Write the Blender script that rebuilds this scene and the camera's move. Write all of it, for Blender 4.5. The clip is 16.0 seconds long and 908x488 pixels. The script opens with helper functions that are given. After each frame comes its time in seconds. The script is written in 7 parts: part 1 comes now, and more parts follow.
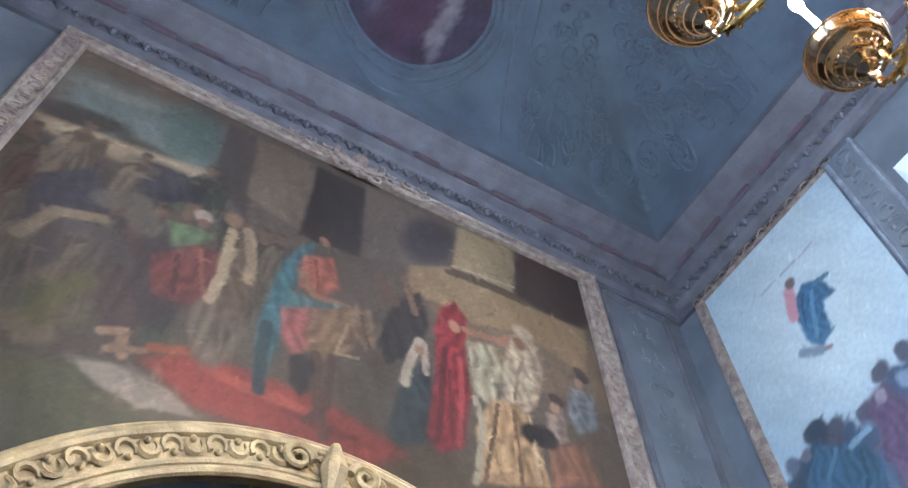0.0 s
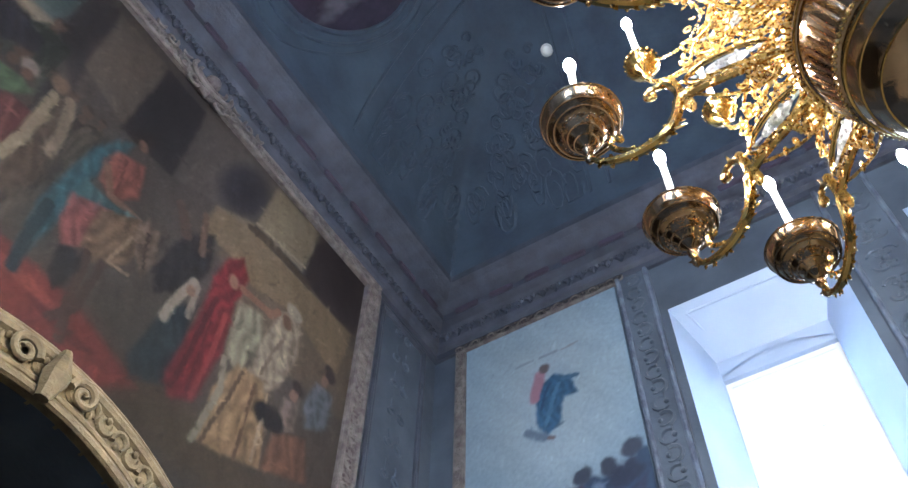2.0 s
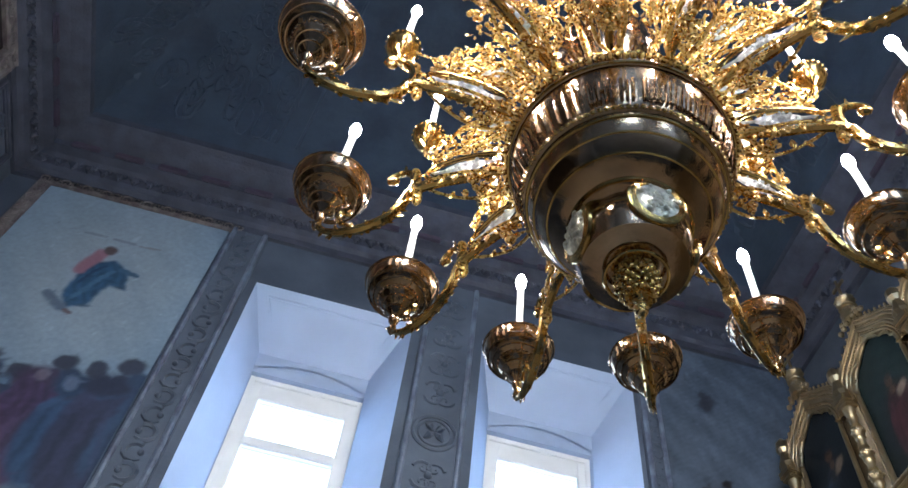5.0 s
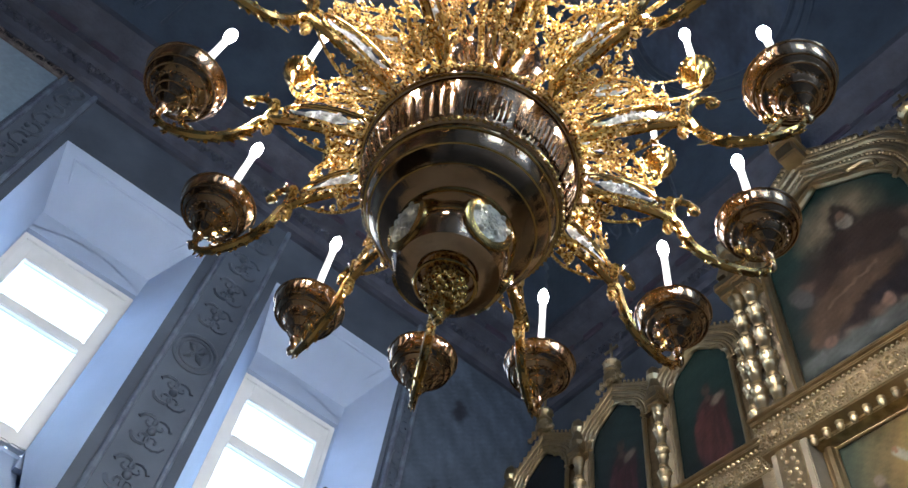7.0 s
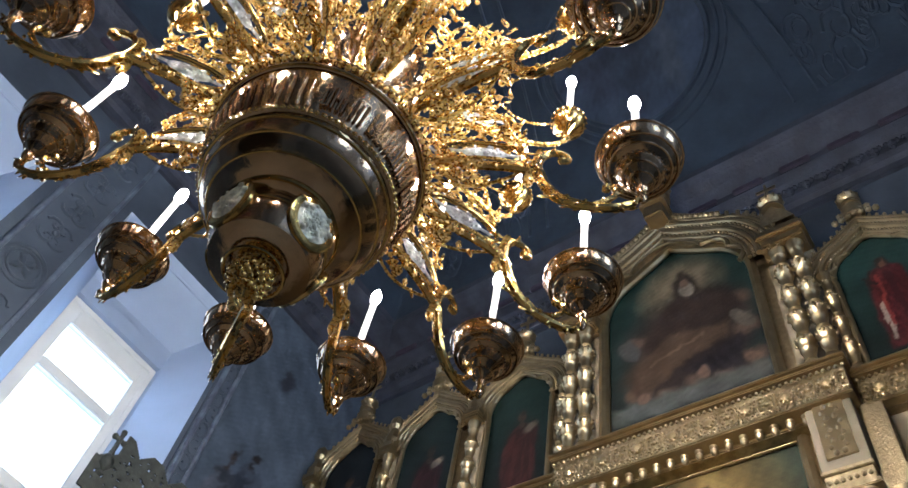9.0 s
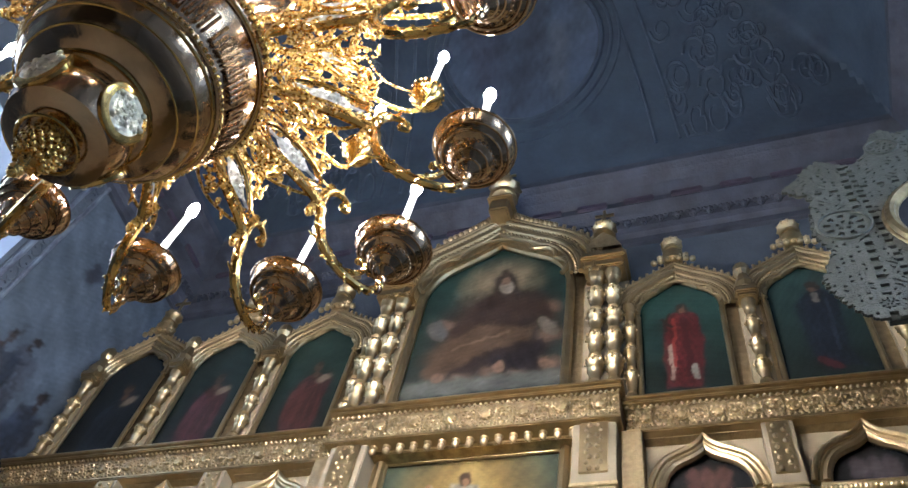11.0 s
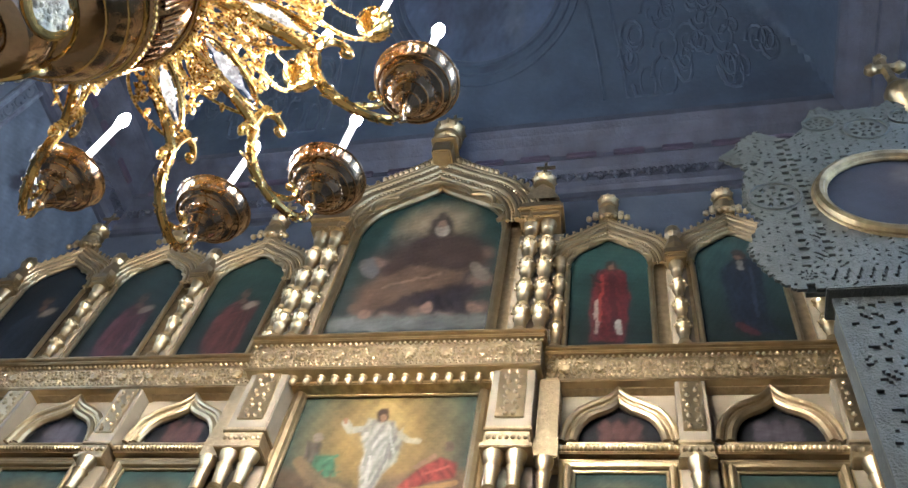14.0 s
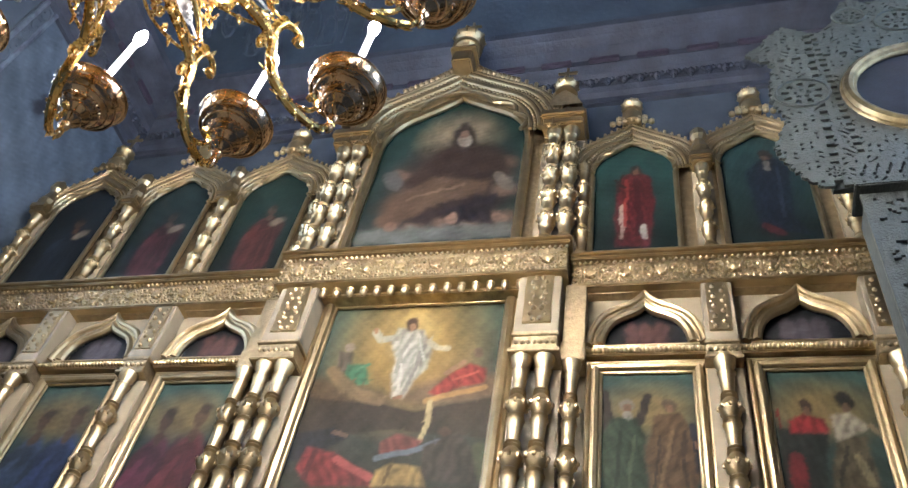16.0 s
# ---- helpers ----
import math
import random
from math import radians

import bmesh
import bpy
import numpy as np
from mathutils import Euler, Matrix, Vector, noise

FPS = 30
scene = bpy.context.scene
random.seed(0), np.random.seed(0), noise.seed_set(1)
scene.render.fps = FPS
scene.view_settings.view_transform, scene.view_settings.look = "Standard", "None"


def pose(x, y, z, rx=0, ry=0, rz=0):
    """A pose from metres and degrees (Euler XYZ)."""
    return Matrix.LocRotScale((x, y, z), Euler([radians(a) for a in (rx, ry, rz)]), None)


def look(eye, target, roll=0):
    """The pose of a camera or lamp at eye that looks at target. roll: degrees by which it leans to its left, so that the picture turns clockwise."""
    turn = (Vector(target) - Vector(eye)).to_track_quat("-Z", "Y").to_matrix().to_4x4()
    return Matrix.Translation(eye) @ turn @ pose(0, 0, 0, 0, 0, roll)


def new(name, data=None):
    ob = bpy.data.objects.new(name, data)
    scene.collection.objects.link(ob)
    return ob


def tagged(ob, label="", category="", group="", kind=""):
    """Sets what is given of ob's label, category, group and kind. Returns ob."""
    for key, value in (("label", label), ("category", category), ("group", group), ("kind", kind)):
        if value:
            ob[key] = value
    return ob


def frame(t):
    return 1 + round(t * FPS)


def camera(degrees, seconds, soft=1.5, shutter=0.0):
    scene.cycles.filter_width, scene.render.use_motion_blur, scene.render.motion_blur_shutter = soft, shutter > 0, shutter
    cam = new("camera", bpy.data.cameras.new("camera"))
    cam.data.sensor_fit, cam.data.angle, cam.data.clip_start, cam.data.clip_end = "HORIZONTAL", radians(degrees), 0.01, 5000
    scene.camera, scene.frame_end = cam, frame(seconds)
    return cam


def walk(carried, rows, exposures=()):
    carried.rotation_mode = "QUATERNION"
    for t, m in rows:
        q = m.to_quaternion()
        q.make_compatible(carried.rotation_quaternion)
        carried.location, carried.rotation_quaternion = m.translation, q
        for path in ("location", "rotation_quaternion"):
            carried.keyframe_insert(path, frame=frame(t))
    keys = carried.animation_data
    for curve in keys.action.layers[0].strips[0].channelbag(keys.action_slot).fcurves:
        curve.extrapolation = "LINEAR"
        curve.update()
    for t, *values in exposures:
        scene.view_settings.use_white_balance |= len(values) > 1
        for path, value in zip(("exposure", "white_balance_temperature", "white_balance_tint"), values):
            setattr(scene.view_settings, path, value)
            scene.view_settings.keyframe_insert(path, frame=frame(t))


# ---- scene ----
cam = camera(55.50, 16.0, soft=1.5)
PATH = [
    (0, 0, 0, 1.6, 145.83, 2.09, 59.72),
    (0.5, 0.016, -0.031, 1.614, 145.01, 1.49, 53.3),
    (1, 0.027, -0.073, 1.622, 144.73, 0.93, 46.13),
    (1.5, 0.031, -0.112, 1.622, 144.93, -0.23, 39.91),
    (2, 0.032, -0.13, 1.606, 144.56, -1.09, 31.86),
    (2.5, 0.033, -0.111, 1.588, 145.6, -1.35, 24.08),
    (3, 0.048, -0.086, 1.58, 145.91, -2.14, 16.83),
    (3.5, 0.063, -0.041, 1.585, 146.16, -3.58, 10.94),
    (4, 0.094, 0.001, 1.59, 146.12, -5.79, 5.16),
    (4.5, 0.079, 0.037, 1.604, 146.33, -4.8, -4.96),
    (5, 0.038, 0.066, 1.612, 146.57, -5.12, -14.43),
    (7.5, 0.018, 0.04, 1.625, 147.03, -7.39, -43.21),
    (8, 0.018, 0.006, 1.634, 147.39, -7.96, -47.21),
    (8.5, 0.039, -0.031, 1.64, 147.36, -7.81, -50.04),
    (9, 0.062, -0.079, 1.659, 147.66, -8.1, -54.76),
    (9.5, 0.094, -0.1, 1.651, 148.17, -8.58, -60.5),
    (10, 0.11, -0.132, 1.65, 147.78, -8.54, -64.71),
    (12.5, 0.101, -0.201, 1.664, 148.48, -8.43, -80.9),
    (13, 0.112, -0.202, 1.666, 147.82, -8.43, -80.63),
    (13.5, 0.125, -0.197, 1.661, 146.54, -8.3, -80.16),
    (14, 0.134, -0.198, 1.661, 145.01, -8.09, -79.66),
    (14.5, 0.134, -0.2, 1.657, 143.84, -8.11, -79.19),
    (15, 0.131, -0.201, 1.653, 142.43, -8.61, -78.78),
    (15.5, 0.134, -0.203, 1.647, 140.68, -8.41, -77.84),
    (16, 0.142, -0.198, 1.642, 138.95, -8.24, -77.23),
]
walk(cam, [(t, pose(x, y, z, rx, ry, rz)) for t, x, y, z, rx, ry, rz in PATH],
     exposures=[(0.0, -0.65, 6150, 8), (1.5, -1.2, 6150, 8), (3.0, -2.2, 6150, 9), (5.0, -2.4, 6150, 10), (7.5, -2.75, 6300, 10), (10.0, -2.4, 6400, 10), (12.5, -1.55, 6350, 10), (16.0, -1.6, 6350, 10)])

# world and large lights
W_X, N_Y, S_Y, E_X, AXIS = -2.63, 3.70, -1.78, 3.12, 0.96
CORN_LO, CORN_HI, CORN_OUT = 6.58, 7.0, 0.36
world = bpy.data.worlds.new("sky")
scene.world = world
world.use_nodes = True
wn = world.node_tree
sky = wn.nodes.new("ShaderNodeTexSky")
sky.sky_type, sky.sun_disc = "NISHITA", False
sky.sun_elevation, sky.sun_rotation = radians(38), radians(250)
wn.links.new(sky.outputs[0], wn.nodes["Background"].inputs[0])
wn.nodes["Background"].inputs[1].default_value = 0.15
sun = new("sun", bpy.data.lights.new("sun", "SUN"))
sun.data.energy, sun.data.angle, sun.data.color = 1.2, radians(10), (1, 0.96, 0.9)
sun.matrix_world = look((0, 0, 0), (math.sin(radians(250)) * 0.8, -math.cos(radians(250)) * 0.8, -0.6))


def window_light(name, x0, x1, z0, z1, y, facing, power):
    lamp = new(name, bpy.data.lights.new(name, "AREA"))
    lamp.data.shape, lamp.data.size, lamp.data.size_y = "RECTANGLE", x1 - x0, z1 - z0
    lamp.data.energy, lamp.data.color = power, (0.50, 0.72, 1.0)
    cx, cz = (x0 + x1) / 2, (z0 + z1) / 2
    lamp.matrix_world = look((cx, y, cz), (cx, y + facing, cz - 0.25))
    return lamp


WINDOWS = [(-0.775, 0.285), (0.76, 1.80)]
for k, (xa, xb) in enumerate(WINDOWS):
    window_light("window_light", xa + 0.15, xb - 0.19, 4.35, 5.55, N_Y + 0.75, -1, 370)
    window_light("window_light", xa + 0.1, xb - 0.1, 4.35, 5.5, S_Y - 0.75, 1, 460)


# materials
def srgb(r, g, b):
    return tuple(((v / 255 + 0.055) / 1.055) ** 2.4 if v > 10 else v / 255 / 12.92 for v in (r, g, b))


def material(name, colour, rough=0.6, metal=0.0, vary=0.25, scale=6.0, bump=0.15, fine=60.0, attribute=False, second=None, spread=(0.35, 0.7)):
    m = bpy.data.materials.new(name)
    m.use_nodes = True
    nt = m.node_tree
    b = nt.nodes["Principled BSDF"]
    b.inputs["Metallic"].default_value = metal
    co = nt.nodes.new("ShaderNodeTexCoord")
    n1, n2 = nt.nodes.new("ShaderNodeTexNoise"), nt.nodes.new("ShaderNodeTexNoise")
    n1.inputs["Scale"].default_value, n1.inputs["Detail"].default_value = scale, 8
    n2.inputs["Scale"].default_value, n2.inputs["Detail"].default_value = fine, 4
    for n in (n1, n2):
        nt.links.new(co.outputs["Object"], n.inputs["Vector"])
    ramp = nt.nodes.new("ShaderNodeValToRGB")
    low = second if second else tuple(v * (1 - vary) for v in colour)
    ramp.color_ramp.elements[0].position, ramp.color_ramp.elements[1].position = spread
    ramp.color_ramp.elements[0].color, ramp.color_ramp.elements[1].color = (*low, 1), (*colour, 1)
    nt.links.new(n1.outputs[0], ramp.inputs[0])
    top = ramp.outputs[0]
    if attribute:
        at = nt.nodes.new("ShaderNodeAttribute")
        at.attribute_name = "paint"
        mix = nt.nodes.new("ShaderNodeMix")
        mix.data_type, mix.blend_type = "RGBA", "MULTIPLY"
        mix.inputs[0].default_value = 1.0
        nt.links.new(at.outputs["Color"], mix.inputs[6])
        nt.links.new(top, mix.inputs[7])
        top = mix.outputs[2]
    nt.links.new(top, b.inputs["Base Color"])
    rr = nt.nodes.new("ShaderNodeMapRange")
    rr.inputs["To Min"].default_value, rr.inputs["To Max"].default_value = max(rough - 0.1, 0.03), min(rough + 0.12, 1)
    nt.links.new(n2.outputs[0], rr.inputs["Value"])
    nt.links.new(rr.outputs[0], b.inputs["Roughness"])
    if bump:
        bp = nt.nodes.new("ShaderNodeBump")
        bp.inputs["Strength"].default_value, bp.inputs["Distance"].default_value = bump, 0.01
        nt.links.new(n2.outputs[0], bp.inputs["Height"])
        nt.links.new(bp.outputs[0], b.inputs["Normal"])
    return m


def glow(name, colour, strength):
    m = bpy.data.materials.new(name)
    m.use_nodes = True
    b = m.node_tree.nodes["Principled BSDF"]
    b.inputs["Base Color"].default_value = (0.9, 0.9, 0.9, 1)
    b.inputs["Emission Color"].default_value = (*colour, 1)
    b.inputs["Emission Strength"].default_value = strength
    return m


GOLD = material("polished_gold", (0.92, 0.62, 0.23), 0.16, 1.0, 0.35, 9, 0.05, 40)
FILIGREE = material("cast_gold", (0.95, 0.60, 0.19), 0.26, 1.0, 0.35, 30, 0.35, 120)
BRONZE = material("polished_brass", (0.74, 0.53, 0.35), 0.14, 1.0, 0.35, 12, 0.10, 45)
SILVER = material("cast_silver", (0.92, 0.93, 0.96), 0.34, 1.0, 0.5, 60, 0.9, 160)
MEDAL = material("pale_relief", (0.95, 0.88, 0.70), 0.36, 1.0, 0.6, 60, 0.5, 160)
# sleeve emission stands in for the bulb's light falling on it
SLEEVE = glow("self_lit_candle_sleeve", (1.0, 0.93, 0.82), 6)
BULB = glow("bulb", (1.0, 0.93, 0.82), 4200)
GILT = material("gilded_wood", (0.54, 0.415, 0.245), 0.36, 1.0, 0.22, 14, 0.12, 100)
GILT_DIM = material("gilded_carving", (0.48, 0.375, 0.235), 0.48, 1.0, 0.28, 40, 0.35, 110)
CREAM = material("cream_paint", (0.23, 0.19, 0.135), 0.5, 0, 0.2, 8, 0.1)
WALL = material("painted_wall", srgb(76, 87, 103), 0.75, 0, 0.3, 2.5, 0.2, 40, second=srgb(53, 62, 77))
CORNICE = material("cornice_paint", srgb(61, 66, 82), 0.75, 0, 0.3, 7, 0.4, 50, second=srgb(43, 48, 63))
STUCCO = material("stucco_frame", srgb(115, 109, 108), 0.6, 0, 0.35, 16, 0.8, 90, second=srgb(79, 71, 74))
ARCH_CREAM = material("arch_moulding", srgb(134, 118, 90), 0.6, 0, 0.3, 10, 0.5, 80, second=srgb(96, 82, 60))
VAULT = material("vault_paint", srgb(55, 70, 88), 0.8, 0, 0.3, 3, 0.25, 30, second=srgb(40, 52, 70))
VAULT_ORNAMENT = material("vault_ornament", srgb(53, 68, 86), 0.8, 0, 0.3, 9, 0.3, 50, second=srgb(44, 55, 73))
GRISAILLE = material("grisaille_ornament", srgb(97, 109, 127), 0.75, 0, 0.3, 12, 0.5, 60, second=srgb(68, 75, 94))
PLUM = material("plum_dentil", srgb(60, 52, 72), 0.75, 0, 0.3, 12, 0.3)
REVEAL = material("reveal_plaster", srgb(156, 173, 202), 0.7, 0, 0.12, 3, 0.1)
FRAME_WHITE = material("window_paint", srgb(226, 228, 230), 0.4, 0, 0.1, 6, 0.05)
# assumed pale floor colour, chosen to reflect light onto the chandelier's underside
FLOOR = material("floor_bounce", srgb(208, 192, 168), 0.3, 0, 0.4, 3, 0.2)
LINING = material("grey_lining", srgb(48, 54, 55), 0.8, 0, 0.3, 12, 0.2)
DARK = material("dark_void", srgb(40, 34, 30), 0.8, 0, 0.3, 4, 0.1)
PEWTER = material("pewter_fretwork", (0.047, 0.053, 0.049), 0.6, 0.25, 0.4, 25, 0.6, 120)
BRASS_DARK = material("aged_brass", (0.55, 0.42, 0.24), 0.35, 1.0, 0.5, 20, 0.3)
CANVAS = material("oil_paint", (0.60, 0.63, 0.70), 0.6, 0, 0.12, 30, 0.12, 170, attribute=True)
VARNISH = material("varnished_oil", (0.44, 0.46, 0.48), 0.55, 0, 0.12, 26, 0.08, 140, attribute=True)
for paint in (CANVAS, VARNISH):
    paint.node_tree.nodes["Principled BSDF"].inputs["Specular IOR Level"].default_value = 0.2
glass = bpy.data.materials.new("window_glass")
glass.use_nodes = True
gb = glass.node_tree.nodes["Principled BSDF"]
gb.inputs["Transmission Weight"].default_value, gb.inputs["Roughness"].default_value, gb.inputs["IOR"].default_value = 1.0, 0.02, 1.2
SKYGLOW = glow("bright_sky", (0.74, 0.88, 1.0), 14)


# mesh helpers
class Build:
    """Gathers vertices and faces of one mesh."""

    def __init__(self):
        self.v, self.f = [], []

    def add(self, verts, faces, m=None):
        n = len(self.v)
        self.v += [tuple(m @ Vector(p)) if m else tuple(p) for p in verts]
        self.f += [tuple(i + n for i in f) for f in faces]
        return self

    def box(self, x0, x1, y0, y1, z0, z1, bevel=0.0, m=None):
        if not bevel:
            v = [(x, y, z) for x in (x0, x1) for y in (y0, y1) for z in (z0, z1)]
            return self.add(v, [(0, 1, 3, 2), (4, 6, 7, 5), (0, 4, 5, 1), (2, 3, 7, 6), (0, 2, 6, 4), (1, 5, 7, 3)], m)
        bm = bmesh.new()
        bmesh.ops.create_cube(bm, size=1, matrix=Matrix.LocRotScale(((x0 + x1) / 2, (y0 + y1) / 2, (z0 + z1) / 2), None, (x1 - x0, y1 - y0, z1 - z0)))
        bmesh.ops.bevel(bm, geom=bm.edges[:], offset=bevel, segments=2, affect="EDGES")
        bm.verts.index_update()
        self.add([p.co for p in bm.verts], [[q.index for q in f.verts] for f in bm.faces], m)
        bm.free()
        return self

    def lathe(self, profile, n=24, m=None):
        """profile: (radius, z) from the bottom up; turned about z."""
        v, f = [], []
        for r, z in profile:
            v += [(r * math.cos(2 * math.pi * k / n), r * math.sin(2 * math.pi * k / n), z) for k in range(n)]
        for i in range(len(profile) - 1):
            for k in range(n):
                a, b = i * n + k, i * n + (k + 1) % n
                f.append((a, b, b + n, a + n))
        f.append(tuple(range(n - 1, -1, -1)))
        f.append(tuple(range((len(profile) - 1) * n, len(profile) * n)))
        return self.add(v, f, m)

    def tube(self, pts, radius, n=8, m=None, flat=1.0):
        """A round bar along points; radius may be a list."""
        pts = [Vector(p) for p in pts]
        rad = radius if isinstance(radius, (list, tuple)) else [radius] * len(pts)
        v, f = [], []
        ref = None
        for i, p in enumerate(pts):
            t = (pts[min(i + 1, len(pts) - 1)] - pts[max(i - 1, 0)]).normalized()
            if ref is None:
                ref = Vector((0, 0, 1)) if abs(t.z) < 0.9 else Vector((1, 0, 0))
            side = t.cross(ref).normalized()
            ref = side.cross(t).normalized()
            for k in range(n):
                a = 2 * math.pi * k / n
                v.append(p + side * math.cos(a) * rad[i] * flat + ref * math.sin(a) * rad[i])
        for i in range(len(pts) - 1):
            for k in range(n):
                a, b = i * n + k, i * n + (k + 1) % n
                f.append((a, b, b + n, a + n))
        f.append(tuple(range(n - 1, -1, -1)))
        f.append(tuple(range((len(pts) - 1) * n, len(pts) * n)))
        return self.add(v, f, m)

    def ball(self, x, y, z, r, n=8, squash=1.0):
        prof = [(max(r * math.sin(a), r * 0.02), -r * squash * math.cos(a)) for a in [math.pi * i / 5 for i in range(6)]]
        return self.lathe(prof, n, Matrix.Translation((x, y, z)))

    def sweep(self, path, section, closed=False):
        """A section of (out, up) offsets carried along a level path of (x, y, z, nx, ny), nx ny being the outward side."""
        v, f, k = [], [], len(section)
        for x, y, z, nx, ny in path:
            v += [(x + nx * o, y + ny * o, z + u) for o, u in section]
        rows = len(path)
        for i in range(rows if closed else rows - 1):
            j = (i + 1) % rows
            for s in range(k - 1):
                f.append((i * k + s, j * k + s, j * k + s + 1, i * k + s + 1))
        return self.add(v, f)

    def mesh(self, name, mat, smooth=True, origin=(0, 0, 0)):
        me = bpy.data.meshes.new(name)
        o = Vector(origin)
        me.from_pydata([Vector(p) - o for p in self.v], [], self.f)
        me.materials.append(mat)
        if smooth:
            me.shade_smooth()
            me.set_sharp_from_angle(angle=radians(38))
        return me


def spline(pts, steps=6):
    """Catmull-Rom through points."""
    p = [Vector(q) for q in pts]
    p = [2 * p[0] - p[1]] + p + [2 * p[-1] - p[-2]]
    out = []
    for i in range(1, len(p) - 2):
        for s in range(steps):
            t = s / steps
            a, b, c, d = p[i - 1], p[i], p[i + 1], p[i + 2]
            out.append(0.5 * ((2 * b) + (c - a) * t + (2 * a - 5 * b + 4 * c - d) * t * t + (3 * b - a - 3 * c + d) * t ** 3))
    return out + [p[-2]]


def thing(name, label, category, at=(0, 0, 0), group="", kind=""):
    ob = new(name)
    ob.location = at
    ob.empty_display_size = 0.05
    return tagged(ob, label, category, group, kind)


def root_of(ob):
    p = Vector((0, 0, 0))
    while ob:
        p += ob.location
        ob = ob.parent
    return p


def part(name, build, mat, parent=None, label="", smooth=True, kind=""):
    """One mesh of world coordinates, hung under its thing or part."""
    me = build if isinstance(build, bpy.types.Mesh) else build.mesh(name, mat, smooth, root_of(parent) if parent else (0, 0, 0))
    ob = new(name, me)
    ob.parent = parent
    if label:
        ob["label"] = label
    if kind:
        ob["kind"] = kind
    return ob


def shared(name, me, parent, m, label=""):
    """A further part on a mesh that alike parts share, at a pose within its parent."""
    ob = new(name, me)
    ob.parent = parent
    ob.matrix_basis = m
    if label:
        ob["label"] = label
    return ob


def solid(name, build, mat, label, category="structure", kind="structure", smooth=False):
    ob = new(name, build.mesh(name, mat, smooth))
    return tagged(ob, label, category, "", kind)


# soft hand-painted pictures, as colour on a fine grid
class Picture:
    def __init__(self, w, h, ground, cell=0.02, seed=1, rough=0.02):
        self.w, self.h = w, h
        self.nx, self.ny = max(int(w / cell), 8), max(int(h / cell), 8)
        gx, gy = np.meshgrid(np.linspace(0, w, self.nx + 1), np.linspace(0, h, self.ny + 1))
        rng = np.random.RandomState(seed)
        self.gx, self.gy = gx, gy
        wob = lambda s: sum(np.sin(gx * rng.uniform(-1, 1) * f + gy * rng.uniform(-1, 1) * f + rng.uniform(0, 7)) / k for k, f in ((1, s), (1.5, s * 2.1), (2.2, s * 4.3), (3, s * 8)))
        base = 9 / max(min(w, h), 0.3)
        self.x, self.y = gx + rough * wob(base * 2), gy + rough * wob(base * 2)
        self.tone = wob(base) * 0.09 + wob(base * 4) * 0.07
        self.tone += rng.uniform(-0.05, 0.05, gx.shape)
        self.c = np.ones((*gx.shape, 3)) * np.array(srgb(*ground))

    def lay(self, mask, colour):
        mask = np.clip(mask, 0, 1)[..., None]
        self.c = self.c * (1 - mask) + np.array(srgb(*colour)) * mask

    def blob(self, x, y, rx, ry, colour, turn=0.0, soft=0.3, strength=1.0):
        ca, sa = math.cos(radians(turn)), math.sin(radians(turn))
        u = ((self.x - x) * ca + (self.y - y) * sa) / rx
        v = (-(self.x - x) * sa + (self.y - y) * ca) / ry
        self.lay(strength * np.clip((1 - np.sqrt(u * u + v * v)) / soft + 0.5, 0, 1), colour)

    def quad(self, pts, colour, soft=0.03, folds=0.0):
        """A straight-edged area with corners in order."""
        inside = np.zeros(self.x.shape, bool)
        near = np.full(self.x.shape, 9.0)
        for (ax, ay), (bx, by) in zip(pts, pts[1:] + pts[:1]):
            cross = (ay > self.y) != (by > self.y)
            with np.errstate(divide="ignore", invalid="ignore"):
                hit = self.x < (bx - ax) * (self.y - ay) / (by - ay + 1e-12) + ax
            inside ^= cross & hit
            t = np.clip(((self.x - ax) * (bx - ax) + (self.y - ay) * (by - ay)) / ((bx - ax) ** 2 + (by - ay) ** 2 + 1e-12), 0, 1)
            near = np.minimum(near, np.hypot(self.x - ax - t * (bx - ax), self.y - ay - t * (by - ay)))
        mask = np.clip(np.where(inside, 0.5 + near / soft, 0.5 - near / soft), 0, 1)
        self.lay(mask, colour)
        if folds:
            k = 2 * math.pi / folds
            cx, cy = sum(q[0] for q in pts) / len(pts), sum(q[1] for q in pts) / len(pts)
            lean = 0.35 * math.sin(cx * 17 + cy * 11)
            bend = 1.4 * np.sin(self.y * k * 0.23 + cx * 9) + 0.8 * np.sin(self.x * k * 0.4 + self.y * k * 0.3)
            wave = np.sin((self.x + lean * self.y) * k + bend) + 0.6 * np.sin((self.x * 0.6 - (0.5 + lean) * self.y) * k * 0.8 + bend * 1.3)
            side = np.clip((self.x - cx) / (folds * 3), -1, 1)
            self.c *= (1 + mask * (0.22 * wave - 0.16 * side))[..., None]

    def stroke(self, pts, half, colour, soft=0.45):
        """A brush stroke of one width along a few points."""
        near = np.full(self.x.shape, 9.0)
        for (ax, ay), (bx, by) in zip(pts, pts[1:]):
            t = np.clip(((self.x - ax) * (bx - ax) + (self.y - ay) * (by - ay)) / ((bx - ax) ** 2 + (by - ay) ** 2 + 1e-12), 0, 1)
            near = np.minimum(near, np.hypot(self.x - ax - t * (bx - ax), self.y - ay - t * (by - ay)))
        self.lay((1 - near / half) / soft + 0.5, colour)

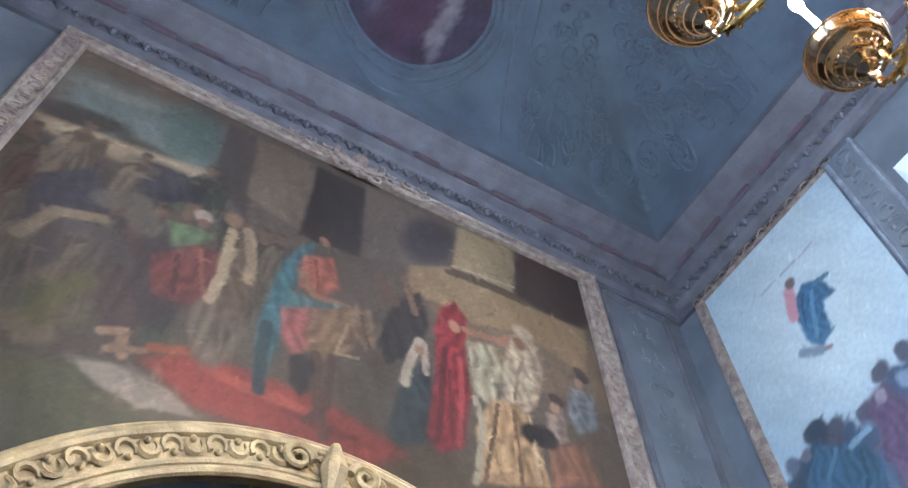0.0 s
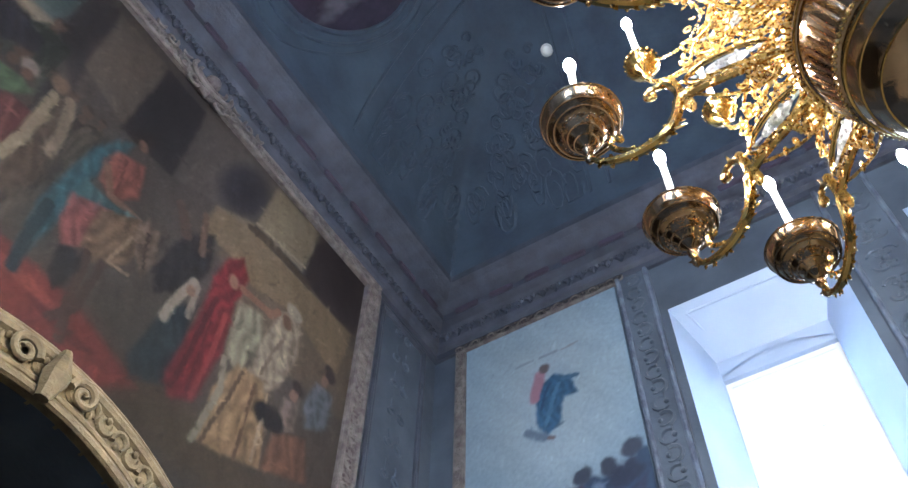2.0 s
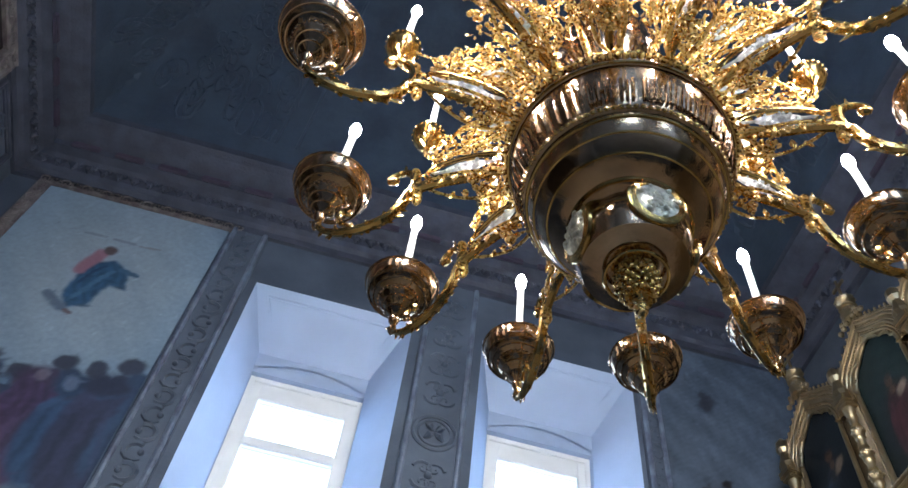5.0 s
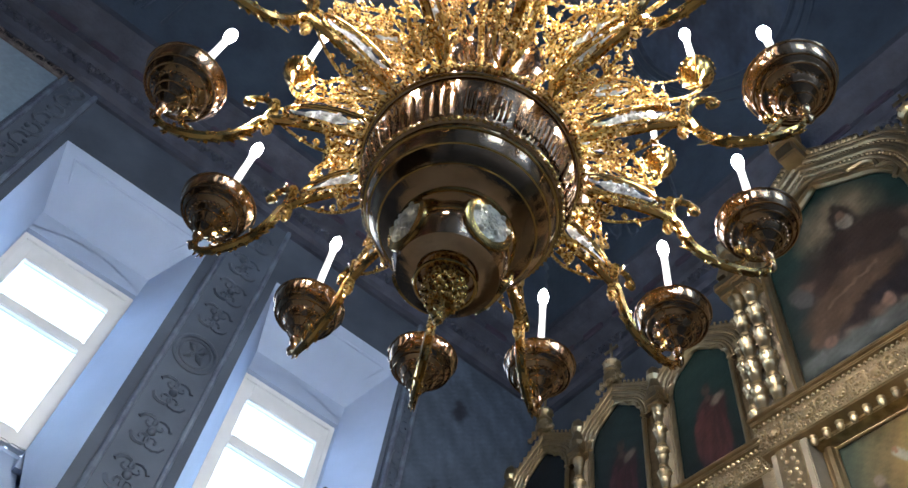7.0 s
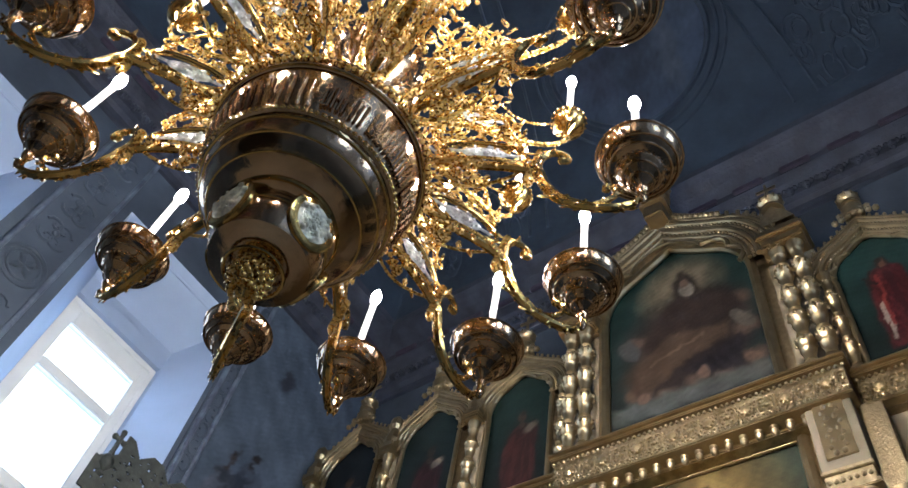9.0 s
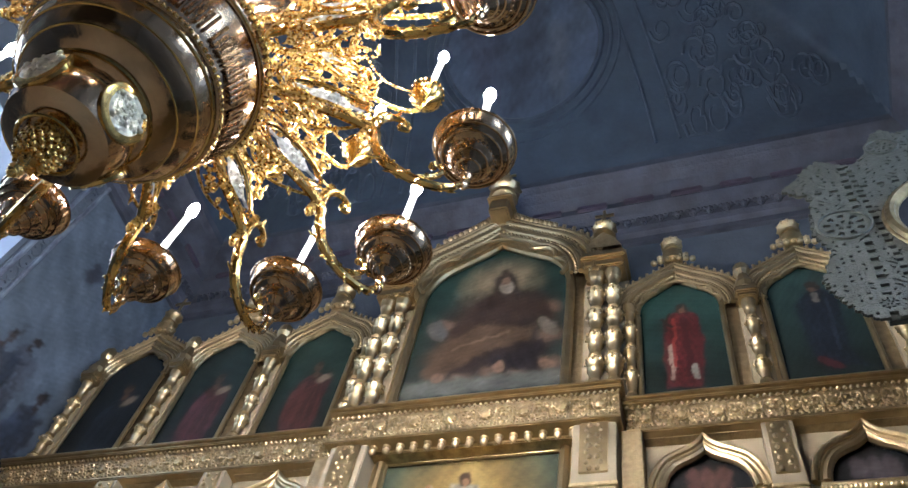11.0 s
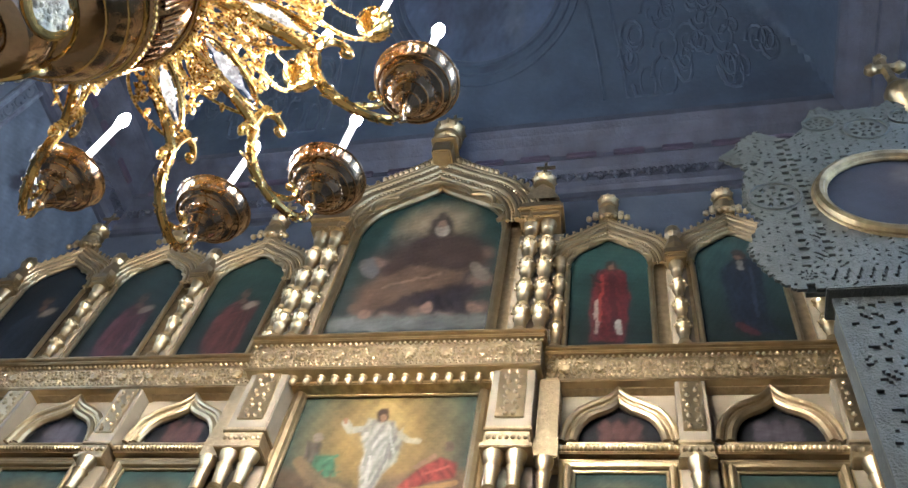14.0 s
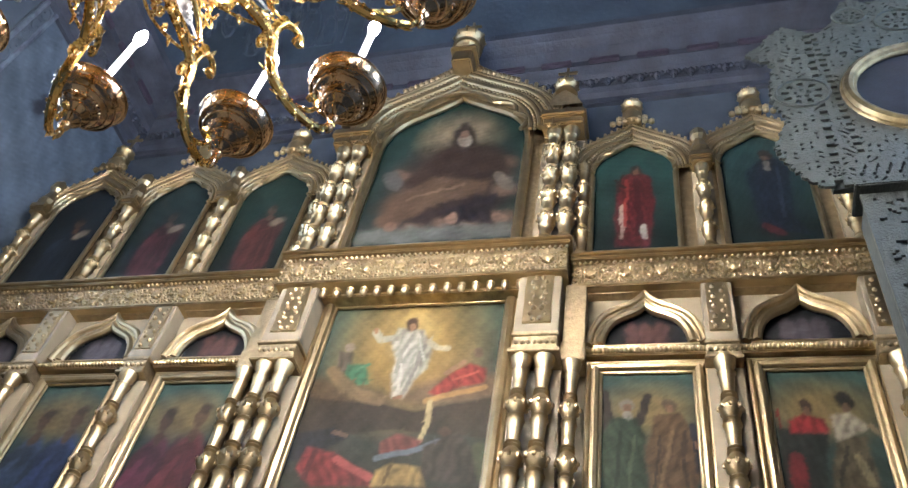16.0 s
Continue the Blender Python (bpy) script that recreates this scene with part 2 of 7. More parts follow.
    def fade(self, low, high, y0, y1, strength=1.0):
        t = np.clip((self.y - y0) / (y1 - y0), 0, 1)[..., None]
        self.c = self.c * (1 - strength) + strength * (np.array(srgb(*low)) * (1 - t) + np.array(srgb(*high)) * t)

    def robed(self, x, y, h, robe, cloak=None, head=(120, 92, 74), wide=1.0):
        """A plain draped shape with a rounded top and falling folds."""
        k = h * wide
        dark, light = tuple(int(v * 0.55) for v in robe), tuple(min(int(v * 1.14 + 4), 255) for v in robe)
        self.blob(x, y + h * 0.30, k * 0.17, h * 0.36, robe, 2, 0.2)
        self.blob(x, y + h * 0.60, k * 0.13, h * 0.17, robe, -3, 0.25)
        if cloak:
            self.blob(x + k * 0.09, y + h * 0.44, k * 0.075, h * 0.32, cloak, -9, 0.25)
            self.blob(x - k * 0.03, y + h * 0.66, k * 0.12, h * 0.06, cloak, 28, 0.35)
        for dx, w, t in ((-0.10, 0.016, dark), (-0.055, 0.014, light), (-0.01, 0.018, dark), (0.045, 0.014, light), (0.08, 0.018, dark), (0.125, 0.012, light)):
            self.blob(x + k * dx, y + h * (0.27 + 0.5 * abs(dx)), k * w, h * 0.27, t, dx * 60 + 6 * math.sin(x * 31 + dx * 90), 0.9, 0.5)
        self.blob(x - k * 0.11, y + h * 0.56, k * 0.035, h * 0.11, light, -24, 0.4, 0.8)
        self.blob(x, y + h * 0.76, k * 0.035, h * 0.04, head, 0, 0.5)
        self.blob(x, y + h * 0.86, k * 0.05, h * 0.06, head, 0, 0.35)
        self.blob(x + k * 0.012, y + h * 0.90, k * 0.045, h * 0.026, tuple(int(v * 0.55) for v in head), 0, 0.8, 0.8)

    def dabs(self, n, length, seed=3, spread=0.45, lean=70):
        """Short loose brush strokes that vary the colour beneath them."""
        rng = np.random.RandomState(seed)
        cell = self.w / self.nx
        for _ in range(n):
            x, y = rng.uniform(0, self.w), rng.uniform(0, self.h)
            i, j = min(int(x / cell), self.nx), min(int(y / self.h * self.ny), self.ny)
            tone = self.c[j, i] * (1 + rng.uniform(-spread, spread * 1.3))
            ln = length * rng.uniform(0.4, 1.3)
            r = int(ln / cell) + 2
            sl = (slice(max(j - r, 0), j + r + 1), slice(max(i - r, 0), i + r + 1))
            a = radians(rng.normal(lean, 35))
            dx, dy = self.gx[sl] - x, self.gy[sl] - y
            u, v = (dx * math.cos(a) + dy * math.sin(a)) / ln, (-dx * math.sin(a) + dy * math.cos(a)) / (ln * 0.28)
            m = (np.clip(1.4 - np.sqrt(u * u + v * v) * 1.4, 0, 1) * rng.uniform(0.4, 0.9))[..., None]
            self.c[sl] = self.c[sl] * (1 - m) + tone * m

    def dull(self, amount, tint=(104, 98, 92)):
        """Ageing: pulls all colours towards a dusty tint."""
        self.c = self.c * (1 - amount) + np.array(srgb(*tint)) * amount

    def mesh(self, name, place, mat, keep=None):
        """place: maps (u, v) in metres to the world; keep: (u, v) -> bool for faces."""
        n = self.nx + 1
        verts = [place(u, v) for u, v in zip(self.gx.ravel(), self.gy.ravel())]
        faces = []
        for j in range(self.ny):
            for i in range(self.nx):
                if keep is None or keep((self.gx[j, i] + self.gx[j, i + 1]) / 2, (self.gy[j, i] + self.gy[j + 1, i]) / 2):
                    a = j * n + i
                    faces.append((a, a + 1, a + n + 1, a + n))
        me = bpy.data.meshes.new(name)
        me.from_pydata(verts, [], faces)
        col = me.color_attributes.new("paint", "FLOAT_COLOR", "POINT")
        c = np.clip(self.c * (1 + self.tone[..., None] * 1.3), 0.002, 1)
        col.data.foreach_set("color", np.concatenate([c, np.ones((*c.shape[:2], 1))], 2).astype(np.float32).ravel())
        me.materials.append(mat)
        me.shade_smooth()
        return me


def moved(me, origin):
    me.transform(Matrix.Translation(-Vector(origin)))
    return me


# ---------------------------------------------------------------- the shell
# floor out of view, added as a closing surface and light bounce
solid("floor", Build().box(W_X - 3.2, E_X + 1.5, S_Y - 0.5, N_Y + 0.5, -0.2, 0), FLOOR, "unseen church floor, pale to bounce light upward")

ARCH_Y, ARCH_Z, ARCH_R = 1.02, 2.57, 1.32


def arch_wall():
    """The west wall with its round-headed opening."""
    b, n = Build(), 28
    lo, hi = S_Y, N_Y
    ring = [(ARCH_Y + ARCH_R * math.cos(math.pi * k / n), ARCH_Z + ARCH_R * math.sin(math.pi * k / n)) for k in range(n + 1)]
    for x in (W_X, W_X - 0.5):
        v = [(x, y, z) for y, z in ring] + [(x, y, 7.1) for y, z in ring]
        b.add(v, [(k, k + 1, n + 2 + k, n + 1 + k) for k in range(n)])
    for x in (W_X, W_X - 0.5):
        b.add([(x, ARCH_Y + ARCH_R, 0), (x, hi, 0), (x, hi, 7.1), (x, ARCH_Y + ARCH_R, 7.1)], [(0, 1, 2, 3)])
        b.add([(x, lo, 0), (x, ARCH_Y - ARCH_R, 0), (x, ARCH_Y - ARCH_R, 7.1), (x, lo, 7.1)], [(0, 1, 2, 3)])
    inner = [(ARCH_Y + ARCH_R, 0)] + ring + [(ARCH_Y - ARCH_R, 0)]
    v = [(W_X, y, z) for y, z in inner] + [(W_X - 0.5, y, z) for y, z in inner]
    m = len(inner)
    b.add(v, [(k, k + 1, m + k + 1, m + k) for k in range(m - 1)])
    return b


solid("wall_west", arch_wall(), WALL, "blue-grey painted church wall with a round arch")
# a side room behind the arch, its unlit gloom put into near-black walls
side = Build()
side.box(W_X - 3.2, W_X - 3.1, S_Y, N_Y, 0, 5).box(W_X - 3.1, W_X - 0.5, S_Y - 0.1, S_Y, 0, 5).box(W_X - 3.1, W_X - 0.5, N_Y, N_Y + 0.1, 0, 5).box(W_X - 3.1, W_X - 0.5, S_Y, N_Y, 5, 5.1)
solid("wall_side_room", side, DARK, "room beyond the arch, walls near-black for want of light")


def window_wall(y, out):
    """A long wall with two splayed window openings; out is the way to the open air."""
    b = Build()
    depth = 0.62
    edges = [W_X - 0.5, WINDOWS[0][0], WINDOWS[0][1], WINDOWS[1][0], WINDOWS[1][1], E_X + 0.5]
    ya, yb = sorted((y, y + out * depth))
    for i in (0, 2, 4):
        b.box(edges[i], edges[i + 1], ya, yb, 0, 7.1)
    for i in (1, 3):
        b.box(edges[i], edges[i + 1], ya, yb, 6.10, 7.1)
        b.box(edges[i], edges[i + 1], *sorted((y, y + out * 0.002)), 6.051, 6.10)
        b.box(edges[i], edges[i + 1], ya, yb, 0, 3.58)
    return b


solid("wall_north", window_wall(N_Y, 1), WALL, "blue-grey painted church wall with two deep windows")
solid("wall_south", window_wall(S_Y, -1), WALL, "blue-grey painted church wall with two deep windows")
solid("wall_east", Build().box(E_X, E_X + 0.3, S_Y, N_Y, 0, 7.1), WALL, "dark blue-grey wall behind the icon screen")

# cornice all round: stepped mouldings
SEC = [(0.0, -0.06), (0.03, -0.06), (0.03, 0.0), (0.06, 0.02), (0.08, 0.06), (0.08, 0.13), (0.12, 0.16), (0.18, 0.18), (0.18, 0.24), (0.26, 0.27), (0.32, 0.31), (0.36, 0.35), (0.36, 0.42), (0.0, 0.44)]
x0, x1, y0, y1 = W_X, E_X, S_Y, N_Y
corner_path = [(x0, y0, CORN_LO, 1, 1), (x0, y1, CORN_LO, 1, -1), (x1, y1, CORN_LO, -1, -1), (x1, y0, CORN_LO, -1, 1)]
solid("cornice", Build().sweep(corner_path, SEC, True), CORNICE, "stepped plaster cornice painted dull mauve", "cornice")
# painted blocks along the cornice frieze
blk = Build().box(-0.006, 0.02, -0.10, 0.10, -0.026, 0.026, 0.006).mesh("cornice_block", PLUM, False)
runs = [("y", W_X + 0.185, 1, S_Y + 0.4, N_Y - 0.4, 0), ("x", N_Y - 0.185, -1, W_X + 0.4, E_X - 0.4, -90), ("y", E_X - 0.185, -1, S_Y + 0.4, N_Y - 0.4, 180)]
cornice = bpy.data.objects["cornice"]
for axis, at, _, a, b_, turn in runs:
    n = int((b_ - a) / 0.3)
    for k in range(n + 1):
        s = a + (b_ - a) * k / n
        shared("cornice_block", blk, cornice, pose(at, s, CORN_LO + 0.21, 0, 0, turn) if axis == "y" else pose(s, at, CORN_LO + 0.21, 0, 0, turn))

# running leaf row under the painted blocks
leafrow = Build()
for axis, at, out, a, b_, turn in runs:
    n = int((b_ - a + 0.6) / 0.105)
    for k in range(n):
        s = a - 0.3 + (b_ - a + 0.6) * (k + 0.5) / n
        d = at - out * 0.095
        for q, (ds, dz, r) in enumerate(((0, 0, 0.03), (0.032, 0.022, 0.018), (-0.032, 0.022, 0.018), (0, -0.03, 0.016))):
            x, y = (d, s + ds) if axis == "y" else (s + ds, d)
            leafrow.ball(x, y, CORN_LO + 0.098 + dz, r, 6)
part("leaf_row", leafrow, CORNICE, cornice, "row of small moulded leaves", kind="stuff")

# cloister vault
RISE, SPAN = 1.7, (N_Y - S_Y) / 2 - CORN_OUT


def vault_z(d):
    t = min(max(d / SPAN, 0), 1)
    return CORN_HI - 0.02 + RISE * math.sqrt(max(1 - (1 - t) ** 2, 0))


def vault():
    b = Build()
    xs = np.concatenate([W_X + CORN_OUT - 0.05 + np.linspace(0, 1, 46) ** 1.5 * SPAN, np.linspace(W_X + CORN_OUT + SPAN, E_X - CORN_OUT - SPAN, 3)[1:-1], E_X - CORN_OUT + 0.05 - np.linspace(1, 0, 46) ** 1.5 * SPAN])
    ys = np.concatenate([S_Y + CORN_OUT - 0.05 + np.linspace(0, 1, 46) ** 1.5 * SPAN, N_Y - CORN_OUT + 0.05 - np.linspace(1, 0, 46)[1:] ** 1.5 * SPAN])
    v = [(x, y, vault_z(min(x - W_X, E_X - x, y - S_Y, N_Y - y) - CORN_OUT)) for y in ys for x in xs]
    n = len(xs)
    return b.add(v, [(j * n + i, j * n + i + 1, j * n + n + i + 1, j * n + n + i) for j in range(len(ys) - 1) for i in range(n - 1)])


solid("ceiling", vault(), VAULT, "dark blue-grey painted coved vault", "ceiling", smooth=True)
solid("roof", Build().box(W_X - 0.6, E_X + 0.6, S_Y - 0.7, N_Y + 0.7, 9.0, 9.2), DARK, "plain roof slab above the vault")

# ---------------------------------------------------------------- the chandelier
CX, CY, CZ = 0.492, 0.929, 2.83
chandelier = thing("chandelier", "large gilded church chandelier with lit candle bulbs", "chandelier", (CX, CY, CZ))


def axis_mesh(build, name, mat):
    """A mesh about the chandelier's axis, in heights above the floor."""
    return build.mesh(name, mat, True, (0, 0, CZ))


def put(name, me, turn=0.0, parent=None, label=""):
    return shared(name, me, parent or chandelier, pose(0, 0, 0, 0, 0, turn), label)


def ringed(fn, n):
    b = Build()
    for k in range(n):
        fn(b, 2 * math.pi * k / n)
    return b


dish = Build().lathe([(0.10, 3.10), (0.112, 3.104), (0.122, 3.112), (0.122, 3.126), (0.132, 3.13), (0.165, 3.145), (0.192, 3.175), (0.208, 3.21), (0.214, 3.236), (0.222, 3.238), (0.224, 3.25), (0.216, 3.258), (0.222, 3.27), (0.236, 3.31), (0.247, 3.36), (0.252, 3.392), (0.262, 3.396), (0.266, 3.41), (0.262, 3.424), (0.246, 3.43), (0.21, 3.45), (0.15, 3.49), (0.08, 3.52)], 72)
put("bowl", axis_mesh(dish, "bowl", BRONZE), label="dark polished brass bowl")
ball = Build().lathe([(0.030, 2.985), (0.070, 2.978), (0.103, 2.99), (0.116, 3.025), (0.117, 3.055), (0.108, 3.085), (0.100, 3.102)], 48)
put("lower_bowl", axis_mesh(ball, "lower_bowl", BRONZE), label="small round polished brass bowl")
fin = Build().lathe([(0.003, 2.838), (0.010, 2.848), (0.014, 2.862), (0.007, 2.876), (0.013, 2.888), (0.022, 2.902), (0.034, 2.925), (0.040, 2.950), (0.036, 2.976), (0.026, 2.992), (0.034, 3.0)], 24)
for row in range(9):
    h = 2.902 + 0.0105 * row
    r = 0.022 + 0.019 * math.sin(math.pi * (row + 0.6) / 9.5)
    for k in range(14):
        a = 2 * math.pi * (k + 0.5 * (row % 2)) / 14
        fin.ball(r * math.cos(a), r * math.sin(a), h, 0.0068, 6, 1.2)
put("finial", axis_mesh(fin, "finial", FILIGREE), label="gold pine-cone finial")["kind"] = "stuff"
stem = Build().lathe([(0.08, 3.51), (0.06, 3.56), (0.045, 3.64), (0.07, 3.70), (0.06, 3.76), (0.09, 3.82), (0.135, 3.88), (0.158, 3.96), (0.16, 4.03), (0.15, 4.08), (0.10, 4.13), (0.06, 4.2), (0.045, 4.4), (0.08, 4.46), (0.10, 4.54), (0.08, 4.62), (0.035, 4.7), (0.03, 4.9), (0.05, 4.95), (0.05, 5.02), (0.015, 5.08), (0.012, 5.2)], 40)
put("stem", axis_mesh(stem, "stem", BRONZE), label="turned brass stem with a smaller bowl")
chain = Build()
for k in range(64):
    z = 5.16 + k * 0.055
    u = (1, 0) if k % 2 else (0, 1)
    pts = [(0.014 * math.cos(a) * u[0], 0.014 * math.cos(a) * u[1], z + 0.032 * math.sin(a)) for a in np.linspace(0, 2 * math.pi, 11)]
    chain.tube(pts, 0.0045, 5)
put("chain", axis_mesh(chain, "chain", BRASS_DARK), label="dark brass suspension chain")
beads = ringed(lambda b, a: b.ball(0.222 * math.cos(a), 0.222 * math.sin(a), 3.243, 0.0068, 6), 96)
put("bead_ring", axis_mesh(beads, "bead_ring", GOLD))["kind"] = "stuff"
beads2 = ringed(lambda b, a: b.ball(0.267 * math.cos(a), 0.267 * math.sin(a), 3.411, 0.008, 6), 104)
put("bead_ring", axis_mesh(beads2, "bead_ring", FILIGREE))["kind"] = "stuff"


def crown(b, a):
    m = Matrix.Rotation(a, 4, "Z") @ Matrix.Translation((0.248, 0, 3.43))
    b.lathe([(0.012, 0), (0.016, 0.012), (0.007, 0.022), (0.013, 0.036), (0.004, 0.056)], 6, m)
    b.tube([m @ Vector(p) for p in ((0, -0.02, 0.0), (0, -0.014, 0.024), (0, 0, 0.03), (0, 0.014, 0.024), (0, 0.02, 0))], 0.004, 5)


put("crown_gallery", axis_mesh(ringed(crown, 36), "crown_gallery", FILIGREE), label="pierced gold gallery round the bowl rim")
put("crown_gallery", axis_mesh(ringed(lambda b, a: b.lathe([(0.01, 0), (0.014, 0.01), (0.006, 0.02), (0.011, 0.034), (0.003, 0.05)], 6, Matrix.Rotation(a, 4, "Z") @ Matrix.Translation((0.15, 0, 4.07))), 24), "crown_gallery", FILIGREE))

for r, z, rr in ((0.2655, 3.424, 0.005), (0.258, 3.394, 0.0035), (0.212, 3.222, 0.004), (0.196, 3.183, 0.003), (0.168, 3.148, 0.003), (0.124, 3.119, 0.005), (0.1165, 3.06, 0.0025), (0.06, 2.96, 0.004)):
    put("ring", axis_mesh(Build().tube([(r * math.cos(a), r * math.sin(a), z) for a in np.linspace(0, 2 * math.pi, 73)], rr, 6), "ring", GOLD))
# raised ribs below the inscription band
ribs = ringed(lambda b, a: b.tube([(r * math.cos(a), r * math.sin(a), z) for r, z in ((0.2225, 3.262), (0.239, 3.31), (0.2475, 3.35))], [0.004, 0.005, 0.003], 5) if not (-2.3 < (a if a < math.pi else a - 2 * math.pi) < -0.35) else None, 64)
put("relief_band", axis_mesh(ribs, "relief_band", BRONZE), label="raised ornament on the bowl band")["kind"] = "stuff"


def worn_writing(start, end, seed):
    """Raised upright strokes of a worn inscription on the bowl's sloping band."""
    b, g = Build(), random.Random(seed)
    a = start
    spot = lambda a, t, out=0.0: ((0.2285 + 0.0195 * t + out) * math.cos(radians(a)), (0.2285 + 0.0195 * t + out) * math.sin(radians(a)), 3.272 + 0.07 * t)
    while a < end:
        w = g.uniform(2.6, 3.6)
        b.tube([spot(a, 0), spot(a, g.uniform(0.85, 1.0))], 0.0042, 6)
        if g.random() < 0.7:
            b.tube([spot(a + w, 0), spot(a + w, g.uniform(0.6, 1.0))], 0.0042, 6)
            t = g.choice((0.06, 0.5, 0.92))
            b.tube([spot(a, t), spot(a + w / 2, t), spot(a + w, t)], 0.0034, 6)
        a += w + g.uniform(2.2, 3.2)
    return b


put("inscription", axis_mesh(worn_writing(-128, -22, 8), "inscription", BRONZE), label="raised worn upright strokes")["kind"] = "stuff"

# round silver medallions on the lower bowl
medal = Build().lathe([(0.053, -0.006), (0.060, 0.0), (0.060, 0.007), (0.053, 0.010)], 32)
medal_rim = medal.mesh("medallion", GOLD, True)
face = Build().lathe([(0.051, 0.0), (0.050, 0.009), (0.03, 0.012), (0.004, 0.013)], 24)
rng = random.Random(4)
for k in range(46):
    a, r = rng.uniform(0, 6.28), rng.uniform(0.0, 0.044)
    face.ball(r * math.cos(a), r * math.sin(a), 0.011, rng.uniform(0.004, 0.008), 6, 0.8)
medal_face = face.mesh("relief", MEDAL, True)
for turn in (-88, 2, 92, 182):
    m = Matrix.Rotation(radians(turn), 4, "Z") @ Matrix.Translation((0.112, 0, 3.052 - CZ)) @ Matrix.Rotation(radians(100), 4, "Y")
    d = shared("medallion", medal_rim, chandelier, m, "round pale relief medallion in a gold rim")
    shared("relief", medal_face, d, Matrix.Identity(4), "pale gold relief")["kind"] = "stuff"


def scroll(cx, cz, r0, turns, start, wind=1, n=16, grow=0.25, tilt=0.0):
    """A flat spiral in the radial plane, from outside to inside."""
    out = []
    for i in range(n + 1):
        t = i / n
        a = start + wind * 2 * math.pi * turns * t
        r = r0 * (1 - t * (1 - grow))
        out.append((cx + r * math.cos(a) * math.cos(tilt), r * math.cos(a) * math.sin(tilt), cz + r * math.sin(a)))
    return out


def leaf(b, x, z, ang, length, wide=0.35, y=0.0):
    """A curled acanthus leaf in the radial plane."""
    ca, sa = math.cos(ang), math.sin(ang)
    pts = [(x + ca * length * t, y, z + sa * length * t + 0.25 * length * t * t) for t in (0, 0.35, 0.7, 1)]
    b.tube(pts, [0.004, length * wide * 0.5, length * wide * 0.35, 0.002], 6, flat=0.45)


def curl(b, r, z, y, g):
    """A small tendril that curls out of the main scrolls."""
    n, st, wd, r0 = 7, g.uniform(0, 6.28), g.choice((-1, 1)), g.uniform(0.012, 0.026)
    tilt = g.uniform(-1.3, 1.3)
    pts = []
    for i in range(n + 1):
        t = i / n
        a, q = st + wd * 5.2 * t, r0 * (1 - 0.6 * t)
        pts.append((r + q * math.cos(a) * math.cos(tilt), y + q * math.cos(a) * math.sin(tilt), z + q * math.sin(a)))
    b.tube(pts, [0.0036 - 0.0018 * i / n for i in range(n + 1)], 5)
    b.ball(pts[-1][0], pts[-1][1], pts[-1][2], 0.0048, 5)


# a lower arm, in its radial plane
arm = Build()
main = spline([(0.22, 0, 3.46), (0.28, 0, 3.492), (0.37, 0, 3.487), (0.45, 0, 3.492), (0.515, 0, 3.475), (0.533, 0, 3.42), (0.565, 0, 3.365), (0.615, 0, 3.338), (0.67, 0, 3.334), (0.72, 0, 3.352), (0.748, 0, 3.39), (0.756, 0, 3.45)], 4)
arm.tube(main, [0.008 + 0.006 * math.sin(math.pi * min(i / (len(main) - 1) * 1.1, 1)) for i in range(len(main))], 8)
arm.tube(spline([(0.520, 0, 3.46), (0.514, 0, 3.52), (0.528, 0, 3.568), (0.556, 0, 3.582), (0.582, 0, 3.568), (0.584, 0, 3.545), (0.568, 0, 3.54)], 4), [0.011] * 10 + [0.009] * 10 + [0.008] * 5, 7)
arm.ball(0.570, 0, 3.548, 0.012, 8)
arm.tube(spline([(0.64, 0, 3.34), (0.682, 0, 3.375), (0.70, 0, 3.41), (0.692, 0, 3.435), (0.674, 0, 3.432), (0.672, 0, 3.415)], 4), 0.0075, 6)
arm.ball(0.676, 0, 3.42, 0.010, 8)
for x, z, ang, ln in ((0.535, 3.42, 2.6, 0.05), (0.56, 3.37, 3.6, 0.045), (0.60, 3.34, 4.0, 0.04), (0.52, 3.50, 2.9, 0.05), (0.545, 3.575, 1.4, 0.04), (0.70, 3.34, 5.2, 0.03), (0.66, 3.33, 4.9, 0.03)):
    leaf(arm, x, z, ang, ln)
for k in range(9):
    t = k / 8
    arm.ball(0.548 + 0.16 * t, 0.013 * (1 if k % 2 else -1), 3.39 - 0.055 * math.sin(math.pi * t), 0.0055, 5)
for k in range(26):
    t = k / 25
    i = int(t * (len(main) - 1))
    q = main[i]
    if q.x > 0.5:
        leaf(arm, q.x, q.z, 3.4 + 2.6 * t + (0.8 if k % 2 else -0.8), 0.026, 0.5, 0.008 * (1 if k % 2 else -1))
ARM = axis_mesh(arm, "arm", GOLD)

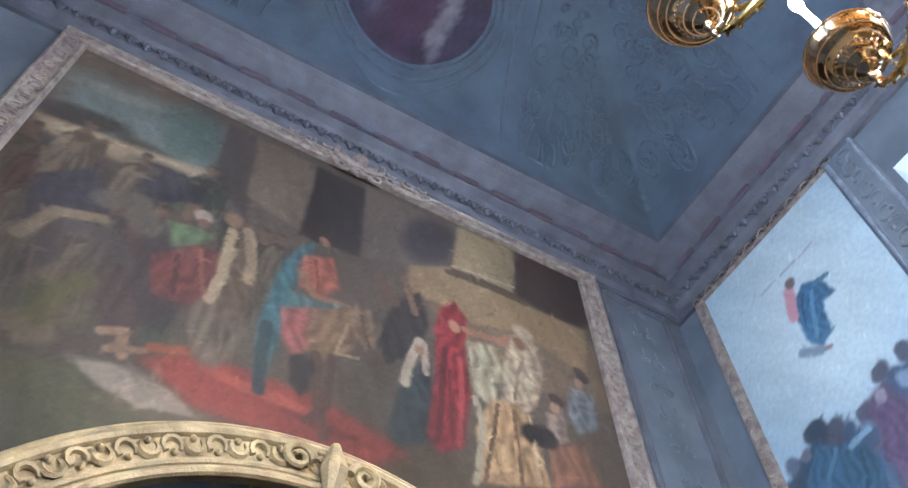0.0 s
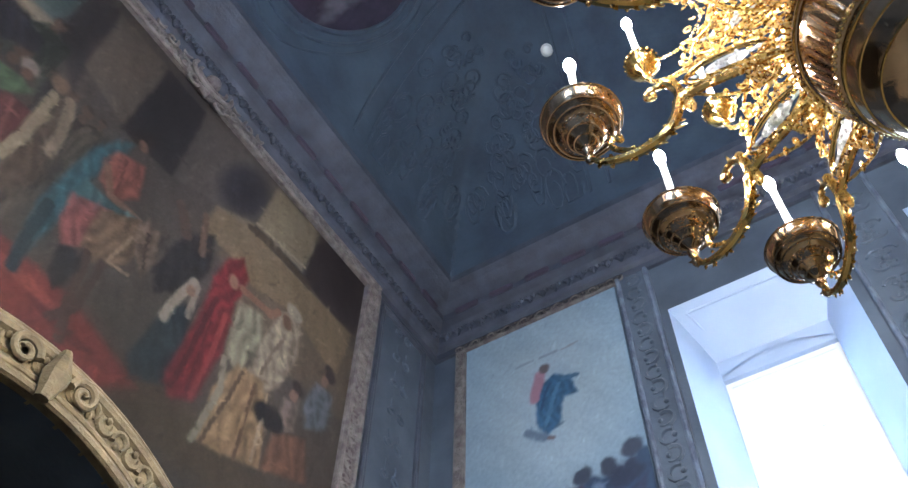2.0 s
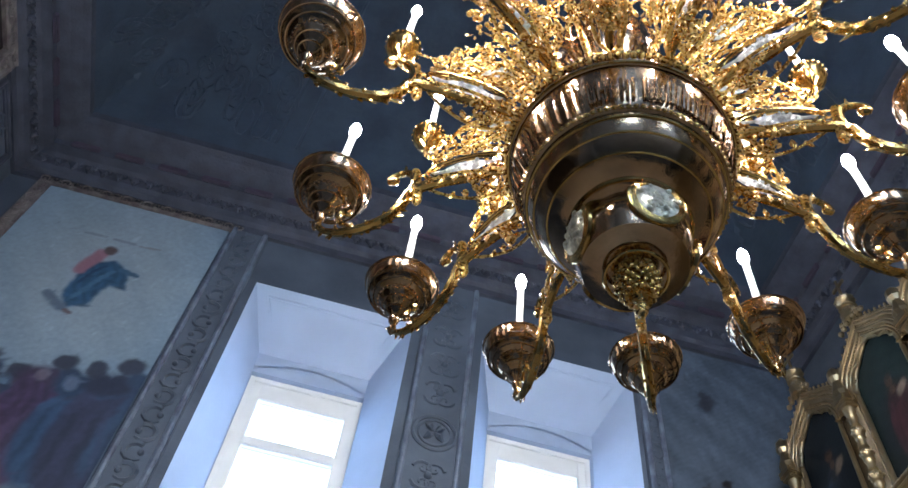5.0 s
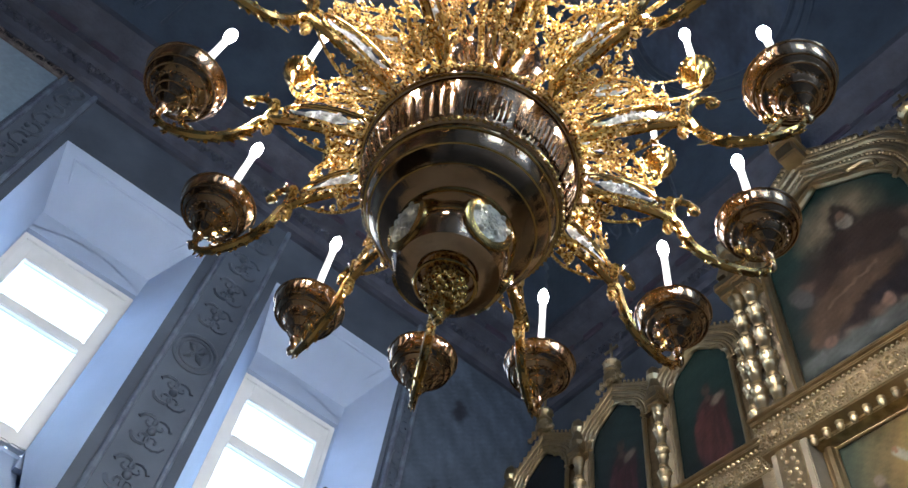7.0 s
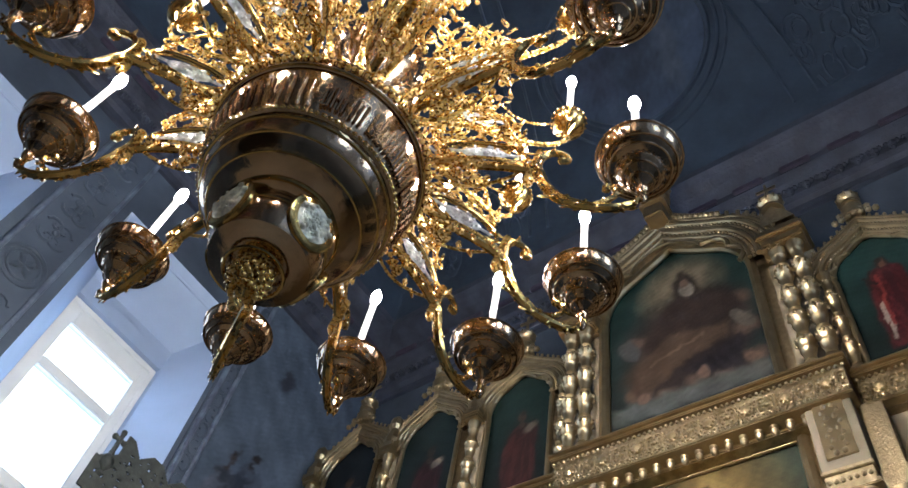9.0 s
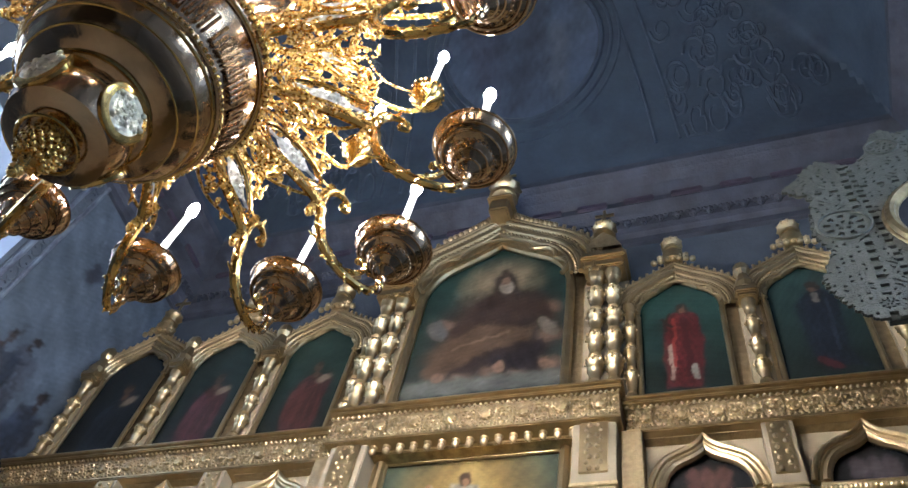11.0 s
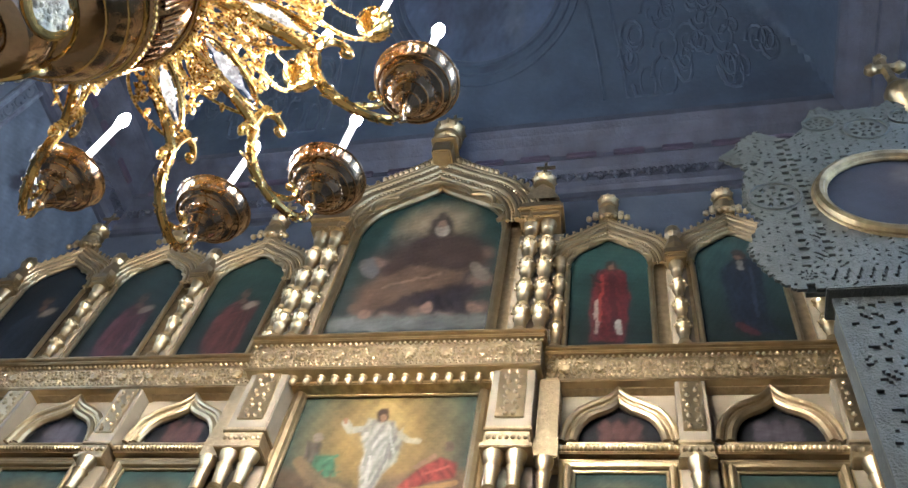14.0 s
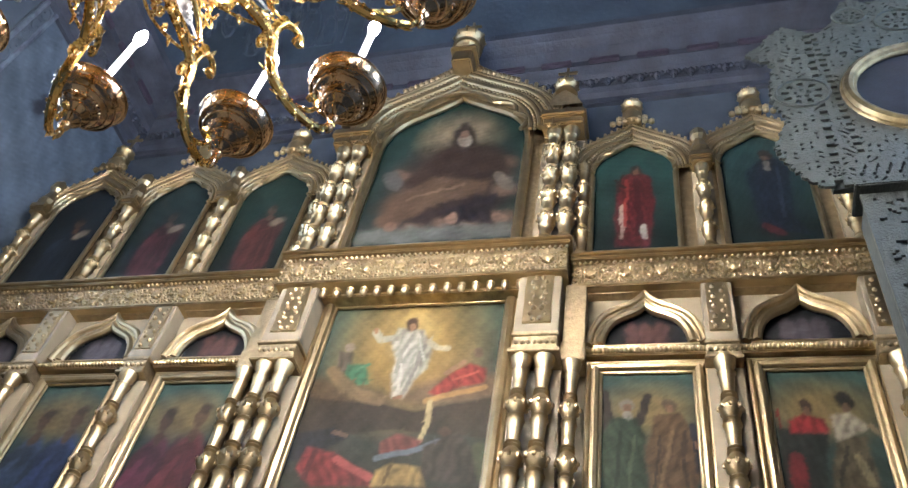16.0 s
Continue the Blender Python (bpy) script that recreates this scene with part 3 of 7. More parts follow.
# filigree of a lower arm: beaded post, an open oval cartouche, side scrolls and a grape drop
fil = Build()
for k in range(11):
    fil.lathe([(0.006, 0), (0.0125, 0.006), (0.006, 0.012)], 8, Matrix.Translation((0.497 + k * 0.002, 0, 3.44 + k * 0.013)))
fil.lathe([(0.004, 3.405), (0.010, 3.415), (0.014, 3.43), (0.007, 3.442)], 8, Matrix.Translation((0.497, 0, 0)))
rng = random.Random(11)
OVC = (0.382, 3.552)
for k in range(14):
    a = 2 * math.pi * (k + 0.5) / 14
    leaf(fil, OVC[0] + 0.104 * math.cos(a), OVC[1] + 0.054 * math.sin(a), a + (0.5 if k % 2 else -0.5), 0.026, 0.42, 0.004 * (1 if k % 2 else -1))
for side in (-1, 1):
    for cx, cz, r0, turns, st, wd, y in ((0.30, 3.645, 0.034, 1.3, -1.5, 1, 0.022), (0.42, 3.640, 0.030, 1.2, 3.4, -1, 0.02), (0.36, 3.675, 0.036, 1.3, 0.5, -1, 0.03), (0.27, 3.73, 0.04, 1.2, 3.9, 1, 0.03), (0.47, 3.625, 0.022, 1.1, 1.5, 1, 0.012)):
        fil.tube([(p[0], side * y * (0.6 + 0.4 * i / 16), p[2]) for i, p in enumerate(scroll(cx, cz, r0, turns, st, wd))], [0.0048 - 0.002 * i / 16 for i in range(17)], 6)
        leaf(fil, cx, cz + r0, rng.uniform(0.2, 2.6), 0.03, 0.4, side * y)
    fil.tube(spline([(0.25, 0, 3.46), (0.30, side * 0.03, 3.445), (0.37, side * 0.038, 3.452), (0.44, side * 0.025, 3.475), (0.49, 0, 3.49)], 5), 0.0045, 6)
    fil.tube(spline([(0.24, 0, 3.60), (0.31, side * 0.045, 3.70), (0.40, side * 0.04, 3.69), (0.47, 0, 3.60)], 5), 0.0045, 6)
for k in range(26):
    t = k / 25
    fil.ball(0.335 + 0.030 * (1 - t) * math.cos(k * 2.4), 0.024 * (1 - t) * math.sin(k * 2.4), 3.478 - 0.085 * t, 0.0085 - 0.003 * t, 6)
for k in range(10):
    leaf(fil, 0.30 + 0.014 * k, 3.475 + 0.006 * math.sin(k * 2.0), 4.2 + 0.16 * (k - 4), rng.uniform(0.03, 0.05), 0.4, 0.022 * (1 if k % 2 else -1))
for k in range(8):
    curl(fil, rng.uniform(0.24, 0.48), rng.uniform(3.61, 3.86), rng.uniform(-0.05, 0.05), rng)
for k in range(7):
    leaf(fil, rng.uniform(0.24, 0.42), rng.uniform(3.62, 3.84), rng.uniform(0, 6.28), rng.uniform(0.025, 0.045), 0.4, rng.uniform(-0.04, 0.04))
FIL = axis_mesh(fil, "scrollwork", FILIGREE)


def oval_ring(rx, rz, n=32):
    return [(rx * math.cos(a), 0, rz * math.sin(a)) for a in np.linspace(0, 2 * math.pi, n + 1)]


OVAL = Build().tube(oval_ring(0.104, 0.054), 0.0065, 8).tube(oval_ring(0.088, 0.042), 0.0035, 6).mesh("oval_frame", GOLD)
ov = Build()
n = 20
ov.add([(0, -0.007, 0)] + [(0.056 * math.cos(2 * math.pi * k / n), 0, 0.030 * math.sin(2 * math.pi * k / n)) for k in range(n)] + [(0, 0.007, 0)], [(0, 1 + k, 1 + (k + 1) % n) for k in range(n)] + [(n + 1, 1 + (k + 1) % n, 1 + k) for k in range(n)])
for s in (-1, 1):
    ov.tube([(s * 0.05, 0, 0), (s * 0.09, 0, 0)], 0.004, 6)
rng = random.Random(8)
for k in range(34):
    a, r = rng.uniform(0, 6.28), rng.uniform(0, 0.9)
    ov.ball(0.056 * r * math.cos(a), rng.choice((-0.006, 0.006)), 0.030 * r * math.sin(a), rng.uniform(0.003, 0.006), 6)
OVAL_FACE = ov.mesh("oval_relief", SILVER)

pan = Build().lathe([(0.003, 3.372), (0.010, 3.384), (0.012, 3.395), (0.006, 3.41), (0.014, 3.425), (0.016, 3.437), (0.010, 3.448), (0.024, 3.46), (0.030, 3.468), (0.024, 3.48), (0.040, 3.494), (0.052, 3.505), (0.058, 3.516), (0.056, 3.522), (0.074, 3.531), (0.092, 3.549), (0.101, 3.572), (0.104, 3.59), (0.1005, 3.592), (0.097, 3.585), (0.08, 3.572), (0.034, 3.566), (0.03, 3.585), (0.022, 3.60), (0.019, 3.62), (0.012, 3.622)], 40)
for k in range(28):
    a = 2 * math.pi * k / 28
    pan.ball(0.0575 * math.cos(a), 0.0575 * math.sin(a), 3.517, 0.0052, 6)
for r, z, rr in ((0.104, 3.589, 0.004), (0.091, 3.546, 0.0025), (0.075, 3.531, 0.003), (0.044, 3.497, 0.003), (0.030, 3.468, 0.003)):
    pan.tube([(r * math.cos(a), r * math.sin(a), z) for a in np.linspace(0, 2 * math.pi, 33)], rr, 6)
PAN = pan.mesh("drip_pan", BRONZE, True, (0, 0, 3.58))
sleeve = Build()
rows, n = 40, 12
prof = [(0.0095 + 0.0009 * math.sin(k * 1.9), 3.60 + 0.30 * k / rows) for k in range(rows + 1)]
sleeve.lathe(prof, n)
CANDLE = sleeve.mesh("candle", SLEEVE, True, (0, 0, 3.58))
BULBM = Build().lathe([(0.009, 3.897), (0.0145, 3.912), (0.017, 3.93), (0.014, 3.95), (0.007, 3.966), (0.002, 3.974)], 12).mesh("bulb", BULB, True, (0, 0, 3.58))

LOWER = [150.5, 122.5, 91.7, 63, 36, 3.6, -24, -53.5, -84, -114, -145, -177]
for turn in LOWER:
    o = put("arm", ARM, turn, label="scrolled gold arm")
    shared("scrollwork", FIL, o, Matrix.Identity(4), "cast gold filigree")["kind"] = "stuff"
    f = shared("oval_frame", OVAL, o, pose(OVC[0], 0, OVC[1] - CZ, 0, 3, 0))
    shared("oval_relief", OVAL_FACE, f, Matrix.Identity(4), "oval silver relief")
    p = shared("drip_pan", PAN, chandelier, pose(0, 0, 0, 0, 0, turn) @ pose(0.756, 0, 3.58 - CZ), "polished brass drip pan")
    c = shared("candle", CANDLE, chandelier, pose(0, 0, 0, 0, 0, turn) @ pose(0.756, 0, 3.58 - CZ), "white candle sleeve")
    shared("bulb", BULBM, c, Matrix.Identity(4), "lit candle bulb")

# upper arms with small cups, between the lower ones
up = Build()
um = spline([(0.10, 0, 3.70), (0.20, 0, 3.80), (0.30, 0, 3.86), (0.40, 0, 3.86), (0.48, 0, 3.87), (0.55, 0, 3.90), (0.595, 0, 3.96), (0.60, 0, 4.02)], 4)
up.tube(um, [0.010 - 0.004 * i / len(um) for i in range(len(um))], 7)
rng = random.Random(21)
for cx, cz, r0, turns, st, wd in ((0.43, 3.95, 0.05, 1.3, -1.2, 1), (0.32, 3.96, 0.055, 1.3, 4.0, -1), (0.22, 3.92, 0.06, 1.2, 1.0, -1), (0.25, 4.05, 0.06, 1.2, 3.0, 1), (0.34, 4.08, 0.05, 1.3, 5.0, -1), (0.20, 4.18, 0.055, 1.2, 0.3, 1), (0.28, 4.2, 0.04, 1.2, 2.4, -1), (0.16, 4.32, 0.05, 1.2, 5.0, 1)):
    up.tube(scroll(cx, cz, r0, turns, st, wd, tilt=rng.uniform(0.5, 1.3)), [0.0055 - 0.0022 * i / 16 for i in range(17)], 6)
    up.tube(scroll(cx + 0.01, cz - 0.02, r0 * 0.8, turns, st + 1, -wd, tilt=-rng.uniform(0.5, 1.3)), [0.0048 - 0.002 * i / 16 for i in range(17)], 6)
    for q in range(2):
        a = st + rng.uniform(0, 5)
        leaf(up, cx + r0 * 0.9 * math.cos(a), cz + r0 * 0.9 * math.sin(a), a + rng.uniform(0.4, 1.2), rng.uniform(0.03, 0.06), 0.45, rng.uniform(-0.015, 0.015))
for k in range(30):
    t = k / 29
    up.ball(0.60 - 0.30 * t, 0, 4.10 - 0.16 * math.sin(math.pi * t) + 0.14 * t, 0.005, 5)
for k in range(18):
    up.ball(0.40 + rng.uniform(-0.05, 0.05), rng.uniform(-0.025, 0.025), 3.80 - rng.uniform(0, 0.08), rng.uniform(0.006, 0.011), 6)
for k in range(13):
    r = rng.uniform(0.16, 0.43)
    curl(up, r, rng.uniform(3.76, 4.28 - 0.5 * max(r - 0.3, 0)), rng.uniform(-0.05, 0.05) * r * 2, rng)
for k in range(6):
    r = rng.uniform(0.16, 0.43)
    leaf(up, r, rng.uniform(3.76, 4.28 - 0.5 * max(r - 0.3, 0)), rng.uniform(0, 6.28), rng.uniform(0.018, 0.045), 0.5, rng.uniform(-0.05, 0.05) * r * 2)
for k in range(12):
    r = rng.uniform(0.15, 0.43)
    up.ball(r, rng.uniform(-0.05, 0.05), rng.uniform(3.76, 4.26 - 0.5 * max(r - 0.3, 0)), rng.uniform(0.004, 0.008), 5)
UP = axis_mesh(up, "upper_arm", FILIGREE)
cup = Build().lathe([(0.004, 3.99), (0.012, 4.0), (0.008, 4.015), (0.022, 4.026), (0.042, 4.045), (0.052, 4.07), (0.054, 4.095), (0.05, 4.10), (0.044, 4.085), (0.02, 4.075), (0.017, 4.10), (0.012, 4.105)], 28)
for k in range(20):
    a = 2 * math.pi * k / 20
    cup.ball(0.053 * math.cos(a), 0.053 * math.sin(a), 4.085, 0.005, 5)
CUP = cup.mesh("candle_cup", GOLD, True, (0, 0, 4.07))
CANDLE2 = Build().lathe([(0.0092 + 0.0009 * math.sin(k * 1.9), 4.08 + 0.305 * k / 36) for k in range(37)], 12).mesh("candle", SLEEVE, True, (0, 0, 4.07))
BULB2 = Build().lathe([(0.009, 4.383), (0.014, 4.398), (0.0165, 4.416), (0.0135, 4.436), (0.007, 4.452), (0.002, 4.46)], 12).mesh("bulb", BULB, True, (0, 0, 4.07))
for k in range(12):
    turn = 166.6 - 29.5 * k if k < 8 else -40 - 30.6 * (k - 7)
    o = put("upper_arm", UP, turn, label="cast gold filigree arm")
    f = shared("oval_frame", OVAL, o, pose(0.33, 0, 3.93 - CZ, 0, -14, 0))
    shared("oval_relief", OVAL_FACE, f, Matrix.Identity(4), "oval silver relief")
    at = pose(0, 0, 0, 0, 0, turn) @ pose(0.60, 0, 4.07 - CZ)
    shared("candle_cup", CUP, chandelier, at, "small gold candle cup")
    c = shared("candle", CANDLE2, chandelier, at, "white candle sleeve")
    shared("bulb", BULB2, c, Matrix.Identity(4), "lit candle bulb")

# ---------------------------------------------------------------- the icon screen
screen = thing("iconostasis", "tall gilded carved wooden icon screen with painted icons", "iconostasis", (2.85, AXIS, 0))
SIDES = [(s, o) for s in (1, -1) for o in (0.975, 1.59, 2.205)]


def keel(yc, half, z0, z1, n=32, sharp=0.26):
    """A keel-shaped arch of (y, z), from one springing to the other."""
    out = []
    for k in range(n + 1):
        u = -math.cos(math.pi * k / n)
        out.append((yc + half * u, z0 + (z1 - z0) * ((1 - sharp) * max(1 - abs(u) ** 2.9, 0) ** 0.5 + sharp * max(1 - abs(u) / 0.6, 0) ** 1.6)))
    return out


OGEE_U, OGEE_H = (0, 0.10, 0.28, 0.5, 0.7, 0.85, 0.95, 1.0), (1.0, 0.87, 0.76, 0.68, 0.58, 0.42, 0.22, 0.0)


def ogee(yc, half, z0, z1, n=40):
    """A squat onion-shaped arch with full sides."""
    return [(yc - half * math.cos(math.pi * k / n), z0 + (z1 - z0) * float(np.interp(abs(math.cos(math.pi * k / n)), OGEE_U, OGEE_H))) for k in range(n + 1)]


def under(curve, y):
    ys = [p[0] for p in curve]
    return np.interp(y, ys, [p[1] for p in curve]) if ys[0] < y < ys[-1] else -1


def col_profile(z0, z1, r, bulbs):
    """A turned column of bulbs, rings and waisted shafts."""
    pr = [(r * 1.25, z0), (r * 1.25, z0 + 0.02), (r * 0.8, z0 + 0.03)]
    step = (z1 - z0 - 0.09) / bulbs
    for k in range(bulbs):
        a = z0 + 0.035 + k * step
        if k % 2:
            pr += [(r * 0.75, a), (r * 1.0, a + step * 0.08), (r * 0.75, a + step * 0.15), (r * 1.1, a + step * 0.3), (r * 1.38, a + step * 0.5), (r * 1.1, a + step * 0.7), (r * 0.75, a + step * 0.85), (r * 1.0, a + step * 0.92)]
        else:
            pr += [(r * 0.7, a), (r * 0.95, a + step * 0.06), (r * 0.72, a + step * 0.12), (r * 0.82, a + step * 0.5), (r * 0.95, a + step * 0.84), (r * 1.12, a + step * 0.9), (r * 0.8, a + step * 0.96)]
    return pr + [(r * 0.8, z1 - 0.05), (r * 1.2, z1 - 0.03), (r * 1.35, z1)]


def column(x, y, z0, z1, r, bulbs):
    b = Build().lathe(col_profile(z0, z1, r, bulbs), 14, Matrix.Translation((x, y, 0)))
    step = (z1 - z0 - 0.09) / bulbs
    for k in range(1, bulbs, 2):
        for q in range(8):
            a = q * math.pi / 4
            b.ball(x + r * 1.32 * math.cos(a), y + r * 1.32 * math.sin(a), z0 + 0.035 + (k + 0.5) * step, r * 0.3, 5, 1.5)
    return part("column", b, GILT, screen, "turned gilded column")


# body
body = Build().box(2.80, 2.92, AXIS - 2.68, AXIS + 2.68, 0, 4.62)
part("backboard", body, CREAM, screen, "cream-painted backboard", False)
part("plinth", Build().box(2.66, 2.80, AXIS - 2.62, AXIS + 2.62, 0, 1.6, 0.02), GILT_DIM, screen, "gilded base panel", False)

ROSE = Build().lathe([(0.030, 0), (0.030, 0.006), (0.022, 0.010), (0.024, 0.014), (0.012, 0.018), (0.003, 0.022)], 12)
for k in range(8):
    a = k * math.pi / 4
    ROSE.ball(0.025 * math.cos(a), 0.025 * math.sin(a), 0.010, 0.008, 6)
ROSE = ROSE.mesh("rosette", GILT)


def frieze(ya, yb, x, z0, z1, roses):
    """A carved entablature: board, two mouldings, bead rows, rosettes and leaf relief."""
    f = part("frieze", Build().box(x, 2.86, ya, yb, z0, z1, 0.004), GILT_DIM, screen, "carved gilded frieze", False)
    mould = Build().box(x - 0.03, 2.86, ya - 0.015, yb + 0.015, z1, z1 + 0.018, 0.005).box(x - 0.045, 2.86, ya - 0.02, yb + 0.02, z1 + 0.018, z1 + 0.034, 0.004).box(x - 0.012, 2.86, ya - 0.005, yb + 0.005, z0 - 0.022, z0, 0.005)
    part("moulding", mould, GILT, f, "", False)
    bd = Build()
    n = int((yb - ya) / 0.026)
    for k in range(n + 1):
        bd.ball(x - 0.012, ya + (yb - ya) * k / n, z1 - 0.014, 0.0095, 6)
    part("bead_row", bd, GILT, f, kind="stuff")
    rl, rng = Build(), random.Random(int(abs(ya) * 100))
    zc, hh = (z0 + z1) / 2 - 0.008, (z1 - z0) * 0.36
    for k in range(roses):
        yc = ya + (yb - ya) * (k + 0.5) / roses
        w = (yb - ya) / roses
        o = shared("rosette", ROSE, f, Matrix.Translation(Vector((x - 0.002, yc, zc)) - root_of(f)) @ pose(0, 0, 0, 0, -90, 0))
        for sy in (-1, 1):
            for sz in (-1, 1):
                rl.tube([(x - 0.004, yc + sy * (w * 0.5 - 0.02 - 0.02 * math.cos(t)), zc + sz * hh * (0.25 + 0.45 * math.sin(t) + 0.1 * t)) for t in np.linspace(-0.6, 3.6, 9)], [0.006] * 7 + [0.004, 0.003], 5)
                rl.ball(x - 0.003, yc + sy * 0.045, zc + sz * hh * 0.75, 0.009, 6)
        rl.ball(x - 0.003, yc + w / 2, zc, 0.011, 6)
        for q in range(12):
            a = q * math.pi / 6
            rl.ball(x - 0.003, yc + 0.043 * math.cos(a), zc + 0.043 * math.sin(a), 0.0065, 5)
        for sy in (-1, 1):
            for q in range(5):
                rl.ball(x - 0.003, yc + sy * (w * 0.5 - 0.012 - 0.012 * (q % 2)), zc + hh * (q - 2) * 0.42, 0.008, 5)
    part("relief", rl, GILT, f, kind="stuff")
    lowbead = Build()
    for k in range(n + 1):
        lowbead.ball(x - 0.006, ya + (yb - ya) * k / n, z0 + 0.008, 0.0075, 6)
    part("bead_row", lowbead, GILT, f, kind="stuff")
    return f


frieze(0.284, 1.640, 2.62, 4.435, 4.585, 8)
frieze(1.66, AXIS + 2.66, 2.71, 4.425, 4.565, 13)
frieze(AXIS - 2.66, 0.264, 2.71, 4.425, 4.565, 13)

# row of turned drops under the middle frieze
DROP = Build().lathe([(0.004, -0.06), (0.014, -0.052), (0.018, -0.038), (0.010, -0.028), (0.020, -0.018), (0.024, -0.004), (0.024, 0.004)], 10).mesh("drop", GILT)
for k in range(15):
    shared("drop", DROP, screen, Matrix.Translation(Vector((2.665, 0.49 + 0.066 * k, 4.43)) - root_of(screen)))
part("drop_rail", Build().box(2.69, 2.80, 0.46, 1.46, 4.395, 4.44, 0.005), BRASS_DARK, screen, "", False)


def picture_frame(name, ya, yb, za, zb, x, r=0.022):
    """A gilt frame with mitred rails: an outer roll and an inner slip."""
    b = Build()
    for d, rr, dx in ((0.0, r, 0), (0.028, r * 0.6, 0.01), (-0.02, r * 0.45, 0.012)):
        a0, a1, c0, c1 = ya - d, yb + d, za - d, zb + d
        b.tube([(x + dx, a0, c0), (x + dx, a0, c1)], rr, 8).tube([(x + dx, a1, c0), (x + dx, a1, c1)], rr, 8)
        b.tube([(x + dx, a0 - rr, c1), (x + dx, a1 + rr, c1)], rr, 8).tube([(x + dx, a0 - rr, c0), (x + dx, a1 + rr, c0)], rr, 8)
    return part(name, b, GILT, screen, "narrow gilt icon frame")


def hang(pic, x, ya, za, name, parent, label, keep=None, mat=None):
    """A painting facing west; its own left edge lies to the north."""
    yb = ya + pic.w
    me = pic.mesh(name, lambda u, v: (x, yb - u, za + v), mat or VARNISH, keep)
    return part(name, moved(me, root_of(parent)), None, parent, label)


# middle icon, lower tier
p = Picture(0.86, 1.84, (74, 70, 58), 0.007, 5, 0.003)
p.fade((40, 34, 30), (84, 98, 84), 0.7, 1.75)
p.blob(0.43, 1.55, 0.27, 0.34, (168, 136, 78), 0, 0.95)
p.blob(0.43, 1.68, 0.11, 0.15, (204, 172, 108), 0, 0.95)
p.blob(0.70, 1.32, 0.28, 0.07, (122, 98, 74), 8, 0.6)
p.blob(0.16, 1.30, 0.24, 0.08, (98, 78, 58), -14, 0.6)
p.blob(0.5, 0.6, 0.4, 0.2, (60, 50, 42), 0, 0.6)
p.quad([(-0.005, 1.293), (0.314, 1.259), (0.524, 1.213), (0.841, 1.281), (0.861, 1.071), (0.463, 1.120), (-0.003, 1.077)], (60, 50, 40), 0.016)
p.quad([(0.348, 1.687), (0.474, 1.667), (0.534, 1.565), (0.524, 1.437), (0.480, 1.376), (0.453, 1.280), (0.397, 1.281), (0.371, 1.409), (0.380, 1.488), (0.335, 1.596)], (186, 180, 166), 0.017, 0.045)
p.stroke([(0.357, 1.629), (0.282, 1.618), (0.246, 1.666)], 0.019, (182, 174, 158))
p.stroke([(0.511, 1.599), (0.556, 1.558), (0.599, 1.554)], 0.015, (190, 176, 154))
p.stroke([(0.427, 1.634), (0.399, 1.536), (0.390, 1.424)], 0.009, (164, 158, 146))
p.stroke([(0.491, 1.566), (0.471, 1.438), (0.445, 1.304)], 0.009, (150, 146, 136))
p.stroke([(0.459, 1.640), (0.507, 1.485)], 0.006, (208, 204, 192))
p.stroke([(0.409, 1.471), (0.418, 1.311)], 0.006, (208, 202, 188))
p.stroke([(0.407, 1.717), (0.414, 1.689)], 0.027, (86, 58, 40))
p.stroke([(0.413, 1.696), (0.418, 1.682)], 0.014, (160, 118, 92))
p.stroke([(0.412, 1.281), (0.437, 1.287)], 0.010, (150, 108, 82))
p.stroke([(0.244, 1.680), (0.249, 1.666)], 0.011, (170, 126, 98))
p.quad([(0.096, 1.559), (0.168, 1.541), (0.187, 1.406), (0.115, 1.445)], (98, 84, 74), 0.016, 0.045)
p.stroke([(0.144, 1.581), (0.149, 1.568)], 0.022, (150, 136, 122))
p.quad([(0.164, 1.470), (0.250, 1.468), (0.286, 1.355), (0.225, 1.344), (0.166, 1.407)], (68, 122, 92), 0.016, 0.045)
p.stroke([(0.214, 1.443), (0.263, 1.468)], 0.009, (90, 140, 108))
p.stroke([(0.095, 1.439), (0.227, 1.308), (0.342, 1.270)], 0.030, (132, 108, 78))
p.quad([(0.557, 1.303), (0.627, 1.398), (0.711, 1.465), (0.794, 1.432), (0.790, 1.356), (0.686, 1.330), (0.603, 1.278)], (152, 56, 50), 0.016, 0.045)
p.stroke([(0.656, 1.373), (0.754, 1.417)], 0.007, (186, 84, 72))
p.stroke([(0.733, 1.534), (0.740, 1.518)], 0.021, (116, 92, 76))
p.stroke([(0.684, 1.472), (0.616, 1.411)], 0.013, (156, 124, 98))
p.stroke([(0.555, 1.261), (0.689, 1.301), (0.792, 1.329)], 0.014, (178, 142, 90))
p.stroke([(0.573, 1.255), (0.579, 1.155), (0.556, 1.070)], 0.012, (194, 174, 128))
p.quad([(0.016, 1.102), (0.186, 1.131), (0.260, 1.089), (0.184, 1.024), (0.016, 0.950)], (34, 38, 46), 0.016, 0.045)
p.stroke([(0.190, 1.111), (0.249, 1.094)], 0.011, (120, 90, 72))
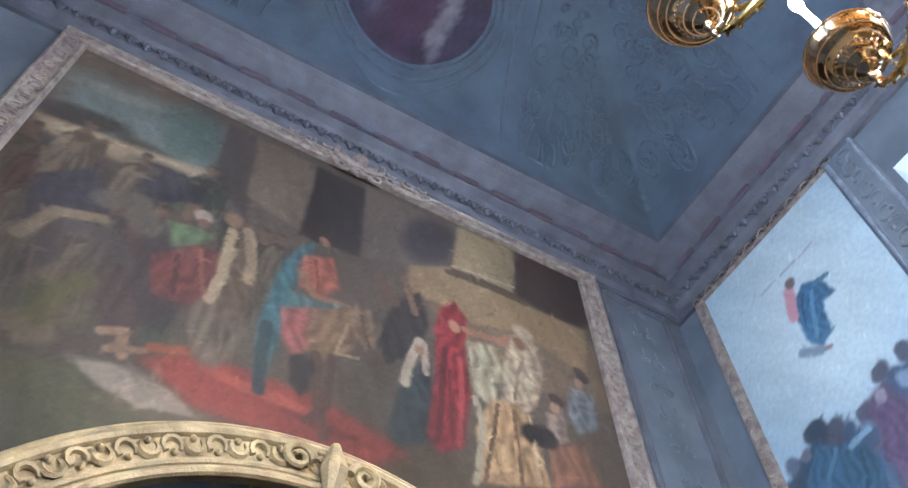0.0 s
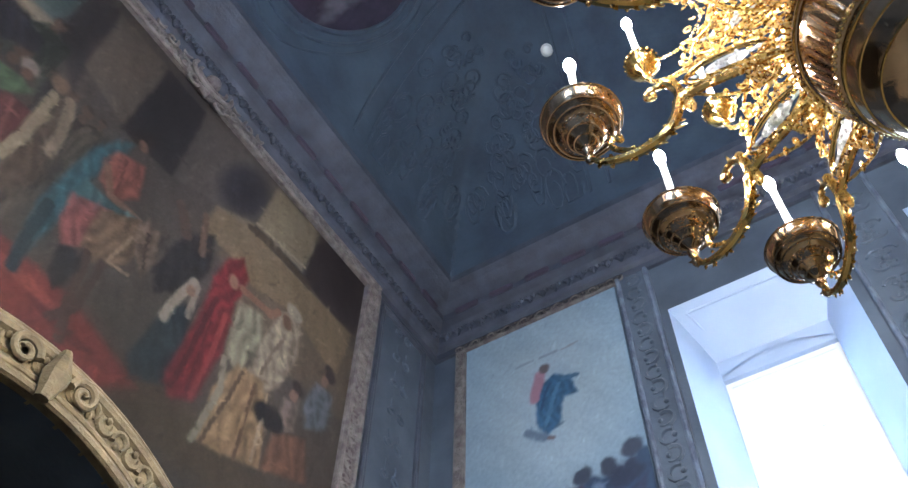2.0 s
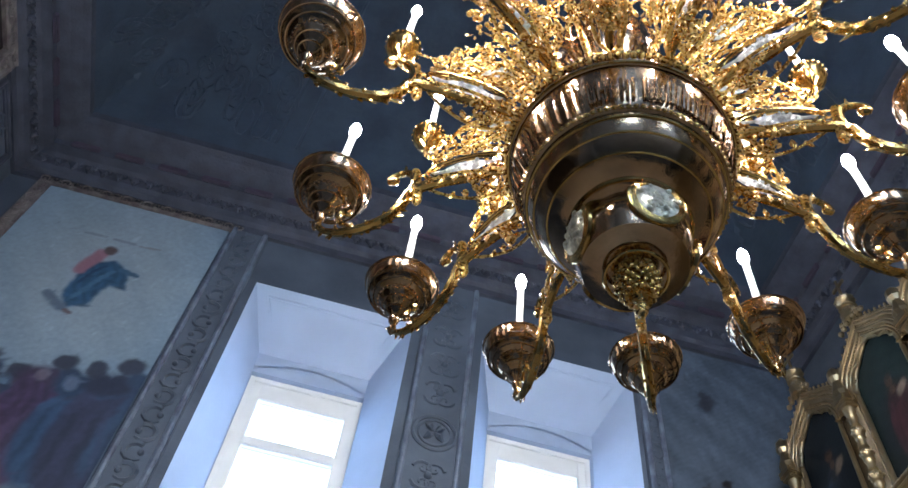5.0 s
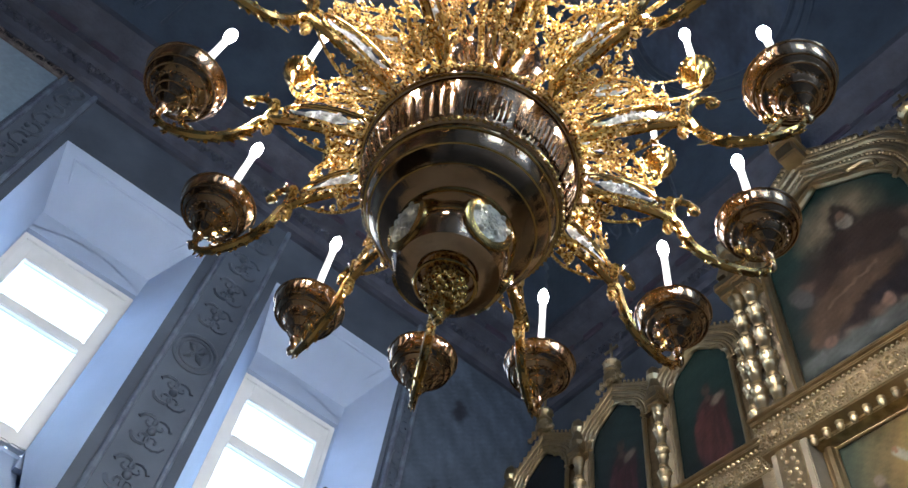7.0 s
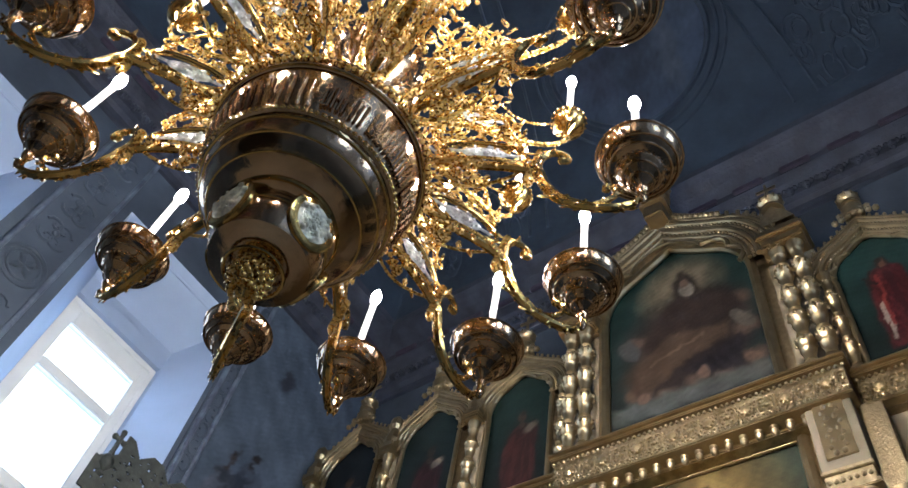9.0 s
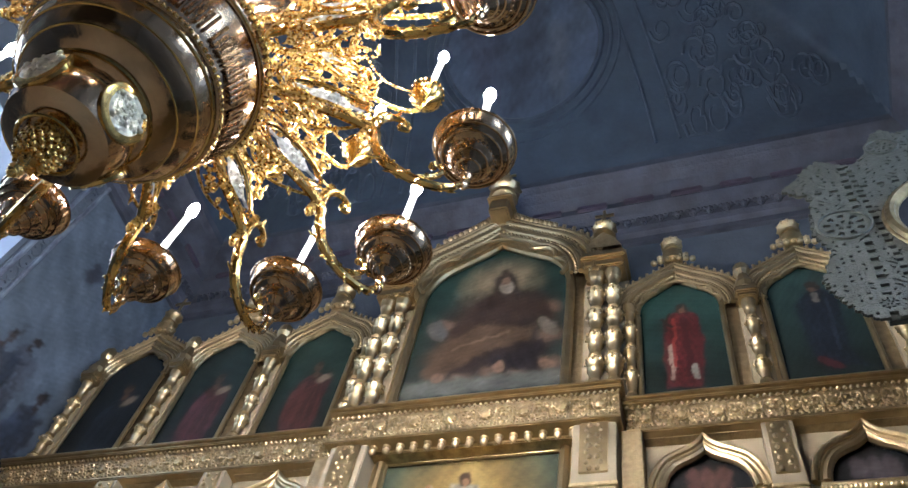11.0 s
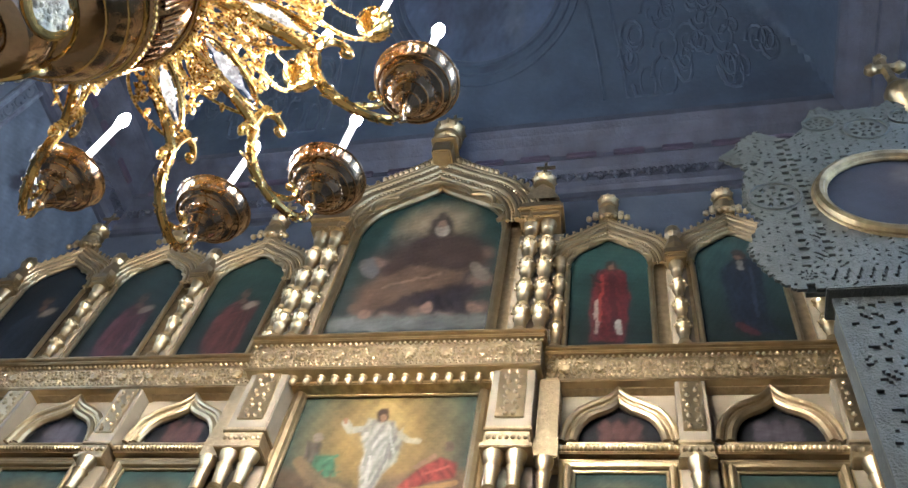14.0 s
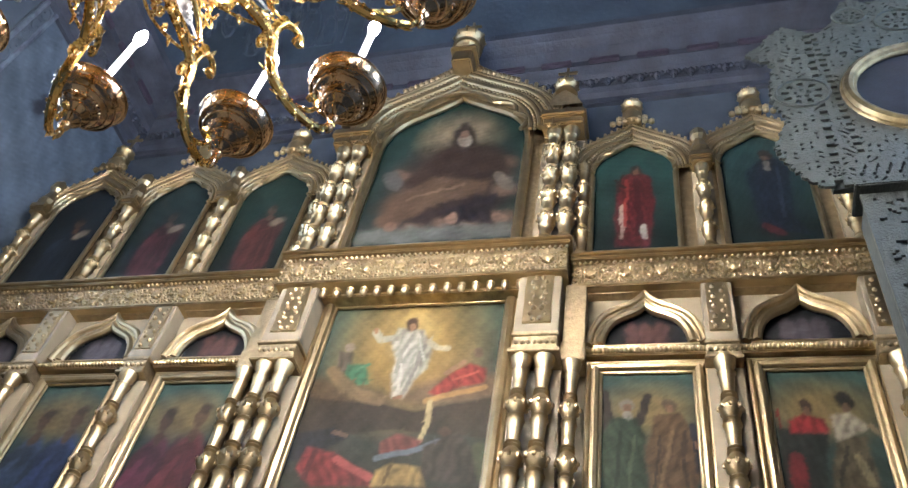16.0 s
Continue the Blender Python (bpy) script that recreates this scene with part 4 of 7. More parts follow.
p.quad([(0.094, 1.035), (0.212, 1.008), (0.354, 0.928), (0.405, 0.853), (0.163, 0.852), (0.078, 0.929)], (128, 46, 46), 0.016, 0.045)
p.stroke([(0.238, 0.976), (0.384, 0.893)], 0.017, (172, 82, 76))
p.stroke([(0.138, 1.008), (0.128, 0.890)], 0.013, (92, 34, 38))
p.quad([(0.399, 1.055), (0.466, 1.101), (0.572, 1.073), (0.534, 1.001), (0.406, 0.988)], (128, 66, 58), 0.016, 0.045)
p.stroke([(0.397, 0.980), (0.527, 1.014), (0.632, 1.064)], 0.014, (112, 124, 136))
p.stroke([(0.648, 1.113), (0.661, 1.102)], 0.021, (84, 62, 50))
p.quad([(0.576, 1.043), (0.709, 1.107), (0.795, 1.005), (0.809, 0.853), (0.597, 0.890)], (66, 58, 50), 0.016, 0.045)
p.quad([(0.407, 0.923), (0.464, 0.954), (0.585, 0.941), (0.625, 0.853), (0.398, 0.853)], (170, 140, 84), 0.016, 0.045)
p.stroke([(0.466, 0.941), (0.455, 0.865)], 0.007, (126, 98, 56))
p.stroke([(0.807, 1.031), (0.848, 0.877)], 0.030, (80, 86, 60))
p.dabs(700, 0.025, 4, 0.22)
p.dull(0.22, (52, 47, 40))
f = picture_frame("icon_frame", 0.54, 1.40, 2.58, 4.42, 2.752, 0.024)
hang(p, 2.776, 0.54, 2.58, "painting", f, "large icon with a white-robed shape in golden light")

# middle icon, upper tier
BIG = keel(0.98, 0.435, 5.56, 6.09)
p = Picture(0.88, 1.46, (34, 52, 50), 0.009, 6, 0.008)
p.fade((44, 48, 46), (36, 70, 68), 0.2, 1.3)
p.blob(0.44, 1.1, 0.2, 0.2, (158, 140, 112), 0, 0.9)
p.blob(0.44, 0.7, 0.32, 0.34, (70, 56, 50), 0, 0.5)
p.blob(0.36, 0.56, 0.3, 0.13, (92, 72, 58), 22, 0.4)
p.blob(0.5, 0.40, 0.3, 0.10, (52, 40, 38), 20, 0.4)
p.blob(0.58, 0.78, 0.12, 0.2, (62, 48, 44), -20, 0.4)
for u, v, s in ((0.14, 0.74, 0.07), (0.72, 0.8, 0.08), (0.76, 0.56, 0.07), (0.16, 0.34, 0.07), (0.46, 0.3, 0.06), (0.74, 0.32, 0.07), (0.3, 0.26, 0.06), (0.6, 0.26, 0.07)):
    p.blob(u, v, s, s * 0.8, (118, 92, 78), 0, 0.8)
for u in (0.1, 0.3, 0.52, 0.74):
    p.blob(u, 0.22, 0.13, 0.06, (104, 108, 102), 0, 0.8)
p.quad([(0.318, 0.930), (0.413, 1.035), (0.558, 0.986), (0.704, 0.853), (0.788, 0.680), (0.646, 0.739), (0.549, 0.696), (0.343, 0.719), (0.225, 0.570), (0.167, 0.683)], (70, 52, 46), 0.038)
p.quad([(0.190, 0.573), (0.343, 0.719), (0.660, 0.641), (0.635, 0.540), (0.406, 0.469), (0.256, 0.341), (0.130, 0.292), (0.080, 0.356)], (102, 78, 62), 0.036)
p.stroke([(0.231, 0.527), (0.523, 0.624)], 0.011, (128, 102, 82))
p.quad([(0.398, 0.399), (0.571, 0.459), (0.713, 0.532), (0.719, 0.275), (0.488, 0.313)], (40, 32, 38), 0.034, 0.07)
p.quad([(0.382, 1.159), (0.445, 1.242), (0.530, 1.138), (0.549, 1.004), (0.475, 0.939), (0.392, 1.032)], (78, 62, 54), 0.040, 0.07)
p.stroke([(0.466, 1.069), (0.478, 1.020)], 0.039, (158, 146, 130))
p.stroke([(0.456, 1.130), (0.462, 1.105)], 0.025, (146, 114, 94))
p.stroke([(0.178, 0.308), (0.184, 0.288)], 0.036, (140, 108, 92))
p.stroke([(0.485, 0.347), (0.493, 0.327)], 0.035, (146, 114, 96))
p.stroke([(0.749, 0.325), (0.757, 0.306)], 0.032, (138, 108, 92))
p.stroke([(0.702, 0.690), (0.761, 0.589)], 0.039, (124, 112, 100))
p.stroke([(0.093, 0.758), (0.129, 0.655)], 0.042, (98, 94, 92))
p.stroke([(0.074, 0.228), (0.276, 0.199)], 0.042, (108, 110, 106))
p.stroke([(0.371, 0.216), (0.595, 0.190)], 0.032, (98, 98, 96))
p.stroke([(0.686, 0.217), (0.854, 0.218)], 0.035, (106, 106, 102))
p.dabs(700, 0.03, 14, 0.25)
p.dull(0.2, (44, 44, 42))
up_icon = part("icon_frame", Build().tube([(2.69, y, z) for y, z in BIG], 0.026, 8).tube([(2.69, BIG[0][0], 4.6), (2.69, BIG[0][0], 5.6)], 0.026, 8).tube([(2.69, BIG[-1][0], 4.6), (2.69, BIG[-1][0], 5.6)], 0.026, 8), GILT, screen, "gilt keel-arched icon frame")
hang(p, 2.72, 0.515, 4.63, "painting", up_icon, "dark icon of a seated draped shape among clouds", lambda u, v: v + 4.63 < under(BIG, 0.515 + 0.88 - u))
part("backboard", Build().box(2.73, 2.86, 0.30, 1.62, 4.6, 5.7), GILT_DIM, screen, "", False)


def gable(x, yc, half, z0, z1, thick, label=""):
    """Keel-arched moulding: thin rolls, bead rows between them, a scalloped inner edge and a budded crest."""
    rise = 1.2
    line = lambda d, n=48: keel(yc, half + thick * d, z0, z1 + thick * d * rise, n)
    lo, hi = line(0), line(1.08)
    n = len(lo)
    front, rear = [(x, y, z) for y, z in lo + hi], [(x + 0.07, y, z) for y, z in lo + hi]
    faces = [(k, k + 1, n + k + 1, n + k) for k in range(n - 1)]
    shell = Build().add(front, faces).add(rear, [f[::-1] for f in faces])
    shell.add([p for p in front[n:]] + [p for p in rear[n:]], faces).add([p for p in front[:n]] + [p for p in rear[:n]], [f[::-1] for f in faces])
    g = part("gable", shell, GILT_DIM, screen, label or "gilded keel-arched gable")
    for d, rr in ((0.04, 0.07), (0.36, 0.10), (0.52, 0.07), (0.80, 0.09), (1.05, 0.06)):
        part("roll", Build().tube([(x - thick * rr * 0.5, y, z) for y, z in line(d)], thick * rr, 8), GILT, g)
    for d, rr, gap in ((0.19, 0.062, 0.15), (0.66, 0.055, 0.13), (0.94, 0.05, 0.12)):
        c = line(d, 160)
        bd, last = Build(), None
        for y, z in c:
            if last is None or math.hypot(y - last[0], z - last[1]) > thick * gap:
                bd.ball(x - thick * rr * 0.5, y, z, thick * rr, 6)
                last = (y, z)
        part("bead_row", bd, GILT, g, "row of gilt beads", kind="stuff")
    # scallops
    sc = Build()
    c = keel(yc, half, z0, z1, 60)
    for a, e in ((1, 9), (9, 19), (19, 30), (30, 41), (41, 51), (51, 59)):
        pts = []
        for k in range(a, e + 1):
            t = (k - a) / (e - a)
            dy, dz = c[k][0] - yc, c[k][1] - z0
            q = 1 - 0.10 * (1 - math.sin(math.pi * t)) - 0.01
            pts.append((x + 0.004, yc + dy * q, z0 + dz * q))
        sc.tube(pts, thick * 0.085, 6)
    part("scalloped_edge", sc, GILT, g, "gilt scalloped inner edge")
    cr, last, k = Build(), None, 0
    for y, z in line(1.16, 200):
        if (last is None or math.hypot(y - last[0], z - last[1]) > thick * 0.17) and abs(y - yc) < half + thick * 1.0:
            if k % 2:
                cr.ball(x + 0.004, y, z, thick * 0.085, 6)
            else:
                cr.lathe([(thick * 0.05, -thick * 0.06), (thick * 0.09, thick * 0.05), (thick * 0.05, thick * 0.14), (thick * 0.085, thick * 0.22), (thick * 0.02, thick * 0.32)], 6, Matrix.Translation((x + 0.004, y, z)))
            last, k = (y, z), k + 1
    part("crest", cr, GILT, g, "beaded gilded crest", kind="stuff")
    return g


gable(2.62, 0.985, 0.45, 5.57, 6.10, 0.165)


def dome(x, y, z, s, cross=True):
    """An onion knob on a waisted pedestal."""
    b = Build().lathe([(0.9, 0), (0.95, 0.15), (0.6, 0.25), (0.42, 0.55), (0.5, 0.75), (0.85, 0.95), (1.0, 1.25), (0.8, 1.65), (0.4, 1.9), (0.12, 2.1), (0.05, 2.3)], 14, Matrix.Translation((x, y, z)) @ Matrix.Diagonal((s, s, s, 1)))
    ribs = Build()
    for k in range(10):
        a = k * math.pi / 5
        ribs.tube([(x + s * r * math.cos(a), y + s * r * math.sin(a), z + s * h) for r, h in ((0.88, 0.95), (1.03, 1.25), (0.82, 1.65), (0.4, 1.9))], s * 0.07, 5)
    d = part("onion_knob", b, GILT, screen, "ribbed gilded onion knob")
    part("ribbing", ribs, GILT, d, kind="stuff")
    if cross:
        part("cross", Build().box(x - 0.005, x + 0.005, y - 0.007, y + 0.007, z + s * 2.2, z + s * 2.2 + 0.15).box(x - 0.006, x + 0.006, y - 0.055, y + 0.055, z + s * 2.2 + 0.085, z + s * 2.2 + 0.102), GILT, d, "small gilt cross", False)
    return d


dome(2.56, 0.985, 6.44, 0.10)
part("gable_pedestal", Build().box(2.5, 2.64, 0.925, 1.045, 6.22, 6.345, 0.01).box(2.485, 2.635, 0.905, 1.065, 6.345, 6.375, 0.008).lathe([(0.07, 6.37), (0.085, 6.39), (0.05, 6.41), (0.075, 6.435), (0.08, 6.445)], 14, Matrix.Translation((2.56, 0.985, 0))), GILT, screen, "", False)
leaves = Build()
ridge = keel(0.985, 0.45 + 0.165 * 1.1, 5.57, 6.10 + 0.165 * 1.1 * 1.2, 80)
for s in (-1, 1):
    for k in range(9):
        y = 0.985 + s * (0.09 + 0.03 * k)
        leaves.ball(2.62, y, under(ridge, y) + 0.05 - 0.005 * k, 0.024 - 0.001 * k, 6)
        leaves.ball(2.61, y + s * 0.012, under(ridge, y + s * 0.012) + 0.02, 0.02, 6)
part("gable_carving", leaves, GILT, screen, kind="stuff")

# paired columns of the middle bay, with capitals and knobs
for s in (1, -1):
    for o in (0.555, 0.645):
        column(2.66, AXIS - 0.005 + s * o, 4.66, 5.58, 0.034, 9)
    y = AXIS - 0.005 + s * 0.60
    part("capital", Build().box(2.60, 2.76, y - 0.11, y + 0.11, 5.58, 5.64, 0.01).box(2.58, 2.78, y - 0.125, y + 0.125, 5.64, 5.70, 0.012).box(2.62, 2.76, y - 0.09, y + 0.09, 5.70, 5.76, 0.01), GILT, screen, "stepped gilded capital", False)
    part("capital_crest", Build().add([(2.60, y - 0.10, 5.76), (2.60, y + 0.10, 5.76), (2.60, y + 0.06, 5.85), (2.60, y, 5.92), (2.60, y - 0.06, 5.85), (2.70, y - 0.10, 5.76), (2.70, y + 0.10, 5.76), (2.70, y + 0.06, 5.85), (2.70, y, 5.92), (2.70, y - 0.06, 5.85)], [(0, 1, 2, 3, 4), (9, 8, 7, 6, 5), (1, 6, 7, 2), (2, 7, 8, 3), (3, 8, 9, 4), (4, 9, 5, 0)]), GILT_DIM, screen, "carved crest", False)
    dome(2.64, y, 5.92, 0.07)
    column(2.72, AXIS + s * 0.72, 4.62, 5.32, 0.026, 7)
    part("pier", Build().box(2.72, 2.86, y - 0.12, y + 0.12, 4.6, 5.58, 0.006), CREAM, screen, "cream-painted pier", False)

# side bays
TONES = {(1, 0): ((84, 42, 38), (40, 66, 60)), (1, 1): ((82, 42, 46), (42, 60, 62)), (1, 2): ((34, 42, 56), (34, 46, 58)), (-1, 0): ((98, 34, 36), (52, 92, 88)), (-1, 1): ((30, 34, 44), (60, 92, 92)), (-1, 2): ((50, 40, 50), (44, 60, 66))}
LOW = {(1, 0): ((108, 46, 66), (124, 54, 58)), (1, 1): ((66, 86, 118), (58, 76, 122)), (1, 2): ((80, 70, 60), (60, 50, 60)), (-1, 0): ((48, 70, 56), (104, 82, 58)), (-1, 1): ((40, 70, 54), (120, 104, 82)), (-1, 2): ((70, 60, 60), (90, 70, 60))}
for s in (1, -1):
    for i, o in enumerate((0.985, 1.60, 2.215)):
        yc = AXIS + s * o + 0.02
        arch = keel(yc, 0.21, 5.25, 5.54)
        robe, ground = TONES[(s, i)]
        ground = tuple(int(v * 0.8) for v in ground)
        p = Picture(0.42, 0.9, ground, 0.007, 20 + i + 5 * s, 0.004)
        p.fade(tuple(int(v * 0.5) for v in ground), tuple(int(v * 1.1) for v in ground), 0.15, 0.75)
        if (s, i) == (-1, 0):
            p.quad([(0.167, 0.648), (0.221, 0.669), (0.286, 0.626), (0.309, 0.454), (0.294, 0.232), (0.268, 0.089), (0.120, 0.095), (0.118, 0.426), (0.135, 0.606)], (96, 34, 38), 0.017, 0.035)
            p.stroke([(0.221, 0.597), (0.234, 0.181)], 0.016, (70, 24, 30))
            p.stroke([(0.279, 0.591), (0.278, 0.233)], 0.011, (92, 28, 34))
            p.stroke([(0.179, 0.601), (0.161, 0.240)], 0.009, (156, 62, 58))
            p.stroke([(0.150, 0.400), (0.147, 0.158)], 0.009, (176, 158, 146))
            p.stroke([(0.222, 0.704), (0.226, 0.668)], 0.030, (58, 40, 36))
            p.stroke([(0.224, 0.673), (0.226, 0.659)], 0.016, (128, 92, 74))
            p.stroke([(0.119, 0.617), (0.166, 0.549)], 0.009, (56, 38, 34))
            p.stroke([(0.153, 0.649), (0.132, 0.515)], 0.007, (56, 38, 34))
            p.stroke([(0.255, 0.234), (0.252, 0.153)], 0.014, (172, 172, 162))
        elif (s, i) == (-1, 1):
            p.quad([(0.207, 0.699), (0.259, 0.718), (0.321, 0.637), (0.323, 0.475), (0.303, 0.243), (0.369, 0.104), (0.155, 0.171), (0.139, 0.454), (0.135, 0.598)], (26, 34, 50), 0.018, 0.035)
            p.stroke([(0.276, 0.622), (0.258, 0.247)], 0.009, (48, 58, 76))
            p.stroke([(0.227, 0.752), (0.238, 0.722)], 0.027, (60, 46, 42))
            p.stroke([(0.226, 0.715), (0.229, 0.700)], 0.015, (128, 96, 80))
            p.stroke([(0.232, 0.667), (0.230, 0.620)], 0.015, (140, 134, 126))
            p.stroke([(0.180, 0.183), (0.239, 0.125)], 0.019, (92, 40, 46))
        else:
            p.robed(0.21 + 0.01 * s, 0.03, 0.62, robe, tuple(int(v * 0.72) for v in robe), (88, 66, 54))
        if s == 1:
            p.blob(0.28, 0.46, 0.045, 0.03, (140, 124, 108), 30, 0.7)
        p.dabs(220, 0.022, 30 + i, 0.2)
        p.dull(0.2, (40, 44, 46))
        fr = part("icon_frame", Build().tube([(2.735, y, z) for y, z in arch], 0.014, 8).tube([(2.735, yc - 0.205, 4.6), (2.735, yc - 0.205, 5.25)], 0.014, 8).tube([(2.735, yc + 0.205, 4.6), (2.735, yc + 0.205, 5.25)], 0.014, 8), GILT, screen, "gilt keel-arched icon frame")
        hang(p, 2.752, yc - 0.21, 4.62, "painting", fr, "icon of a standing robed shape on green", lambda u, v: v + 4.62 < under(arch, yc + 0.21 - u))
        part("backboard", Build().box(2.765, 2.86, yc - 0.30, yc + 0.30, 4.6, 5.28), GILT_DIM, screen, "", False)
        gable(2.72, yc, 0.222, 5.26, 5.54, 0.112)
        dome(2.72, yc, 5.79, 0.058, cross=s > 0)
        part("gable_carving", Build().lathe([(0.05, 5.69), (0.06, 5.74), (0.032, 5.765), (0.042, 5.80)], 10, Matrix.Translation((2.72, yc, 0))), GILT, screen)
        heap = Build()
        for row, count in ((0, 7), (1, 5), (2, 3)):
            for k in range(count):
                dy = 0.034 * (k - (count - 1) / 2)
                heap.ball(2.695, yc + dy, 5.70 + 0.03 * row - 0.35 * abs(dy), 0.019, 6)
        part("gable_carving", heap, GILT, screen, "heaped gilt buds under the knob", kind="stuff")
        # column towards the outside of the bay
        yo = AXIS + s * (o + 0.31)
        part("pier", Build().box(2.745, 2.86, yo - 0.05, yo + 0.05, 4.6, 5.3, 0.005), CREAM, screen, "cream-painted pier", False)
        column(2.715, yo, 4.62, 5.24, 0.027, 7)
        part("capital", Build().box(2.67, 2.77, yo - 0.045, yo + 0.045, 5.24, 5.27, 0.006).box(2.66, 2.78, yo - 0.055, yo + 0.055, 5.27, 5.32, 0.008).lathe([(0.05, 5.32), (0.055, 5.36), (0.035, 5.42), (0.03, 5.45), (0.045, 5.48), (0.04, 5.53), (0.012, 5.57)], 10, Matrix.Translation((2.71, yo, 0))), GILT, screen, "gilded capital with a knob", False)
        # lower tier: keel-arched small icon over a tall one
        yl = AXIS + s * (o - 0.005) - 0.02
        og = ogee(yl, 0.172, 4.115, 4.318)
        fr = part("icon_frame", Build().tube([(2.755, y, z) for y, z in ogee(yl, 0.186, 4.105, 4.34)], 0.020, 8).tube([(2.745, y, z) for y, z in ogee(yl, 0.232, 4.10, 4.395)], 0.015, 8).tube([(2.765, y, z) for y, z in ogee(yl, 0.210, 4.105, 4.37)], 0.022, 8).tube([(2.755, yl - 0.21, 4.09), (2.755, yl + 0.21, 4.09)], 0.012, 8), GILT, screen, "gilt ogee icon frame")
        p = Picture(0.40, 0.24, (26, 28, 34), 0.008, 40 + i + 4 * s, 0.006)
        for u in (0.14, 0.2, 0.26):
            p.blob(u, 0.09, 0.03, 0.07, (86, 78, 84) if i else (96, 66, 62), 0, 0.6)
        hang(p, 2.782, yl - 0.20, 4.09, "painting", fr, "small dark icon of several draped shapes", lambda u, v: v + 4.09 < under(og, yl + 0.20 - u) + 0.01)
        rope = Build()
        for k in range(30):
            yy = yl - 0.25 + 0.5 * k / 29
            rope.ball(2.735, yy, 4.055, 0.015, 6, 0.9)
        rope.box(2.74, 2.80, yl - 0.26, yl + 0.26, 4.035, 4.072, 0.004)
        part("moulding", rope, GILT, screen, "beaded gilt moulding")
        part("recess_board", Build().box(2.79, 2.80, yl - 0.25, yl + 0.25, 4.06, 4.44), CREAM, screen, "cream-painted recess", False)
        part("moulding", Build().box(2.74, 2.80, yl - 0.25, yl + 0.25, 4.40, 4.415, 0.004).box(2.73, 2.80, yl - 0.25, yl + 0.25, 4.418, 4.436, 0.004), GILT_DIM, screen, "", False)
        p = Picture(0.40, 1.5, (62, 82, 76), 0.007, 60 + i + 4 * s, 0.004)
        p.fade((36, 38, 34), (62, 88, 82), 0.6, 1.45)
        p.blob(0.2, 1.30, 0.17, 0.11, (140, 120, 78), 0, 0.95)
        r1, r2 = LOW[(s, i)]
        if (s, i) == (-1, 0):
            p.stroke([(0.030, 1.385), (0.043, 1.307), (0.054, 1.232)], 0.019, (54, 42, 36))
            p.stroke([(0.198, 1.365), (0.174, 1.291), (0.154, 1.226)], 0.019, (54, 42, 36))
            p.quad([(0.063, 1.265), (0.147, 1.269), (0.197, 1.183), (0.175, 0.914), (0.038, 0.914), (0.020, 1.132)], (46, 64, 46), 0.014, 0.04)
            p.stroke([(0.093, 1.210), (0.077, 0.937)], 0.007, (30, 42, 32))
            p.stroke([(0.144, 1.183), (0.131, 0.937)], 0.006, (70, 86, 62))
            p.stroke([(0.120, 1.337), (0.124, 1.320)], 0.021, (142, 132, 120))
            p.stroke([(0.122, 1.320), (0.123, 1.306)], 0.012, (138, 102, 80))
            p.stroke([(0.123, 1.286), (0.122, 1.270)], 0.012, (158, 150, 138))
            p.quad([(0.232, 1.285), (0.316, 1.290), (0.381, 1.181), (0.368, 0.983), (0.327, 0.914), (0.191, 0.914), (0.185, 1.105)], (102, 76, 52), 0.014, 0.04)
            p.stroke([(0.281, 1.209), (0.259, 1.080), (0.230, 0.941)], 0.008, (136, 106, 72))
            p.stroke([(0.330, 1.208), (0.320, 0.960)], 0.007, (66, 50, 40))
            p.stroke([(0.236, 1.182), (0.212, 0.960)], 0.006, (70, 54, 42))
            p.stroke([(0.365, 1.229), (0.365, 1.031)], 0.013, (38, 42, 56))
            p.stroke([(0.274, 1.335), (0.281, 1.318)], 0.024, (104, 84, 66))
            p.stroke([(0.277, 1.318), (0.278, 1.307)], 0.014, (146, 108, 84))
            p.stroke([(0.365, 1.150), (0.365, 1.130)], 0.008, (160, 122, 96))
        elif (s, i) == (-1, 1):
            p.quad([(0.031, 1.211), (0.198, 1.193), (0.156, 0.915), (-0.002, 0.915)], (36, 42, 38), 0.014, 0.04)
            p.quad([(0.083, 1.246), (0.133, 1.277), (0.202, 1.252), (0.204, 1.193), (0.080, 1.190)], (146, 40, 46), 0.014, 0.04)
            p.stroke([(0.083, 1.088), (0.084, 1.001), (0.084, 0.915)], 0.024, (134, 44, 50))
            p.stroke([(0.147, 1.320), (0.150, 1.304)], 0.023, (66, 48, 40))
            p.stroke([(0.149, 1.298), (0.148, 1.282)], 0.012, (134, 98, 78))
            p.stroke([(0.049, 1.295), (0.049, 1.211)], 0.005, (128, 44, 42))
            p.quad([(0.224, 1.175), (0.328, 1.186), (0.331, 1.044), (0.319, 0.916), (0.170, 0.916)], (92, 80, 60), 0.014, 0.04)
            p.quad([(0.225, 1.275), (0.289, 1.289), (0.347, 1.223), (0.284, 1.181), (0.221, 1.158)], (172, 160, 140), 0.014, 0.04)
            p.stroke([(0.277, 1.350), (0.286, 1.333)], 0.032, (32, 26, 24))
            p.stroke([(0.278, 1.317), (0.277, 1.300)], 0.013, (126, 94, 74))
            p.stroke([(0.283, 1.095), (0.304, 0.983)], 0.014, (146, 130, 98))
